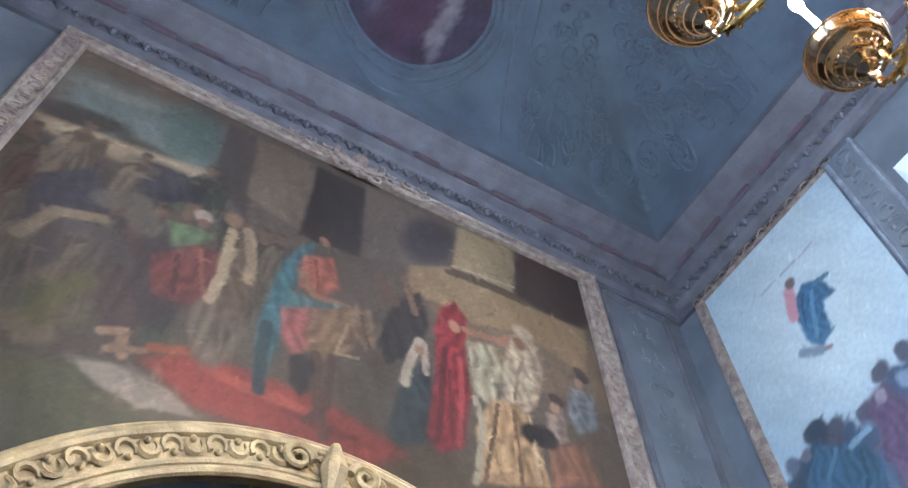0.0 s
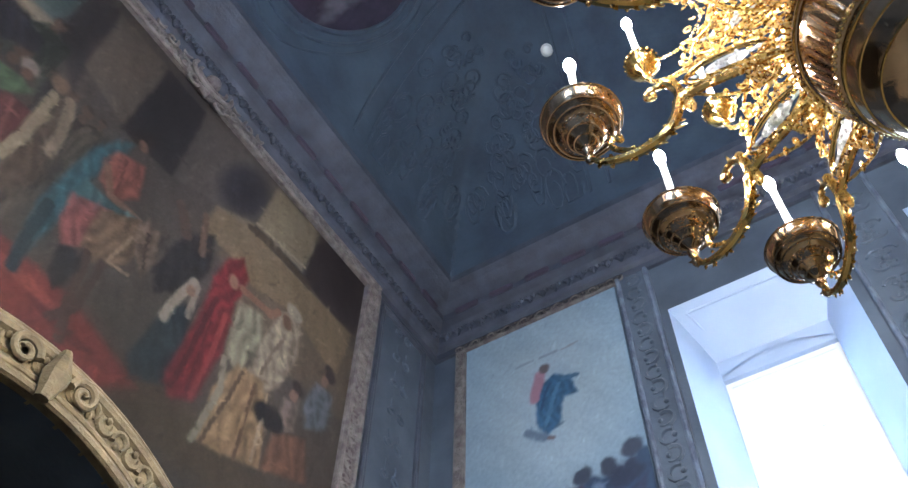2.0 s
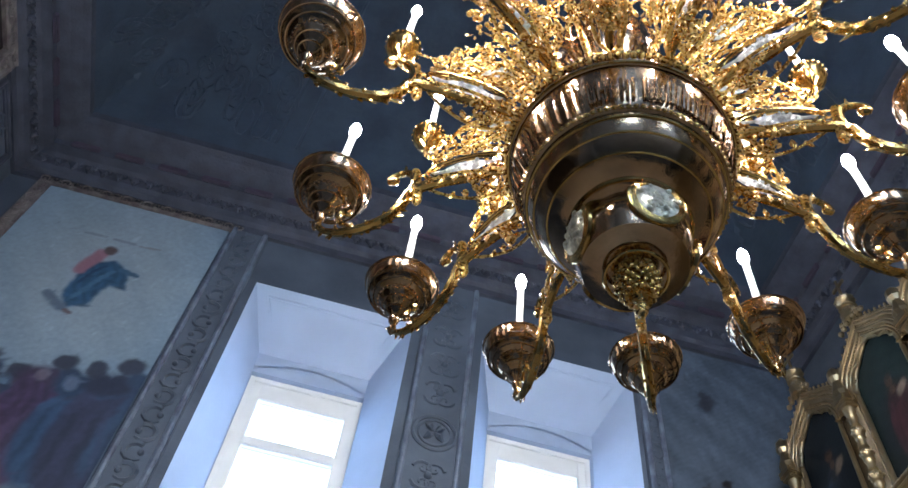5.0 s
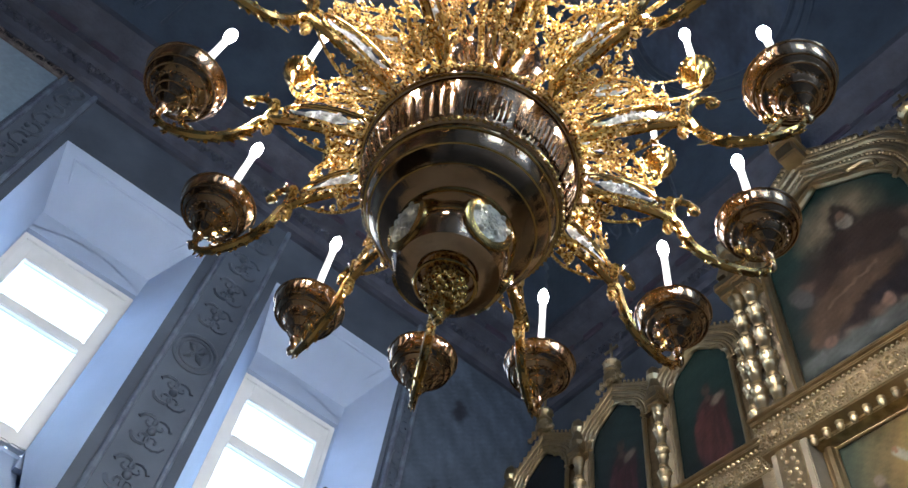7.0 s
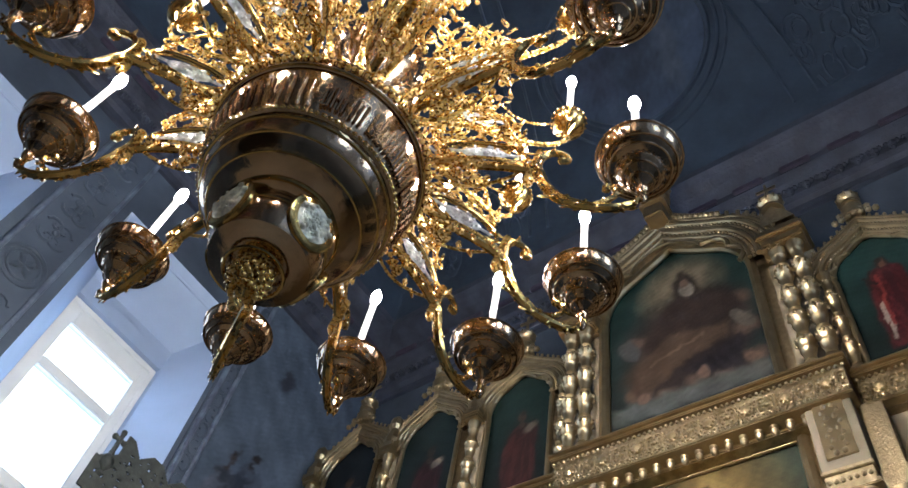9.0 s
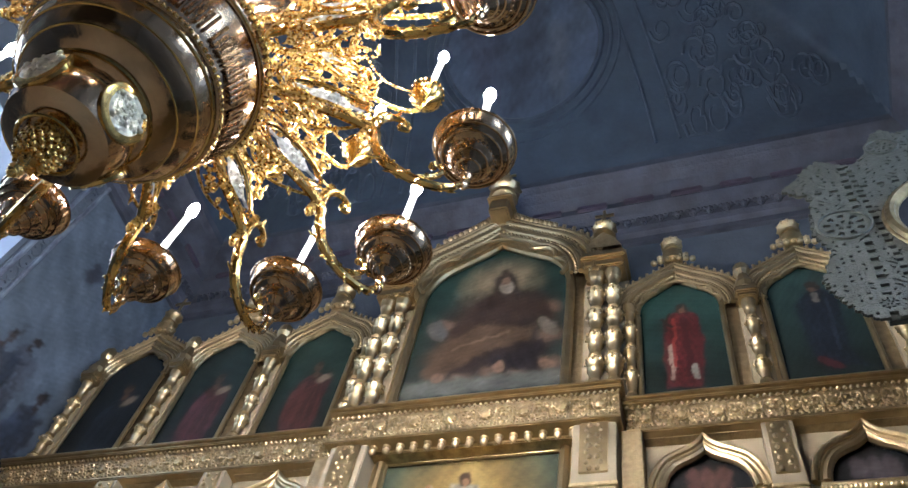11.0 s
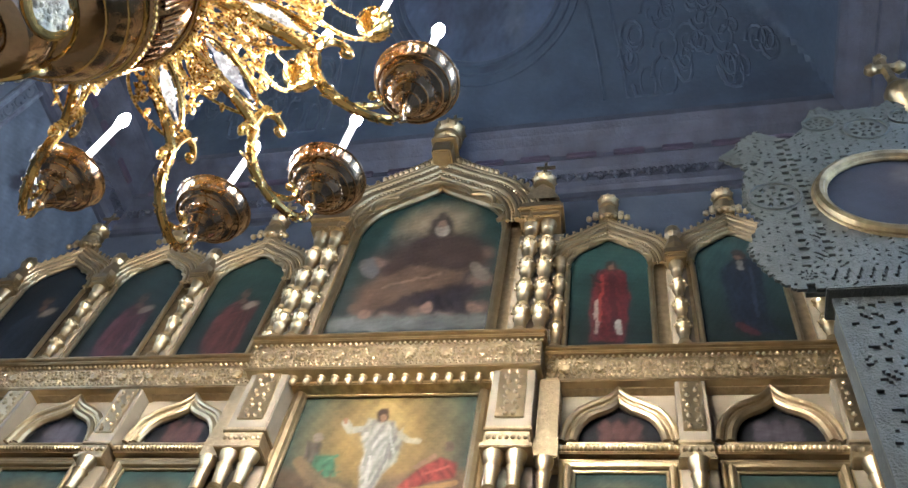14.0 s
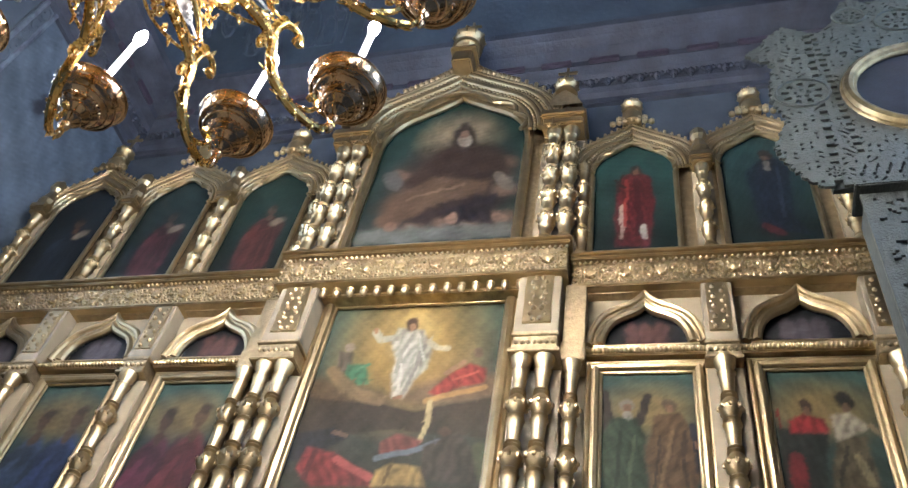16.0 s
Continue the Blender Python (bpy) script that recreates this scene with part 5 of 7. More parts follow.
            p.stroke([(0.255, 1.138), (0.203, 0.936)], 0.007, (60, 54, 44))
            p.stroke([(0.345, 1.231), (0.372, 1.185)], 0.010, (150, 128, 104))
        else:
            p.robed(0.12, 0.42, 1.0, r1, tuple(int(v * 0.7) for v in r1), (86, 60, 46), 0.62)
            p.robed(0.285, 0.42, 1.02, r2, tuple(int(v * 0.75) for v in r2), (100, 74, 54), 0.62)
        # soft dark veil: light falling off towards the north side, put into the paint
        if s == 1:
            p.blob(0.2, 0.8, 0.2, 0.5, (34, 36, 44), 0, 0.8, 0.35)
        p.dabs(320, 0.022, 40 + i, 0.2)
        p.dull(0.24, (38, 38, 37))
        fr = picture_frame("icon_frame", yl - 0.20, yl + 0.20, 2.48, 3.985, 2.757, 0.017)
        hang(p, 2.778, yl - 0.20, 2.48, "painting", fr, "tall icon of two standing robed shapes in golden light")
        # pilaster block with carved panel, capital band and turned column
        pb = part("pilaster_block", Build().box(2.71, 2.80, yo - 0.062, yo + 0.062, 4.07, 4.43, 0.004), CREAM, screen, "cream block with carved gilt panel", False)
        cv = Build().box(2.702, 2.712, yo - 0.044, yo + 0.044, 4.12, 4.40, 0.003)
        rng = random.Random(i + 3)
        for k in range(9):
            cv.ball(2.702, yo + 0.018 * (-1 if k % 2 else 1), 4.14 + k * 0.029, 0.012, 6)
            cv.ball(2.702, yo - 0.03 * (-1 if k % 2 else 1), 4.14 + k * 0.029, 0.007, 6)
        part("carved_panel", cv, GILT, pb)
        band = Build().box(2.70, 2.80, yo - 0.068, yo + 0.068, 4.05, 4.07, 0.003).box(2.705, 2.80, yo - 0.064, yo + 0.064, 3.99, 4.05, 0.003).box(2.695, 2.80, yo - 0.072, yo + 0.072, 3.97, 3.99, 0.004)
        for k in range(5):
            band.ball(2.703, yo - 0.05 + 0.025 * k, 4.02, 0.011, 6)
        part("capital_band", band, GILT_DIM, pb, "", False)
        part("pier", Build().box(2.755, 2.80, yo - 0.07, yo + 0.07, 1.6, 3.97, 0.004), CREAM, screen, "cream-painted pier", False)
        column(2.715, yo, 2.3, 3.97, 0.032, 13)

# piers beside the middle icon
for s in (1, -1):
    y = AXIS + s * 0.565
    pb = part("pilaster_block", Build().box(2.64, 2.80, y - 0.092, y + 0.092, 4.08, 4.46, 0.005), CREAM, screen, "cream block with carved gilt panel", False)
    cv = Build().box(2.632, 2.642, y - 0.06, y + 0.06, 4.13, 4.42, 0.003)
    for k in range(9):
        for q in (-1, 1):
            cv.ball(2.632, y + q * (0.016 + 0.014 * (k % 2)), 4.15 + k * 0.031, 0.013 - 0.002 * (k % 2), 6)
    part("carved_panel", cv, GILT, pb)
    band = Build().box(2.63, 2.80, y - 0.098, y + 0.098, 4.06, 4.08, 0.003).box(2.64, 2.80, y - 0.09, y + 0.09, 3.99, 4.06, 0.003).box(2.625, 2.80, y - 0.104, y + 0.104, 3.965, 3.99, 0.004)
    for k in range(7):
        band.ball(2.638, y - 0.075 + 0.025 * k, 4.025, 0.011, 6)
    part("capital_band", band, GILT_DIM, pb, "", False)
    part("pier", Build().box(2.74, 2.80, y - 0.10, y + 0.10, 1.6, 3.965, 0.004), CREAM, screen, "cream-painted pier", False)
    for o in (0.515, 0.605):
        column(2.675, AXIS + s * o, 2.3, 3.965, 0.033, 13)
    y = AXIS + s * 0.712
    part("carved_panel", Build().box(2.70, 2.80, y - 0.045, y + 0.045, 4.08, 4.42, 0.004).box(2.69, 2.80, y - 0.05, y + 0.05, 3.97, 4.08, 0.006), GILT_DIM, screen, "", False)
    column(2.705, y, 2.3, 3.965, 0.029, 13)

# the screen stands a little askew to the wall
screen.rotation_euler.z = radians(1.4)

# ---------------------------------------------------------------- west wall: mural, frame, arch
MY0, MY1, MZ0, MZ1 = -0.75, 2.75, 2.6, 6.48
p = Picture(MY1 - MY0, MZ1 - MZ0, (104, 90, 76), 0.012, 3, 0.005)
p.fade((70, 60, 48), (112, 98, 86), 0.8, 3.0)
p.blob(2.12, 4.00, 1.987, 1.566, (98, 86, 78), -150, 0.50)
p.quad([(0.01, 3.62), (0.93, 3.75), (0.92, 3.15), (0.42, 3.05), (0.10, 3.17)], (122, 132, 130), 0.16)
p.blob(0.20, 3.18, 0.26, 0.10, (66, 62, 60), 12, 0.5)
p.blob(0.62, 3.12, 0.24, 0.09, (80, 76, 68), -8, 0.6)
p.blob(0.66, 3.62, 0.20, 0.10, (88, 100, 96), 30, 0.7)
p.blob(0.28, 3.55, 0.22, 0.06, (146, 148, 138), 10, 0.8)
p.blob(0.74, 3.45, 0.271, 0.158, (92, 112, 106), 89, 0.60)
p.quad([(0.01, 3.04), (0.41, 3.10), (0.91, 3.20), (0.93, 2.94), (0.40, 2.93), (0.05, 2.93)], (178, 158, 130), 0.060)
p.blob(0.40, 2.15, 0.716, 0.570, (78, 66, 62), 91, 0.40)
p.blob(0.16, 2.61, 0.322, 0.254, (64, 58, 66), -137, 0.40)
p.blob(0.73, 2.93, 0.231, 0.155, (48, 44, 52), 175, 0.40)
p.blob(0.52, 2.61, 0.173, 0.134, (92, 82, 78), -135, 0.50)
p.blob(0.38, 2.30, 0.223, 0.082, (136, 116, 96), -158, 0.50)
p.blob(0.55, 1.87, 0.254, 0.179, (84, 82, 60), -158, 0.50)
p.blob(0.47, 1.64, 0.127, 0.082, (120, 104, 86), -5, 0.50)
p.quad([(0.90, 3.80), (1.09, 3.79), (1.17, 2.90), (0.92, 3.18)], (70, 62, 62), 0.030)
p.quad([(1.09, 3.79), (1.49, 3.78), (1.49, 3.02), (1.13, 3.13)], (124, 108, 94), 0.030)
p.quad([(1.49, 3.78), (1.83, 3.77), (1.84, 3.03), (1.46, 2.99)], (44, 38, 42), 0.030)
p.quad([(1.83, 3.81), (2.52, 3.84), (2.50, 3.36), (1.84, 3.03)], (108, 96, 88), 0.030)
p.blob(2.29, 3.53, 0.292, 0.168, (56, 52, 60), 66, 0.50)
p.quad([(2.52, 3.86), (2.97, 3.84), (2.89, 3.37), (2.47, 3.36)], (166, 150, 126), 0.030)
p.quad([(2.21, 2.97), (3.13, 3.14), (3.55, 3.20), (3.50, 2.56), (2.49, 2.48)], (130, 110, 90), 0.060)
p.quad([(2.15, 3.17), (2.47, 3.36), (3.19, 3.29), (3.12, 3.10), (2.21, 2.94)], (152, 134, 108), 0.030)
p.quad([(2.97, 3.84), (3.54, 3.88), (3.47, 3.26), (2.92, 3.35)], (58, 44, 46), 0.030)
p.quad([(2.44, 3.34), (2.99, 3.37), (2.98, 3.30), (2.44, 3.26)], (86, 72, 60), 0.020)
p.quad([(2.21, 2.97), (3.14, 3.15), (3.13, 3.10), (2.21, 2.92)], (96, 80, 66), 0.020)
p.blob(0.70, 1.35, 0.523, 0.214, (88, 84, 62), -160, 0.40)
p.quad([(0.67, 1.57), (0.93, 1.62), (1.19, 1.51), (0.89, 1.43)], (158, 142, 126), 0.050)
p.blob(1.12, 1.45, 0.348, 0.060, (104, 92, 70), -174, 0.50)
p.blob(2.15, 1.61, 0.799, 0.177, (92, 74, 54), -173, 0.50)
p.quad([(0.92, 1.68), (1.12, 1.83), (1.73, 1.84), (2.16, 1.69), (1.98, 1.54), (1.17, 1.53)], (152, 62, 52), 0.050)
p.blob(1.44, 1.74, 0.227, 0.035, (176, 84, 68), 175, 0.60)
p.blob(1.75, 1.67, 0.208, 0.032, (120, 46, 42), 175, 0.60)
rng = random.Random(12)
for k in range(34):
    u, v, h = rng.uniform(0.05, 1.45), rng.uniform(1.75, 2.55), rng.uniform(0.45, 0.8)
    tone = rng.choice(((84, 72, 66), (66, 60, 64), (104, 90, 76), (92, 62, 58), (78, 82, 70), (120, 104, 88)))
    p.robed(u, v, h, tone, tuple(int(q * 0.7) for q in tone), (118, 92, 76), 0.9)
p.robed(0.35, 1.97, 0.76, (70, 62, 64), (88, 76, 70), (110, 84, 68), 0.8)
p.robed(0.29, 1.68, 0.83, (96, 84, 74), (70, 60, 60), (110, 84, 68), 0.8)
p.robed(0.57, 1.75, 0.74, (104, 90, 76), (70, 64, 58), (110, 84, 68), 0.8)
p.robed(0.63, 1.94, 0.79, (92, 80, 72), (60, 54, 56), (110, 84, 68), 0.8)
p.robed(0.77, 1.83, 1.00, (80, 62, 60), (106, 56, 56), (110, 84, 68), 0.8)
p.robed(0.88, 1.94, 1.05, (66, 58, 60), (86, 70, 64), (110, 84, 68), 0.8)
p.quad([(0.582, 2.850), (0.734, 3.040), (0.931, 3.022), (0.939, 2.909), (0.742, 2.753), (0.602, 2.724)], (50, 48, 58), 0.026, 0.085)
p.quad([(0.179, 2.564), (0.379, 2.793), (0.551, 2.601), (0.545, 2.344), (0.346, 2.388), (0.253, 2.221)], (60, 56, 66), 0.022, 0.085)
p.stroke([(0.261, 2.135), (0.353, 2.369), (0.543, 2.440)], 0.034, (140, 122, 100))
p.stroke([(0.510, 2.595), (0.644, 2.676), (0.715, 2.519)], 0.073, (104, 96, 86))
p.stroke([(0.448, 2.319), (0.623, 2.353), (0.712, 2.229)], 0.043, (84, 76, 76))
p.quad([(2.513, 3.826), (2.958, 3.899), (2.887, 3.452), (2.450, 3.351)], (172, 152, 120), 0.042)
p.quad([(2.954, 3.861), (3.545, 3.945), (3.452, 3.300), (2.966, 3.367)], (60, 44, 44), 0.045)
p.quad([(2.156, 3.154), (2.426, 3.275), (2.956, 3.283), (3.455, 3.313), (3.367, 2.828), (2.919, 2.979), (2.586, 2.867), (2.355, 2.916), (2.128, 2.910)], (156, 132, 100), 0.034)
p.stroke([(2.414, 3.279), (2.659, 3.330), (2.982, 3.317)], 0.025, (100, 80, 62))
p.stroke([(2.450, 3.364), (2.907, 3.434)], 0.012, (190, 170, 138))
p.quad([(2.093, 2.808), (2.222, 2.942), (2.276, 2.687), (2.202, 2.408), (2.037, 2.232), (1.967, 2.369), (2.025, 2.639)], (48, 44, 46), 0.030, 0.085)
p.quad([(0.801, 2.636), (0.971, 2.683), (1.046, 2.648), (0.974, 2.530), (0.869, 2.456)], (96, 116, 84), 0.026, 0.085)
p.quad([(0.805, 2.339), (0.974, 2.530), (1.106, 2.547), (1.126, 2.253), (1.015, 2.097), (0.853, 2.081)], (112, 58, 56), 0.022, 0.085)
p.stroke([(0.913, 2.414), (0.950, 2.142)], 0.013, (70, 38, 40))
p.stroke([(1.007, 2.518), (1.080, 2.202)], 0.011, (140, 84, 76))
p.stroke([(0.953, 2.795), (0.955, 2.786)], 0.049, (172, 152, 138))
p.stroke([(0.965, 2.739), (0.969, 2.720)], 0.029, (130, 92, 76))
p.quad([(1.098, 2.750), (1.197, 2.823), (1.285, 2.519), (1.292, 2.179), (1.204, 2.044), (1.143, 2.112)], (104, 84, 70), 0.026, 0.085)
p.stroke([(1.117, 2.764), (1.139, 2.375), (1.109, 2.198)], 0.029, (184, 164, 132))
p.stroke([(1.197, 2.823), (1.254, 2.598), (1.269, 2.436)], 0.032, (170, 148, 122))
p.stroke([(1.106, 2.878), (1.111, 2.848)], 0.048, (150, 118, 94))
p.quad([(0.677, 1.549), (0.818, 1.607), (1.063, 1.575), (1.205, 1.481), (0.961, 1.429), (0.810, 1.481)], (162, 146, 130), 0.019)
p.stroke([(0.490, 1.703), (0.536, 1.901), (0.595, 2.020)], 0.049, (98, 92, 60))
p.stroke([(0.737, 1.757), (0.822, 1.797), (0.847, 1.667)], 0.024, (164, 130, 106))
p.stroke([(0.785, 1.676), (0.925, 1.734)], 0.019, (150, 116, 94))
p.stroke([(0.945, 1.771), (1.074, 1.819)], 0.026, (156, 84, 52))
p.quad([(1.486, 2.893), (1.572, 2.994), (1.549, 2.789), (1.474, 2.471), (1.479, 2.203), (1.429, 1.807), (1.382, 1.831), (1.354, 2.152), (1.384, 2.439), (1.410, 2.705)], (66, 110, 116), 0.029, 0.085)
p.quad([(1.520, 2.834), (1.679, 2.910), (1.734, 2.661), (1.629, 2.506), (1.519, 2.564), (1.490, 2.696)], (178, 104, 88), 0.029, 0.085)
p.stroke([(1.580, 2.821), (1.629, 2.569)], 0.011, (140, 74, 64))
p.stroke([(1.567, 3.048), (1.611, 3.104)], 0.058, (52, 40, 38))
p.stroke([(1.611, 3.033), (1.620, 3.016)], 0.031, (156, 112, 90))
p.stroke([(1.512, 2.680), (1.610, 2.533), (1.797, 2.541)], 0.025, (168, 126, 100))
p.quad([(1.471, 2.493), (1.662, 2.507), (1.796, 2.560), (1.670, 2.418), (1.489, 2.355), (1.444, 2.195)], (84, 120, 120), 0.026, 0.085)
p.quad([(1.458, 2.354), (1.666, 2.462), (1.671, 2.154), (1.531, 2.036), (1.466, 2.165)], (170, 100, 94), 0.024, 0.085)
p.quad([(1.607, 2.412), (1.790, 2.547), (1.890, 2.453), (1.850, 2.243), (1.703, 2.080), (1.609, 2.120)], (142, 112, 86), 0.026, 0.085)
p.quad([(1.790, 2.547), (1.922, 2.602), (1.985, 2.424), (1.947, 2.235), (1.888, 2.316), (1.832, 2.420)], (136, 110, 90), 0.027, 0.085)
p.stroke([(1.875, 2.525), (1.937, 2.308)], 0.009, (90, 70, 56))
p.stroke([(1.664, 2.108), (1.685, 1.854), (1.748, 1.617)], 0.027, (92, 68, 54))
p.stroke([(1.747, 2.128), (1.735, 1.805), (1.660, 1.672)], 0.022, (84, 62, 52))
p.quad([(1.531, 2.036), (1.641, 2.096), (1.669, 1.999), (1.617, 1.799), (1.548, 1.860)], (42, 40, 42), 0.022, 0.085)
p.stroke([(1.400, 2.178), (1.403, 1.975), (1.422, 1.753)], 0.032, (46, 68, 74))
p.stroke([(1.819, 2.422), (1.756, 2.166), (1.879, 2.190)], 0.010, (180, 150, 118))
p.quad([(2.136, 2.241), (2.292, 2.402), (2.301, 1.828), (2.112, 1.711), (2.044, 1.805)], (44, 58, 62), 0.026, 0.085)
p.stroke([(2.224, 2.521), (2.155, 2.272), (2.137, 2.149)], 0.028, (184, 168, 146))
p.stroke([(2.252, 2.509), (2.263, 2.285)], 0.020, (168, 152, 132))
p.stroke([(2.223, 2.456), (2.223, 2.437)], 0.028, (160, 122, 98))
p.quad([(2.354, 2.889), (2.456, 3.005), (2.532, 2.889), (2.502, 2.618), (2.532, 2.270), (2.454, 1.859), (2.318, 1.775), (2.258, 1.894), (2.322, 2.337), (2.312, 2.658)], (142, 36, 44), 0.032, 0.085)
p.stroke([(2.382, 2.552), (2.352, 2.182), (2.314, 1.845)], 0.018, (98, 24, 32))
p.stroke([(2.474, 2.508), (2.470, 2.156), (2.430, 1.885)], 0.016, (172, 66, 66))
p.stroke([(2.404, 2.380), (2.398, 1.889)], 0.009, (110, 28, 36))
p.stroke([(2.438, 2.782), (2.441, 2.752)], 0.034, (172, 132, 106))
p.stroke([(2.511, 2.782), (2.746, 2.803)], 0.027, (164, 116, 90))
p.quad([(2.521, 2.687), (2.694, 2.748), (2.762, 2.565), (2.656, 2.224), (2.546, 2.268)], (172, 162, 134), 0.030, 0.085)
p.quad([(2.828, 2.901), (2.987, 2.991), (3.030, 2.705), (2.960, 2.381), (2.849, 2.243), (2.725, 2.269), (2.746, 2.557)], (188, 168, 142), 0.034, 0.085)
p.quad([(2.654, 2.286), (2.840, 2.324), (2.923, 2.120), (2.956, 1.819), (2.702, 1.719), (2.533, 1.690), (2.544, 2.030)], (188, 152, 110), 0.027, 0.085)
p.stroke([(2.551, 2.237), (2.586, 2.049), (2.519, 1.674)], 0.021, (176, 166, 140))
p.stroke([(2.695, 2.263), (2.625, 1.951), (2.572, 1.706)], 0.013, (116, 86, 62))
p.stroke([(2.796, 2.260), (2.785, 1.982), (2.789, 1.757)], 0.015, (128, 94, 70))
p.stroke([(2.892, 2.263), (2.895, 1.823)], 0.011, (206, 176, 140))
p.stroke([(2.889, 2.729), (2.807, 2.361)], 0.013, (150, 130, 110))
p.stroke([(2.912, 2.991), (2.945, 2.988)], 0.055, (190, 172, 150))
p.stroke([(2.882, 2.879), (2.892, 2.853)], 0.040, (136, 96, 74))
p.stroke([(2.805, 2.877), (2.745, 2.792)], 0.024, (164, 116, 90))
p.quad([(3.223, 2.666), (3.372, 2.682), (3.377, 2.398), (3.211, 2.280), (3.161, 2.432)], (130, 136, 142), 0.034, 0.085)
p.stroke([(3.316, 2.827), (3.327, 2.798)], 0.050, (60, 46, 46))
p.stroke([(3.291, 2.739), (3.287, 2.718)], 0.030, (168, 132, 112))
p.stroke([(3.086, 2.495), (3.099, 2.484)], 0.044, (58, 42, 40))
p.stroke([(3.083, 2.431), (3.078, 2.402)], 0.031, (174, 134, 112))
p.quad([(3.012, 2.349), (3.133, 2.383), (3.138, 2.194), (2.995, 2.111)], (150, 130, 116), 0.030, 0.085)
p.quad([(2.993, 2.103), (3.237, 2.216), (3.303, 1.955), (2.967, 1.823)], (136, 94, 72), 0.027, 0.085)
p.stroke([(2.897, 2.141), (2.983, 2.154)], 0.074, (28, 26, 30))
p.stroke([(2.127, 3.020), (2.185, 2.734)], 0.025, (130, 98, 80))
p.stroke([(1.962, 2.912), (2.057, 2.760)], 0.038, (110, 84, 72))
p.dabs(2200, 0.06, 5, 0.4)
p.dabs(4200, 0.026, 6, 0.45)
p.dull(0.30, (84, 76, 70))
p.dull(0.46, (18, 20, 24))
me = p.mesh("mural", lambda u, v: (W_X + 0.006, MY0 + u, MZ0 + v), CANVAS, lambda u, v: math.hypot(MY0 + u - ARCH_Y, MZ0 + v - ARCH_Z) > ARCH_R + 0.02)
tagged(new("mural", me), "faded wall painting of a procession of draped shapes", "mural", "", "")


def relief_strip(b, a, c, out, r, step, seed=1):
    """Carved running ornament between two points, standing out along a normal."""
    a, c, out = Vector(a), Vector(c), Vector(out)
    along = (c - a).normalized()
    side = along.cross(out)
    n = max(int((c - a).length / step), 2)
    for k in range(n):
        q = a + (c - a) * ((k + 0.5) / n)
        s = 1 if k % 2 else -1
        pts = [q + along * (step * 0.42 * math.cos(t)) + side * (s * r * 0.8 * math.sin(t)) for t in np.linspace(-0.5, 3.9, 8)]
        b.tube(pts, [r * 0.22] * 6 + [r * 0.16, r * 0.1], 5)
        w = q + side * (-s * r * 0.45)
        b.ball(w.x, w.y, w.z, r * 0.26, 6)


frame_w = thing("stucco_border", "carved dusty stucco border round the wall painting", "border", (W_X, 1.0, MZ1))
FW = 0.15
for name, (ya, yb, za, zb) in (("rail", (MY0 - FW, MY1 + FW, MZ1, MZ1 + 0.11)), ("rail", (MY0 - FW, MY0, 2.6, MZ1)), ("rail", (MY1, MY1 + FW, 2.6, MZ1))):
    r = part(name, Build().box(W_X - 0.01, W_X + 0.035, ya, yb, za, zb, 0.01), STUCCO, frame_w, "", False)
    b = Build()
    if yb - ya > 1:
        b.tube([(W_X + 0.035, ya, za + 0.014), (W_X + 0.035, yb, za + 0.014)], 0.016, 8).tube([(W_X + 0.035, ya, zb - 0.012), (W_X + 0.035, yb, zb - 0.012)], 0.014, 8)
        relief_strip(b, (W_X + 0.037, ya, (za + zb) / 2), (W_X + 0.037, yb, (za + zb) / 2), (1, 0, 0), 0.045, 0.085)
    else:
        b.tube([(W_X + 0.035, ya + 0.014, za), (W_X + 0.035, ya + 0.014, zb)], 0.016, 8).tube([(W_X + 0.035, yb - 0.014, za), (W_X + 0.035, yb - 0.014, zb)], 0.02, 8)
        relief_strip(b, (W_X + 0.037, (ya + yb) / 2, za), (W_X + 0.037, (ya + yb) / 2, zb), (1, 0, 0), 0.05, 0.085)
    part("ornament", b, STUCCO, r, kind="stuff")
# cartouche over the middle of the frame
b = Build()
for rx, rz, rr in ((0.17, 0.10, 0.018), (0.12, 0.065, 0.014)):
    b.tube([(W_X + 0.06, 1.0 + rx * math.cos(a), 6.60 + rz * math.sin(a)) for a in np.linspace(0, 2 * math.pi, 25)], rr, 7)
b.ball(W_X + 0.05, 1.0, 6.60, 0.06, 12, 0.8)
for s in (-1, 1):
    for k, (dy, dz, r0) in enumerate(((0.24, 0.03, 0.07), (0.36, -0.02, 0.055), (0.47, 0.01, 0.04), (0.12, -0.14, 0.05), (0.22, -0.08, 0.04))):
        b.tube([(W_X + 0.055, 1.0 + s * (dy + r0 * (1 - t * 0.7) * math.cos(t * 8 + k)), 6.60 + dz + r0 * (1 - t * 0.7) * math.sin(t * 8 + k)) for t in np.linspace(0, 1, 15)], [0.014 - 0.007 * t for t in np.linspace(0, 1, 15)], 6)
b.tube([(W_X + 0.05, 1.0 - 0.09, 6.47), (W_X + 0.06, 1.0, 6.43), (W_X + 0.05, 1.0 + 0.09, 6.47)], [0.01, 0.028, 0.01], 7)
part("cartouche", b, STUCCO, frame_w, "scrolled stucco cartouche")

# arch moulding
arch = thing("arch_moulding", "cream stucco arch moulding with leaf carving", "arch", (W_X, ARCH_Y, ARCH_Z), kind="structure")


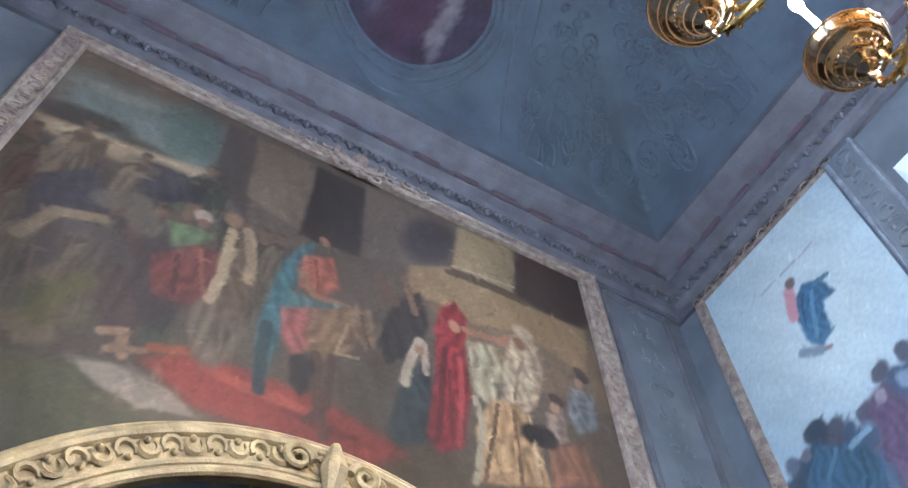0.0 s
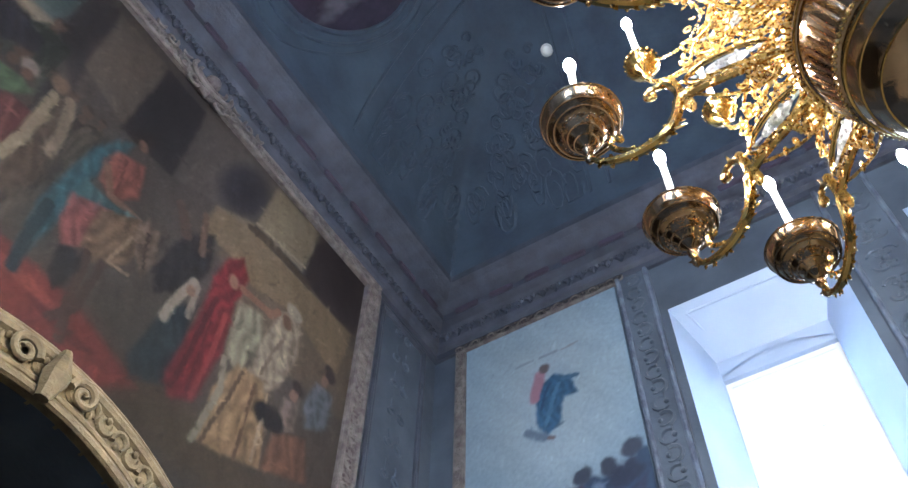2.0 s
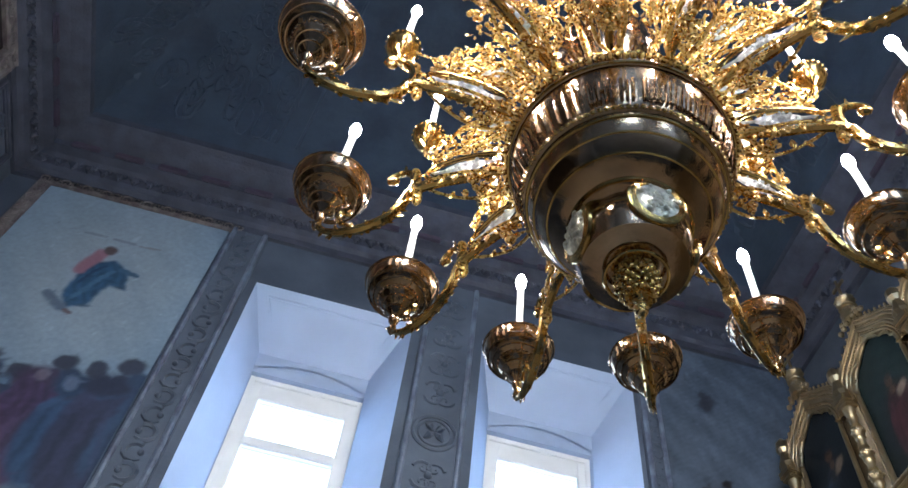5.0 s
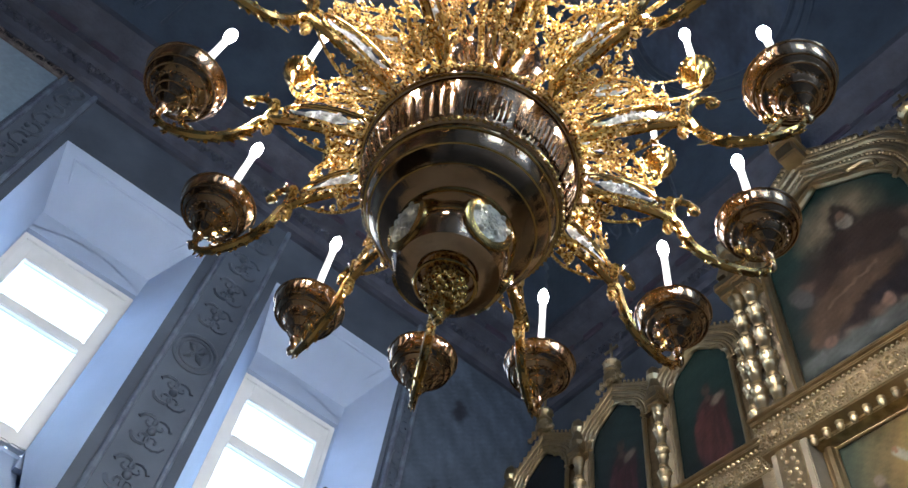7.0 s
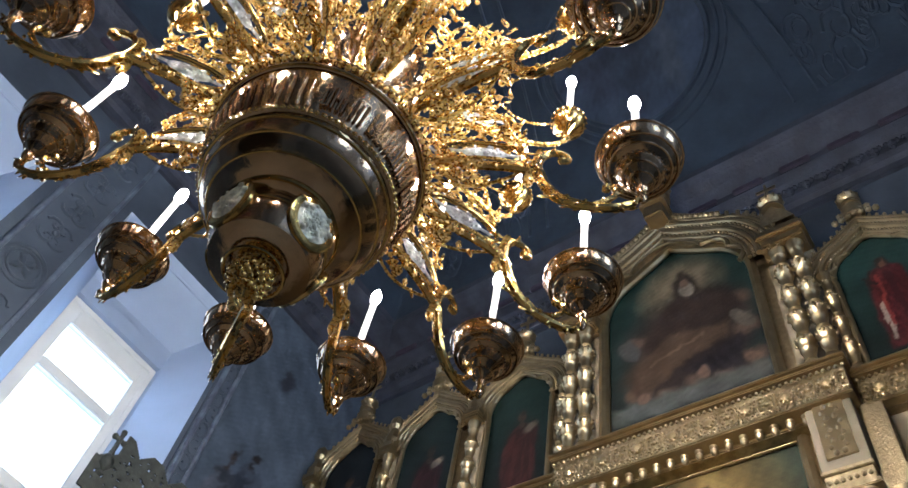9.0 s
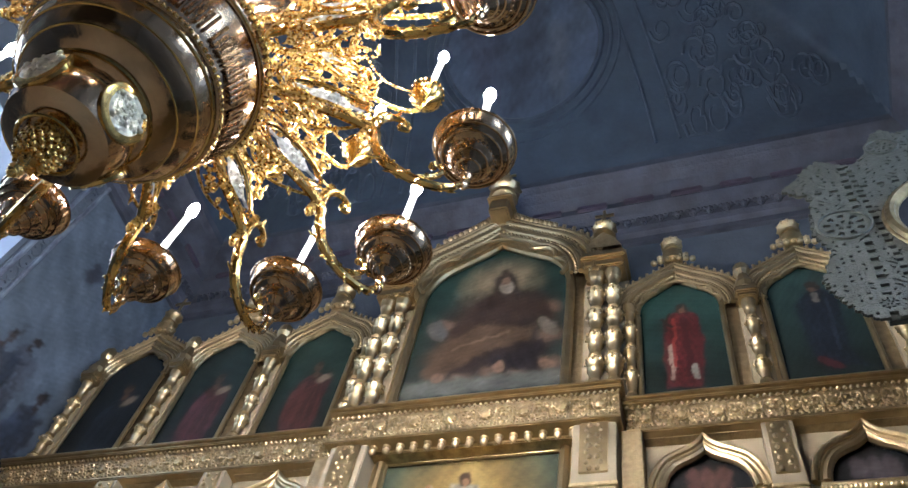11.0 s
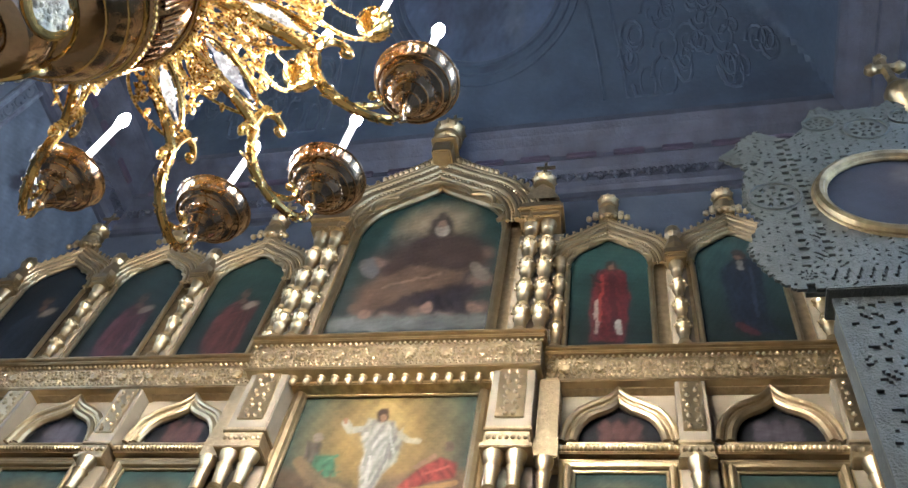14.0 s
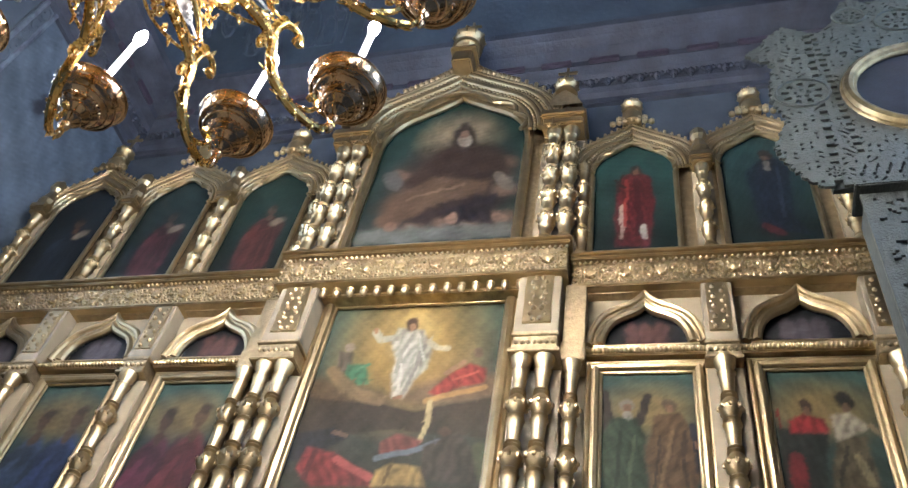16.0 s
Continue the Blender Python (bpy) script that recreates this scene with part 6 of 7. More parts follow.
def arc(r, x, n=60, a0=0.0, a1=math.pi):
    return [(x, ARCH_Y + r * math.cos(a), ARCH_Z + r * math.sin(a)) for a in np.linspace(a0, a1, n)]


b = Build()
for r, rr in ((1.335, 0.022), (1.375, 0.016), (1.515, 0.026), (1.545, 0.014)):
    b.tube(arc(r, W_X + 0.05), rr, 8)
part("roll", b, ARCH_CREAM, arch, "cream roll mouldings")
flat = Build()
lo, hi = arc(1.32, W_X + 0.045), arc(1.55, W_X + 0.045)
lo2, hi2 = arc(1.32, W_X - 0.02), arc(1.55, W_X - 0.02)
n = len(lo)
flat.add(lo + hi, [(k, n + k, n + k + 1, k + 1) for k in range(n - 1)])
flat.add(lo + lo2, [(k, k + 1, n + k + 1, n + k) for k in range(n - 1)])
flat.add(hi + hi2, [(k, n + k, n + k + 1, k + 1) for k in range(n - 1)])
part("face", flat, ARCH_CREAM, arch)
b = Build()
for k in range(52):
    a = math.pi * (k + 0.5) / 52
    q = Vector((W_X + 0.055, ARCH_Y + 1.445 * math.cos(a), ARCH_Z + 1.445 * math.sin(a)))
    rad, tan = Vector((0, math.cos(a), math.sin(a))), Vector((0, -math.sin(a), math.cos(a)))
    s = 1 if k % 2 else -1
    b.tube([q + tan * (0.036 * math.cos(t)) + rad * (s * 0.04 * math.sin(t)) for t in np.linspace(-0.6, 3.8, 8)], [0.014] * 6 + [0.01, 0.006], 5)
    w = q - rad * (s * 0.03)
    b.ball(w.x, w.y, w.z, 0.016, 6)
part("leaf_carving", b, ARCH_CREAM, arch, "running leaf carving", kind="stuff")
b = Build()
for a0 in (math.radians(96), math.radians(84)):
    c = Vector((W_X + 0.08, ARCH_Y + 1.44 * math.cos(a0), ARCH_Z + 1.44 * math.sin(a0)))
    b.tube([c + Vector((0, (0.07 * (1 - t * 0.75)) * math.cos(t * 9) * (1 if a0 > 1.57 else -1), 0.07 * (1 - t * 0.75) * math.sin(t * 9))) for t in np.linspace(0, 1, 18)], [0.02 - 0.01 * t for t in np.linspace(0, 1, 18)], 7)
b.tube([(W_X + 0.08, ARCH_Y, ARCH_Z + 1.30), (W_X + 0.1, ARCH_Y, ARCH_Z + 1.40), (W_X + 0.09, ARCH_Y, ARCH_Z + 1.54)], [0.03, 0.06, 0.02], 8)
part("keystone", b, ARCH_CREAM, arch, "scrolled keystone")

# painted panel beside the mural
def moulded_panel(parent, corner, u, v, out, w, h, rr=0.018, mat=None):
    """A raised rectangular moulding on a wall."""
    c, u, v, o = Vector(corner), Vector(u), Vector(v), Vector(out)
    b = Build()
    for d, r in ((0, rr), (0.03, rr * 0.55)):
        p0, p1, p2, p3 = c + u * d + v * d, c + u * (w - d) + v * d, c + u * (w - d) + v * (h - d), c + u * d + v * (h - d)
        for a, e in ((p0, p1), (p1, p2), (p2, p3), (p3, p0)):
            b.tube([a + o * 0.006, e + o * 0.006], r, 8)
    return part("moulding", b, mat or CORNICE, parent)


side_panel = thing("wall_panel", "blue-grey painted wall panel with faint scrollwork", "wall panel", (W_X, 3.3, 2.6))
moulded_panel(side_panel, (W_X, 2.98, 2.6), (0, 1, 0), (0, 0, 1), (1, 0, 0), 0.56, 3.9)
b = Build()
for k in range(14):
    z = 3.0 + k * 0.26
    for s in (-1, 1):
        b.tube([(W_X + 0.006, 3.26 + s * (0.02 + 0.085 * (1 - 0.6 * t) * abs(math.sin(t * 5))), z + 0.1 * t + 0.05 * math.cos(t * 6)) for t in np.linspace(0, 1, 12)], [0.012 - 0.007 * t for t in np.linspace(0, 1, 12)], 5)
part("scrollwork", b, WALL, side_panel, "painted grey scrollwork")

# ---------------------------------------------------------------- north wall
NY = N_Y
p = Picture(1.24, 3.3, (150, 172, 188), 0.0125, 9, 0.006)
p.fade((120, 142, 160), (156, 176, 190), 0.6, 2.6)
p.blob(0.62, 2.55, 0.5, 0.8, (178, 190, 196), 0, 1.0, 0.8)
for u, v, h, c1, c2 in ((0.1, 1.05, 0.7, (52, 60, 76), (70, 60, 66)), (0.28, 0.95, 0.95, (46, 66, 92), (60, 54, 62)), (0.42, 1.0, 0.8, (96, 72, 84), (52, 66, 96)), (0.62, 0.9, 0.85, (66, 80, 104), (120, 92, 96)), (0.8, 0.95, 0.95, (92, 66, 92), (62, 74, 100)), (0.98, 1.0, 0.9, (58, 80, 110), (80, 70, 80)), (1.14, 0.95, 1.05, (60, 56, 78), (60, 76, 100))):
    p.robed(u, v, h, c1, c2, (72, 70, 82), 1.15)
    p.blob(u - 0.05, v + h * 0.70, 0.12, 0.09, tuple(int(0.8 * q) for q in c1), 14, 0.5)
    p.blob(u + 0.07, v + h * 0.78, 0.055, 0.06, tuple(int(0.9 * q) for q in c2), -20, 0.5)
    p.blob(u + 0.01, v + h * 0.86, 0.06, 0.055, (64, 62, 74), 20, 0.5)
p.stroke([(0.403, 2.905), (0.560, 2.901)], 0.010, (150, 160, 168))
p.stroke([(0.605, 2.900), (0.740, 2.904)], 0.010, (150, 156, 164))
p.stroke([(0.772, 2.903), (0.893, 2.908)], 0.010, (156, 156, 158))
p.quad([(0.701, 2.698), (0.821, 2.587), (0.854, 2.449), (0.748, 2.455), (0.705, 2.237), (0.625, 2.179), (0.552, 2.279), (0.546, 2.506), (0.542, 2.609)], (52, 88, 118), 0.025, 0.06)
p.stroke([(0.719, 2.587), (0.613, 2.281)], 0.014, (84, 120, 146))
p.stroke([(0.661, 2.624), (0.587, 2.418)], 0.011, (36, 62, 92))
p.stroke([(0.598, 2.738), (0.544, 2.532)], 0.043, (176, 124, 134))
p.stroke([(0.639, 2.795), (0.640, 2.776)], 0.038, (98, 76, 70))
p.stroke([(0.761, 2.616), (0.861, 2.605)], 0.018, (70, 104, 130))
p.stroke([(0.467, 2.260), (0.597, 2.181)], 0.034, (112, 126, 142))
p.stroke([(0.632, 2.157), (0.654, 2.145)], 0.018, (120, 96, 92))
p.stroke([(0.310, 1.764), (0.312, 1.749)], 0.070, (38, 42, 54))
p.quad([(0.266, 1.683), (0.511, 1.549), (0.574, 1.362), (0.508, 1.188), (0.101, 1.488)], (44, 72, 94), 0.019, 0.06)
p.stroke([(0.361, 1.593), (0.220, 1.420)], 0.015, (74, 104, 126))
p.stroke([(0.501, 1.460), (0.427, 1.266)], 0.012, (28, 48, 68))
p.stroke([(0.086, 1.698), (0.086, 1.680)], 0.050, (80, 86, 102))
p.stroke([(0.192, 1.683), (0.195, 1.671)], 0.034, (92, 84, 96))
p.quad([(0.682, 1.638), (0.874, 1.551), (0.697, 1.227), (0.592, 1.339)], (80, 54, 82), 0.018, 0.06)
p.stroke([(0.742, 1.654), (0.735, 1.635)], 0.031, (124, 112, 122))
p.stroke([(0.905, 1.651), (0.904, 1.630)], 0.044, (112, 124, 146))
p.stroke([(0.459, 1.534), (0.594, 1.546)], 0.025, (112, 136, 156))
p.tone *= 0.25
p.dabs(700, 0.05, 8, 0.15)
p.dabs(500, 0.025, 9, 0.3)
p.dull(0.22, (78, 100, 118))
me = p.mesh("wall_painting", lambda u, v: (-2.34 + u, NY - 0.006, 3.2 + v), CANVAS)
tagged(new("wall_painting", me), "pale blue wall painting of a floating robed shape", "wall painting")
fr = thing("stucco_border", "narrow carved stucco border on the wall", "border", (-1.7, NY, 3.2))
for xa, xb, za, zb in ((-2.43, -1.01, 6.50, 6.575), (-2.43, -2.34, 3.2, 6.50)):
    b = Build().box(xa, xb, NY - 0.03, NY + 0.01, za, zb, 0.008)
    r = part("rail", b, STUCCO, fr, "", False)
    o = Build()
    if xb - xa > 0.5:
        relief_strip(o, (xa, NY - 0.032, (za + zb) / 2), (xb, NY - 0.032, (za + zb) / 2), (0, -1, 0), 0.03, 0.07)
    else:
        relief_strip(o, ((xa + xb) / 2, NY - 0.032, za), ((xa + xb) / 2, NY - 0.032, zb), (0, -1, 0), 0.034, 0.075)
    part("ornament", o, STUCCO, r, kind="stuff")

p = Picture(1.0, 3.3, (92, 104, 118), 0.02, 12, 0.014)
p.fade((60, 68, 80), (100, 112, 126), 0.6, 2.8)
p.robed(0.36, 1.45, 0.75, (40, 46, 58), (74, 80, 92), (44, 38, 40), 0.8)
p.robed(0.20, 1.35, 0.72, (84, 88, 98), (50, 56, 66), (60, 52, 52), 0.8)
p.blob(0.34, 2.8, 0.07, 0.09, (60, 64, 76), 0, 0.5)
p.robed(0.62, 1.2, 0.8, (52, 60, 76), (46, 50, 60), (48, 42, 44), 0.8)
p.dabs(600, 0.05, 10, 0.3)
me = p.mesh("wall_painting", lambda u, v: (1.98 + u, NY - 0.006, 3.2 + v), CANVAS)
tagged(new("wall_painting", me), "dim blue-grey wall painting with dark draped shapes", "wall painting")


def pilaster(xa, xb, label, roundels):
    """A flat pilaster with raised edges and an ornamented shaft."""
    t = thing("pilaster", label, "pilaster", ((xa + xb) / 2, NY, 2.6), "pilasters of the window wall")
    w = xb - xa
    part("shaft", Build().box(xa, xb, NY - 0.03, NY + 0.01, 2.6, 6.52, 0.006), WALL, t, "", False)
    e = Build()
    for x in (xa + 0.02, xb - 0.02):
        e.tube([(x, NY - 0.032, 2.6), (x, NY - 0.032, 6.52)], 0.017, 8)
    part("edge", e, GRISAILLE, t)
    o = Build()
    xc = (xa + xb) / 2
    if roundels:
        for zc in (5.10, 3.9):
            for r, rr in ((0.125, 0.014), (0.095, 0.008)):
                o.tube([(xc + r * math.cos(a), NY - 0.034, zc + r * math.sin(a)) for a in np.linspace(0, 2 * math.pi, 25)], rr, 6)
            for k in range(4):
                a = k * math.pi / 2 + 0.785
                o.tube([(xc, NY - 0.034, zc), (xc + 0.045 * math.cos(a), NY - 0.045, zc + 0.045 * math.sin(a)), (xc + 0.08 * math.cos(a), NY - 0.034, zc + 0.08 * math.sin(a))], [0.006, 0.022, 0.006], 6)
        for zc in (5.42, 5.68, 5.95, 6.25, 4.78, 4.5, 4.22):
            for s in (-1, 1):
                for q in (-1, 1):
                    o.tube([(xc + s * (0.03 + 0.06 * (1 - t * 0.8) * math.cos(t * 7)), NY - 0.034, zc + q * (0.05 + 0.05 * (1 - t * 0.8) * math.sin(t * 7))) for t in np.linspace(0, 1, 12)], [0.012 - 0.006 * t for t in np.linspace(0, 1, 12)], 5)
            o.ball(xc, NY - 0.036, zc, 0.025, 8)
    else:
        relief_strip(o, (xc, NY - 0.034, 2.6), (xc, NY - 0.034, 6.5), (0, -1, 0), w * 0.28, 0.13)
    part("ornament", o, WALL, t, "mauve-grey stucco ornament", kind="stuff")
    return t


pilaster(-1.08, -0.83, "mauve and grey pilaster with running stucco leaves", False)
pilaster(0.35, 0.70, "grey pilaster with stucco roundels and scrolls", True)
pilaster(1.83, 1.97, "narrow grey pilaster beside a window", False)


def window(name, xa, xb, y, out):
    """A splayed reveal with a panelled soffit, and a two-light casement."""
    w = thing(name, "white-painted casement window in a deep splayed reveal", "window", ((xa + xb) / 2, y, 4.2), kind="structure")
    Y = lambda d: y + out * d
    ia, ib = xa + 0.145, xb - 0.19
    r = Build()
    r.add([(xa, Y(0.0), 3.6), (xa, Y(0.0), 6.05), (ia, Y(0.30), 5.73), (ia, Y(0.30), 4.30)], [(0, 1, 2, 3)])
    r.add([(xb, Y(0.0), 3.6), (xb, Y(0.0), 6.05), (ib, Y(0.30), 5.73), (ib, Y(0.30), 4.30)], [(3, 2, 1, 0)])
    part("reveal", r, REVEAL, w, "pale plaster reveal", False)
    part("soffit", Build().add([(xa, Y(0), 6.05), (xb, Y(0), 6.05), (ib, Y(0.30), 5.73), (ia, Y(0.30), 5.73)], [(0, 1, 2, 3)]), REVEAL, w, "", False)
    k = 0.09
    b = Build()
    sl = lambda x, t: (x, Y(0.30 * t) , 6.05 - 0.28 * t - 0.008)
    q = [sl(xa + k + 0.01, 0.16), sl(xb - k - 0.01, 0.16), sl(ib - k + 0.02, 0.86), sl(ia + k - 0.02, 0.86)]
    for i in range(4):
        b.tube([q[i], q[(i + 1) % 4]], 0.010, 6)
    part("soffit_moulding", b, REVEAL, w)
    arcp = [(ia + (ib - ia) * t, Y(0.302), 5.60 + 0.09 * math.sin(math.pi * t)) for t in np.linspace(0, 1, 13)]
    lint = Build().add(arcp + [(p[0], p[1], 5.74) for p in arcp], [(i, i + 1, 14 + i, 13 + i) for i in range(12)])
    part("lintel", lint, REVEAL, w, "", False)
    part("sill", Build().add([(xa, Y(0), 3.6), (xb, Y(0), 3.6), (ib, Y(0.42), 4.32), (ia, Y(0.42), 4.32)], [(0, 1, 2, 3)]), REVEAL, w, "sloping plaster sill", False)
    part("jamb", Build().box(ia - 0.145, ia, min(Y(0.30), Y(0.6)), max(Y(0.30), Y(0.6)), 4.2, 5.8), REVEAL, w, "", False)
    part("jamb", Build().box(ib, ib + 0.19, min(Y(0.30), Y(0.6)), max(Y(0.30), Y(0.6)), 4.2, 5.8), REVEAL, w, "", False)
    part("head", Build().box(ia - 0.145, ib + 0.19, min(Y(0.32), Y(0.6)), max(Y(0.32), Y(0.6)), 5.58, 6.09), REVEAL, w, "", False)
    part("bottom", Build().box(ia - 0.145, ib + 0.19, min(Y(0.42), Y(0.6)), max(Y(0.42), Y(0.6)), 3.55, 4.34), REVEAL, w, "", False)
    pa, pb = ia + 0.095, ib - 0.085
    ya, yb = sorted((Y(0.37), Y(0.43)))
    fr = part("window_frame", Build().box(ia, pa, ya, yb, 4.34, 5.58, 0.008).box(pb, ib, ya, yb, 4.34, 5.58, 0.008).box(pa, pb, ya, yb, 5.41, 5.58, 0.008).box(pa, pb, ya, yb, 5.04, 5.115, 0.008).box(pa, pb, ya, yb, 4.34, 4.43, 0.008), FRAME_WHITE, w, "white-painted wooden frame", False)
    m = Build()
    zz = sorted((Y(0.355), Y(0.372)))
    m.box(ia, ia + 0.03, *zz, 4.34, 5.58, 0.004).box(ib - 0.03, ib, *zz, 4.34, 5.58, 0.004).box(ia + 0.03, ib - 0.03, *zz, 5.54, 5.58, 0.004)
    part("casing", m, FRAME_WHITE, fr, "", False)
    for za, zb in ((4.43, 5.04), (5.115, 5.41)):
        g = part("pane", Build().box(pa, pb, min(Y(0.398), Y(0.402)), max(Y(0.398), Y(0.402)), za, zb), glass, w, "clear window pane", False)
        g.visible_shadow = False
    return w


for i, (xa, xb) in enumerate(WINDOWS):
    window("window_%d" % (i + 1), xa, xb, N_Y, 1)
    window("window_%d" % (i + 3), xa, xb, S_Y, -1)
solid("backdrop", Build().add([(-4, N_Y + 1.6, 2), (5, N_Y + 1.6, 2), (5, N_Y + 1.6, 9), (-4, N_Y + 1.6, 9)], [(3, 2, 1, 0)]), SKYGLOW, "bright hazy daylight sky", "backdrop")
solid("backdrop_south", Build().add([(-4, S_Y - 1.6, 2), (5, S_Y - 1.6, 2), (5, S_Y - 1.6, 9), (-4, S_Y - 1.6, 9)], [(0, 1, 2, 3)]), SKYGLOW, "bright hazy daylight sky", "backdrop")

# ---------------------------------------------------------------- paintings and bands on the vault
def on_vault(x, y):
    return Vector((x, y, vault_z(min(x - W_X, E_X - x, y - S_Y, N_Y - y) - CORN_OUT)))


def vault_point(side, s, d):
    """A point of the vault: s along the wall, d in from the cornice edge."""
    d += CORN_OUT
    return on_vault(*{"w": (W_X + d, s), "e": (E_X - d, s), "n": (s, N_Y - d), "s": (s, S_Y + d)}[side])


def vault_medallion(side, centre, rs, rd, d0, tones):
    t = thing("vault_medallion", "dark oval painting in a moulded ring on the vault", "ceiling painting", vault_point(side, centre, d0))
    b = Build()
    for f, rr in ((1.0, 0.022), (1.12, 0.014), (1.22, 0.01)):
        pts = [vault_point(side, centre + rs * f * math.cos(a), max(d0 + rd * f * math.sin(a), 0.01)) - Vector((0, 0, 0.012)) for a in np.linspace(0, 2 * math.pi, 49)]
        b.tube(pts, rr, 6)
    part("ring", b, VAULT_ORNAMENT, t, "moulded ring")
    p = Picture(2 * rs, 2 * rd, (52, 46, 62) if side == "w" else (82, 94, 112), 0.03, 31, 0.02)
    p.blob(rs, rd * 0.9, rs * 0.45, rd * 0.8, tones, 0, 0.5)
    p.blob(rs * 0.5, rd, rs * 0.2, rd * 0.5, (78, 84, 100), 10, 0.6)
    p.blob(rs * 1.45, rd * 0.7, rs * 0.12, rd * 0.5, (104, 100, 108) if side == "w" else (92, 100, 112), -8, 0.6)
    sgn = 1 if side in "wn" else -1
    me = p.mesh("painting", lambda u, v: vault_point(side, centre + sgn * (u - rs), max(d0 - rd + v, 0.01)) - Vector((0, 0, 0.008)), CANVAS, lambda u, v: ((u - rs) / rs) ** 2 + ((v - rd) / rd) ** 2 < 1)
    part("painting", moved(me, root_of(t)), None, t)


vault_medallion("w", 1.0, 0.62, 0.42, 0.52, (60, 44, 60))
vault_medallion("e", 0.9, 0.62, 0.42, 0.62, (70, 78, 92))
bands = thing("vault_band", "faint grey painted bands and scrollwork on the vault", "painted band", (W_X + 0.4, 1.0, 7.1), kind="structure")
for side, c in (("w", 1.0), ("e", 0.96), ("n", 0.1)):
    for s in (-1, 1):
        b = Build()
        for o in (0.0, 0.16):
            b.tube([vault_point(side, c + s * (0.95 + o - 0.35 * t), 0.02 + 1.6 * t) - Vector((0, 0, 0.004)) for t in np.linspace(0, 1, 16)], 0.014, 5)
        part("line", b, VAULT_ORNAMENT, bands)
        b = Build()
        rng = random.Random(5)
        for k in range(110):
            q0, d0, r0, w0 = c + s * (1.1 + rng.uniform(0, 1.1)), rng.uniform(0.05, 0.9), rng.uniform(0.04, 0.10), rng.choice((-1, 1))
            if abs(q0 - c) + d0 > 2.25:
                continue
            b.tube([vault_point(side, q0 + r0 * (1 - 0.7 * t) * math.cos(w0 * t * 8), max(d0 + r0 * (1 - 0.7 * t) * math.sin(w0 * t * 8), 0.02)) - Vector((0, 0, 0.004)) for t in np.linspace(0, 1, 14)], [0.016 - 0.009 * t for t in np.linspace(0, 1, 14)], 5)
        part("scrollwork", b, VAULT_ORNAMENT, bands, kind="stuff")
# small round detector on the vault
at = Vector((-0.90, 2.55, 0))
at.z = on_vault(at.x, at.y).z
det = thing("ceiling_lamp", "small white globe fixed to the vault", "lamp", at)
part("globe", Build().ball(at.x, at.y, at.z - 0.045, 0.05, 14), FRAME_WHITE, det)
part("base", Build().lathe([(0.05, -0.02), (0.045, 0.0), (0.02, 0.04)], 14, Matrix.Translation(at)), FRAME_WHITE, det)

# ---------------------------------------------------------------- standing icon cases with pierced metal crests
def fret(name, w, h, keep_outline, place, cell, seed, parent, mat, label, thick=0.012, holes=None):
    """A pierced plate: a mirrored lattice of curls, circles and leaves with real holes."""
    nx, ny = int(w / cell), int(h / cell)
    solid_at = np.zeros((ny, nx), bool)
    for j in range(ny):
        for i in range(nx):
            u, v = (i + 0.5) * cell, (j + 0.5) * cell
            if not keep_outline(u, v):
                continue
            m = abs(u - w / 2)
            g = math.sin(m * 88 + 2.2 * math.sin(v * 41)) * math.sin(v * 84 + 2.0 * math.sin(m * 37))
            ring = math.sin(math.hypot((m % 0.2) - 0.1, (v % 0.2) - 0.1) * 105)
            edge = not (keep_outline(u - 0.03, v) and keep_outline(u + 0.03, v) and keep_outline(u, v - 0.03) and keep_outline(u, v + 0.03))
            solid_at[j, i] = (edge and holes is None) or not (holes(m, v) if holes else g + 0.35 * ring > 0.72)
    b = Build()
    idx = {}
    vid = lambda i, j: idx.setdefault((i, j), len(idx))
    faces = []
    for j in range(ny):
        for i in range(nx):
            if solid_at[j, i]:
                faces.append((vid(i, j), vid(i + 1, j), vid(i + 1, j + 1), vid(i, j + 1)))
    verts = [None] * len(idx)
    for (i, j), k in idx.items():
        verts[k] = place(i * cell, j * cell)
    b.add(verts, faces)
    ob = part(name, b, mat, parent, label, False)
    md = ob.modifiers.new("thickness", "SOLIDIFY")
    md.thickness, md.offset = thick, 0
    return ob


def cross_finial(parent, x, y, z, s, mat, facing):
    b = Build().lathe([(0.02 * s, 0), (0.03 * s, 0.02 * s), (0.015 * s, 0.05 * s), (0.03 * s, 0.075 * s), (0.055 * s, 0.11 * s), (0.06 * s, 0.15 * s), (0.045 * s, 0.19 * s), (0.02 * s, 0.215 * s), (0.026 * s, 0.24 * s), (0.012 * s, 0.27 * s)], 16, Matrix.Translation((x, y, z)))
    f = part("finial", b, mat, parent, "ball finial")
    a, c = Vector((0, 1, 0)) if facing == "w" else Vector((1, 0, 0)), Vector((0, 0, 1))
    o = Vector((x, y, z + 0.26 * s))
    b = Build().tube([o, o + c * 0.2 * s], 0.02 * s, 6).tube([o + c * 0.12 * s - a * 0.05 * s, o + c * 0.12 * s + a * 0.05 * s], 0.02 * s, 6)
    for q in (c * 0.2, c * 0.12 - a * 0.05, c * 0.12 + a * 0.05):
        p = o + q * s
        b.ball(p.x, p.y, p.z, 0.028 * s, 6)
    part("cross", b, mat, f, "small trefoil cross")


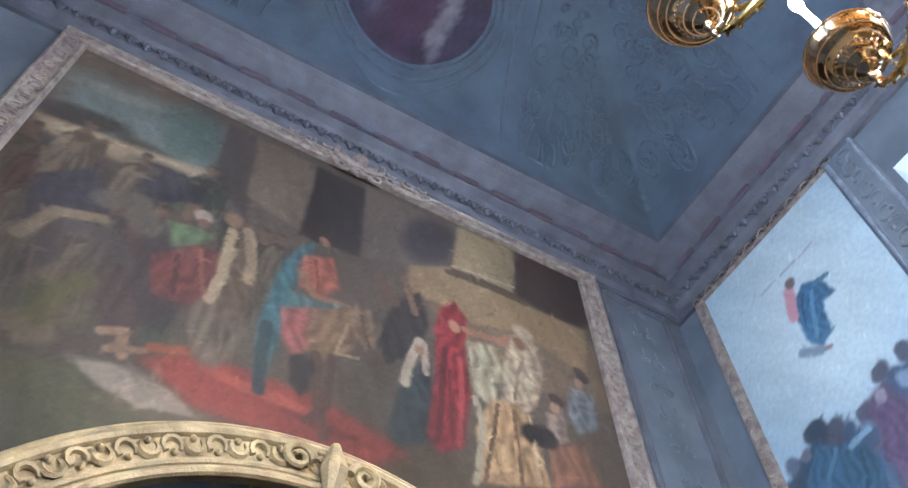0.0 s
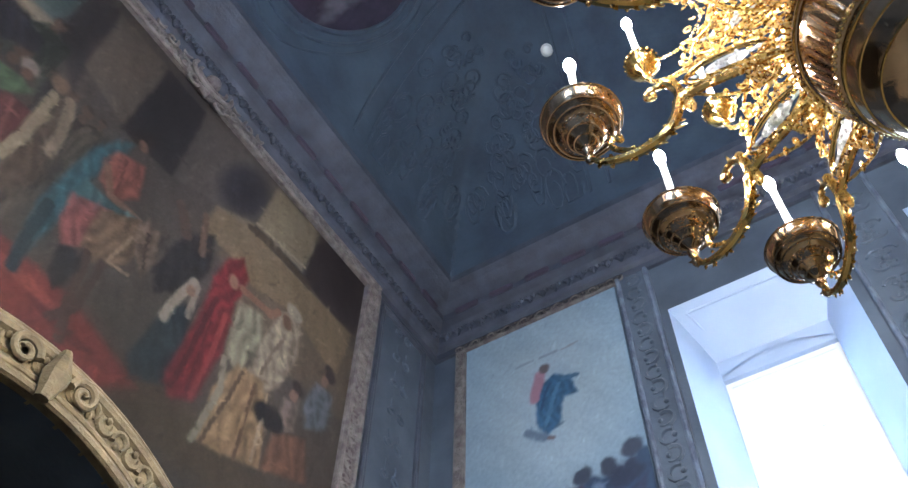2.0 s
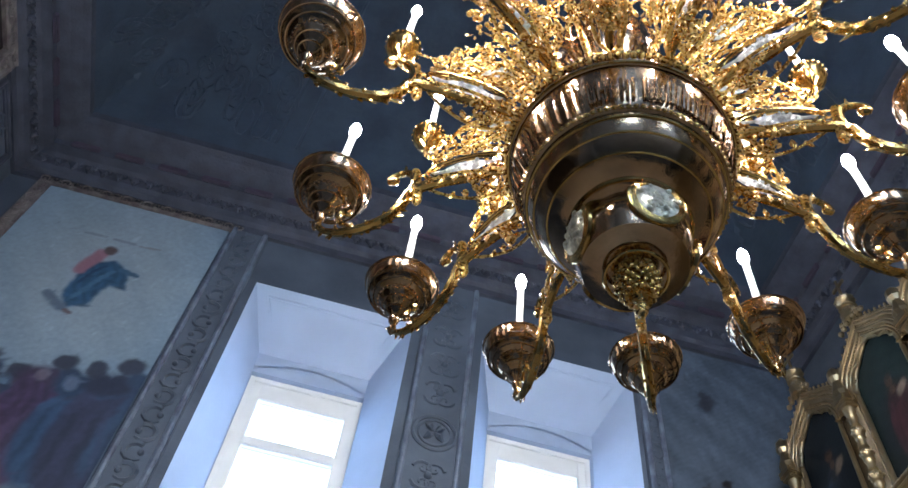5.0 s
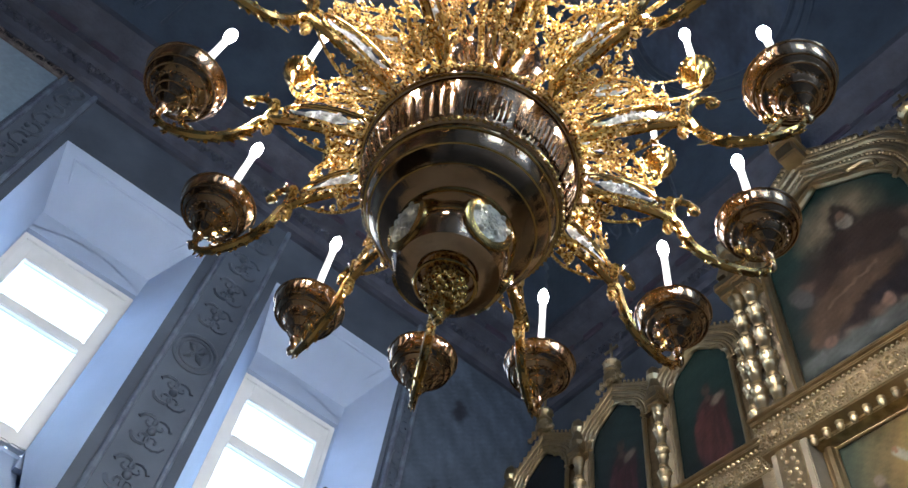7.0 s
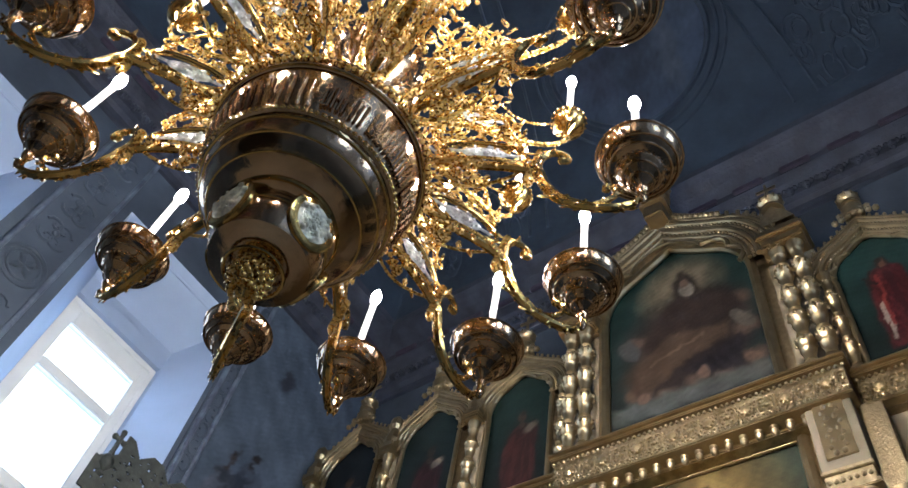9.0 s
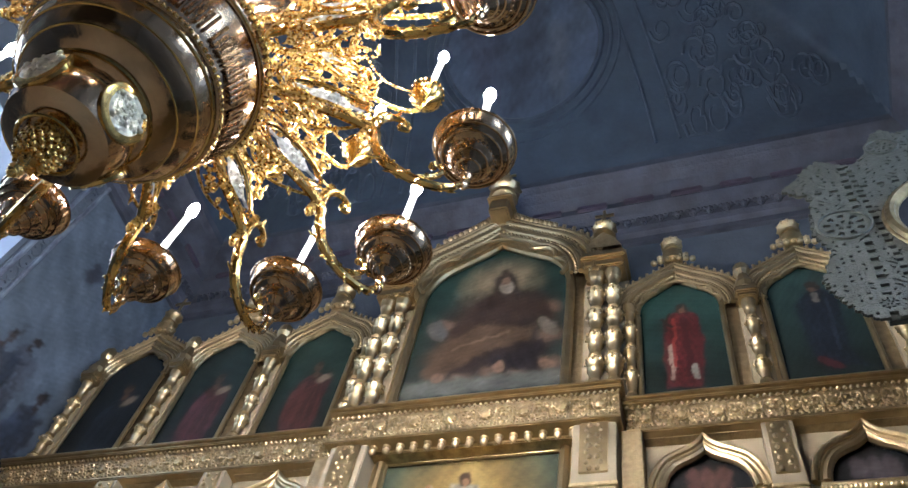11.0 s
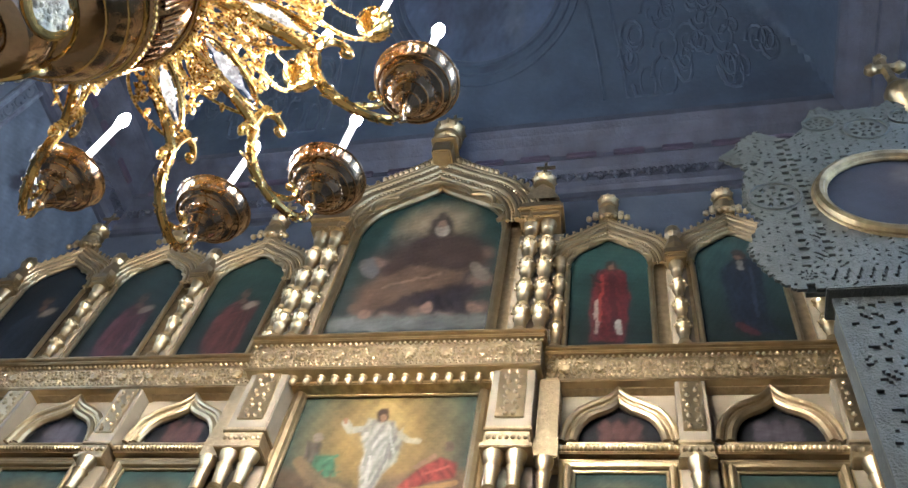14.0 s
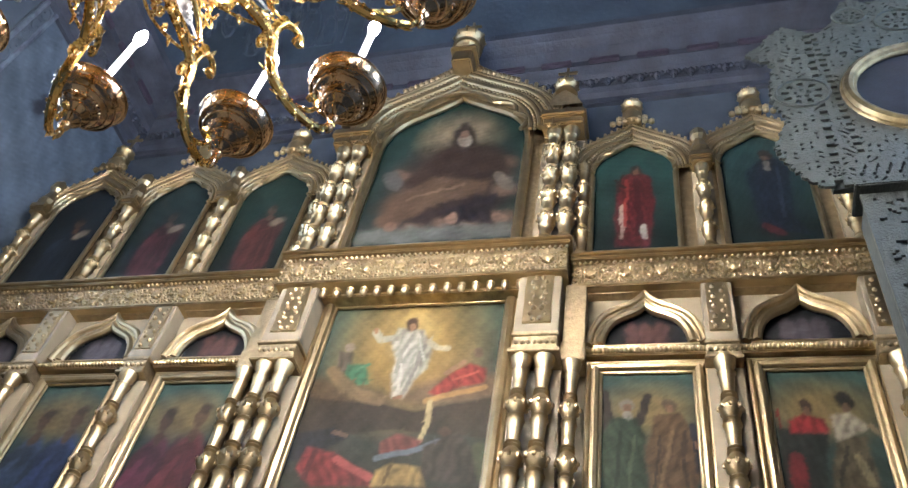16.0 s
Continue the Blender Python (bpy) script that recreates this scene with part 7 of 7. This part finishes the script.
case = thing("icon_case", "pewter-grey pierced metal icon case with oval icon", "icon case", (2.0, -1.16, 0))
KY, KW = -1.12, 1.16


EDGE_V, EDGE_M = (0.0, 0.05, 0.12, 0.24, 0.30, 0.42, 0.55, 0.66, 0.80, 0.90, 0.925, 0.97, 1.10, 1.101), (0.44, 0.49, 0.53, 0.565, 0.545, 0.50, 0.54, 0.53, 0.50, 0.585, 0.60, 0.54, 0.44, 0.0)
TOP_M, TOP_V = (0.0, 0.10, 0.14, 0.18, 0.24, 0.30, 0.36, 0.43, 0.46, 0.60), (1.23, 1.24, 1.29, 1.26, 1.10, 1.02, 1.05, 1.11, 1.08, 0.92)


def outline(u, v):
    """Half silhouette of the crest: scalloped sides, horned shoulders and a raised middle."""
    m = abs(u - KW / 2)
    lace = 0.009 * abs(math.sin((m + v) * 70)) + 0.004 * math.sin(v * 210)
    if v < 0 or v > float(np.interp(m, TOP_M, TOP_V)) + lace:
        return False
    side = float(np.interp(min(v, 1.0), EDGE_V, EDGE_M))
    return m < side + lace


def crest_holes(m, v):
    """Slots, rosettes and zigzag borders cut through the crest."""
    for cm, cv, r in ((0.43, 0.58, 0.085), (0.0, 1.05, 0.07), (0.40, 0.075, 0.035), (0.0, 0.10, 0.06), (0.17, 1.13, 0.055)):
        d = math.hypot(m - cm, v - cv)
        if d < r:
            a = math.atan2(v - cv, m - cm)
            return (0.55 < d / r < 0.85 and math.sin(a * 9) > 0.1) or (0.2 < d / r < 0.36 and math.sin(a * 5) > 0)
        if d < r * 1.25:
            return False
    if 0.04 < v < 0.11 and m < 0.33:
        return abs(((m * 26) % 1) - 0.5) * 1.6 + 0.1 > (v - 0.04) / 0.07 > abs(((m * 26) % 1) - 0.5) * 1.6 - 0.22 and math.sin(m * 163) > -0.5
    if abs(m - 0.40 + 0.05 * v) < 0.013:
        return math.sin(v * 120) > 0.1
    if abs(m - 0.30 - 0.03 * v) < 0.012 and v > 0.15:
        return math.sin(v * 150) > 0.3
    if 0.83 < v < 0.845:
        return math.sin(m * 110) > 0.0
    g = math.sin(m * 118 + 2.4 * math.sin(v * 53)) * math.sin(v * 112 + 2.0 * math.sin(m * 47))
    return g > 0.78


fret("crest", KW + 0.2, 1.34, lambda u, v: outline(u - 0.1, v) and ((u - 0.1 - KW / 2) / 0.27) ** 2 + ((v - 0.54) / 0.26) ** 2 > 1, lambda u, v: (2.0, KY - KW / 2 - 0.1 + u, 4.03 + v), 0.0055, 1, case, PEWTER, "pierced pewter crest", 0.012, crest_holes)
for s in (-1, 1):
    for cm, cv, r in ((0.43, 0.58, 0.095), (0.17, 1.13, 0.062)):
        part("rosette", Build().tube([(1.99, KY + s * cm + r * math.cos(a), 4.03 + cv + r * math.sin(a)) for a in np.linspace(0, 2 * math.pi, 33)], 0.006, 6), PEWTER, case, "raised ring")
part("rosette", Build().tube([(1.99, KY + 0.085 * math.cos(a), 5.08 + 0.085 * math.sin(a)) for a in np.linspace(0, 2 * math.pi, 33)], 0.006, 6), PEWTER, case, "raised ring")
ring = Build()
for f, rr, dx in ((1.0, 0.020, -0.02), (0.93, 0.010, -0.012), (1.07, 0.009, -0.006)):
    ring.tube([(2.0 + dx, KY + 0.275 * f * math.cos(a), 4.57 + 0.265 * f * math.sin(a)) for a in np.linspace(0, 2 * math.pi, 49)], rr, 8)
oval = part("oval_frame", ring, BRASS_DARK, case, "rounded silver-gilt oval frame")
p = Picture(0.56, 0.54, (36, 40, 50), 0.012, 70, 0.01)
p.blob(0.28, 0.26, 0.16, 0.2, (54, 50, 56), 0, 0.7)
p.blob(0.34, 0.4, 0.06, 0.07, (78, 70, 70), 0, 0.7)
p.blob(0.14, 0.24, 0.1, 0.16, (48, 50, 60), 10, 0.8)
me = p.mesh("painting", lambda u, v: (1.998, KY + 0.28 - u, 4.30 + v), VARNISH, lambda u, v: ((u - 0.28) / 0.28) ** 2 + ((v - 0.27) / 0.27) ** 2 < 1)
part("painting", moved(me, root_of(case)), None, oval, "dark oval icon under glass")
for k in range(2):
    ya = KY - 0.41 + 0.38 * k
    fret("panel", 0.375, 1.08, lambda u, v: 0 < u < 0.375 and 0 < v < 1.08, lambda u, v: (2.03, ya + u, 2.94 + v), 0.011, 2, case, PEWTER, "pierced pewter panel")
part("shelf", Build().box(1.985, 2.12, KY - 0.45, KY + 0.36, 4.012, 4.03, 0.004), PEWTER, case, "", False)
part("body", Build().box(2.05, 2.16, KY - 0.40, KY + 0.335, 0, 4.0, 0.01), LINING, case, "grey wooden case", False)
part("back", Build().box(2.012, 2.03, KY - 0.42, KY + 0.42, 4.03, 4.98), LINING, case, "", False)
cross_finial(case, 2.0, -1.335, 5.20, 1.2, BRASS_DARK, "w")

case2 = thing("icon_case", "dark pierced metal icon case standing before a window", "icon case", (1.62, 3.36, 0))


def outline2(u, v):
    m = abs(u - 0.4)
    return 0 < v < 0.18 + (0.14 if m < 0.3 else 0) + 0.07 * abs(math.sin(m * 16)) and m < 0.4


fret("crest", 0.8, 0.5, outline2, lambda u, v: (1.32 + u, 3.36, 4.12 + v), 0.011, 3, case2, PEWTER, "pierced metal crest")
part("body", Build().box(1.34, 2.1, 3.38, 3.62, 0, 4.12, 0.01), DARK, case2, "dark wooden case", False)
cross_finial(case2, 1.385, 3.36, 4.22, 0.6, PEWTER, "n")
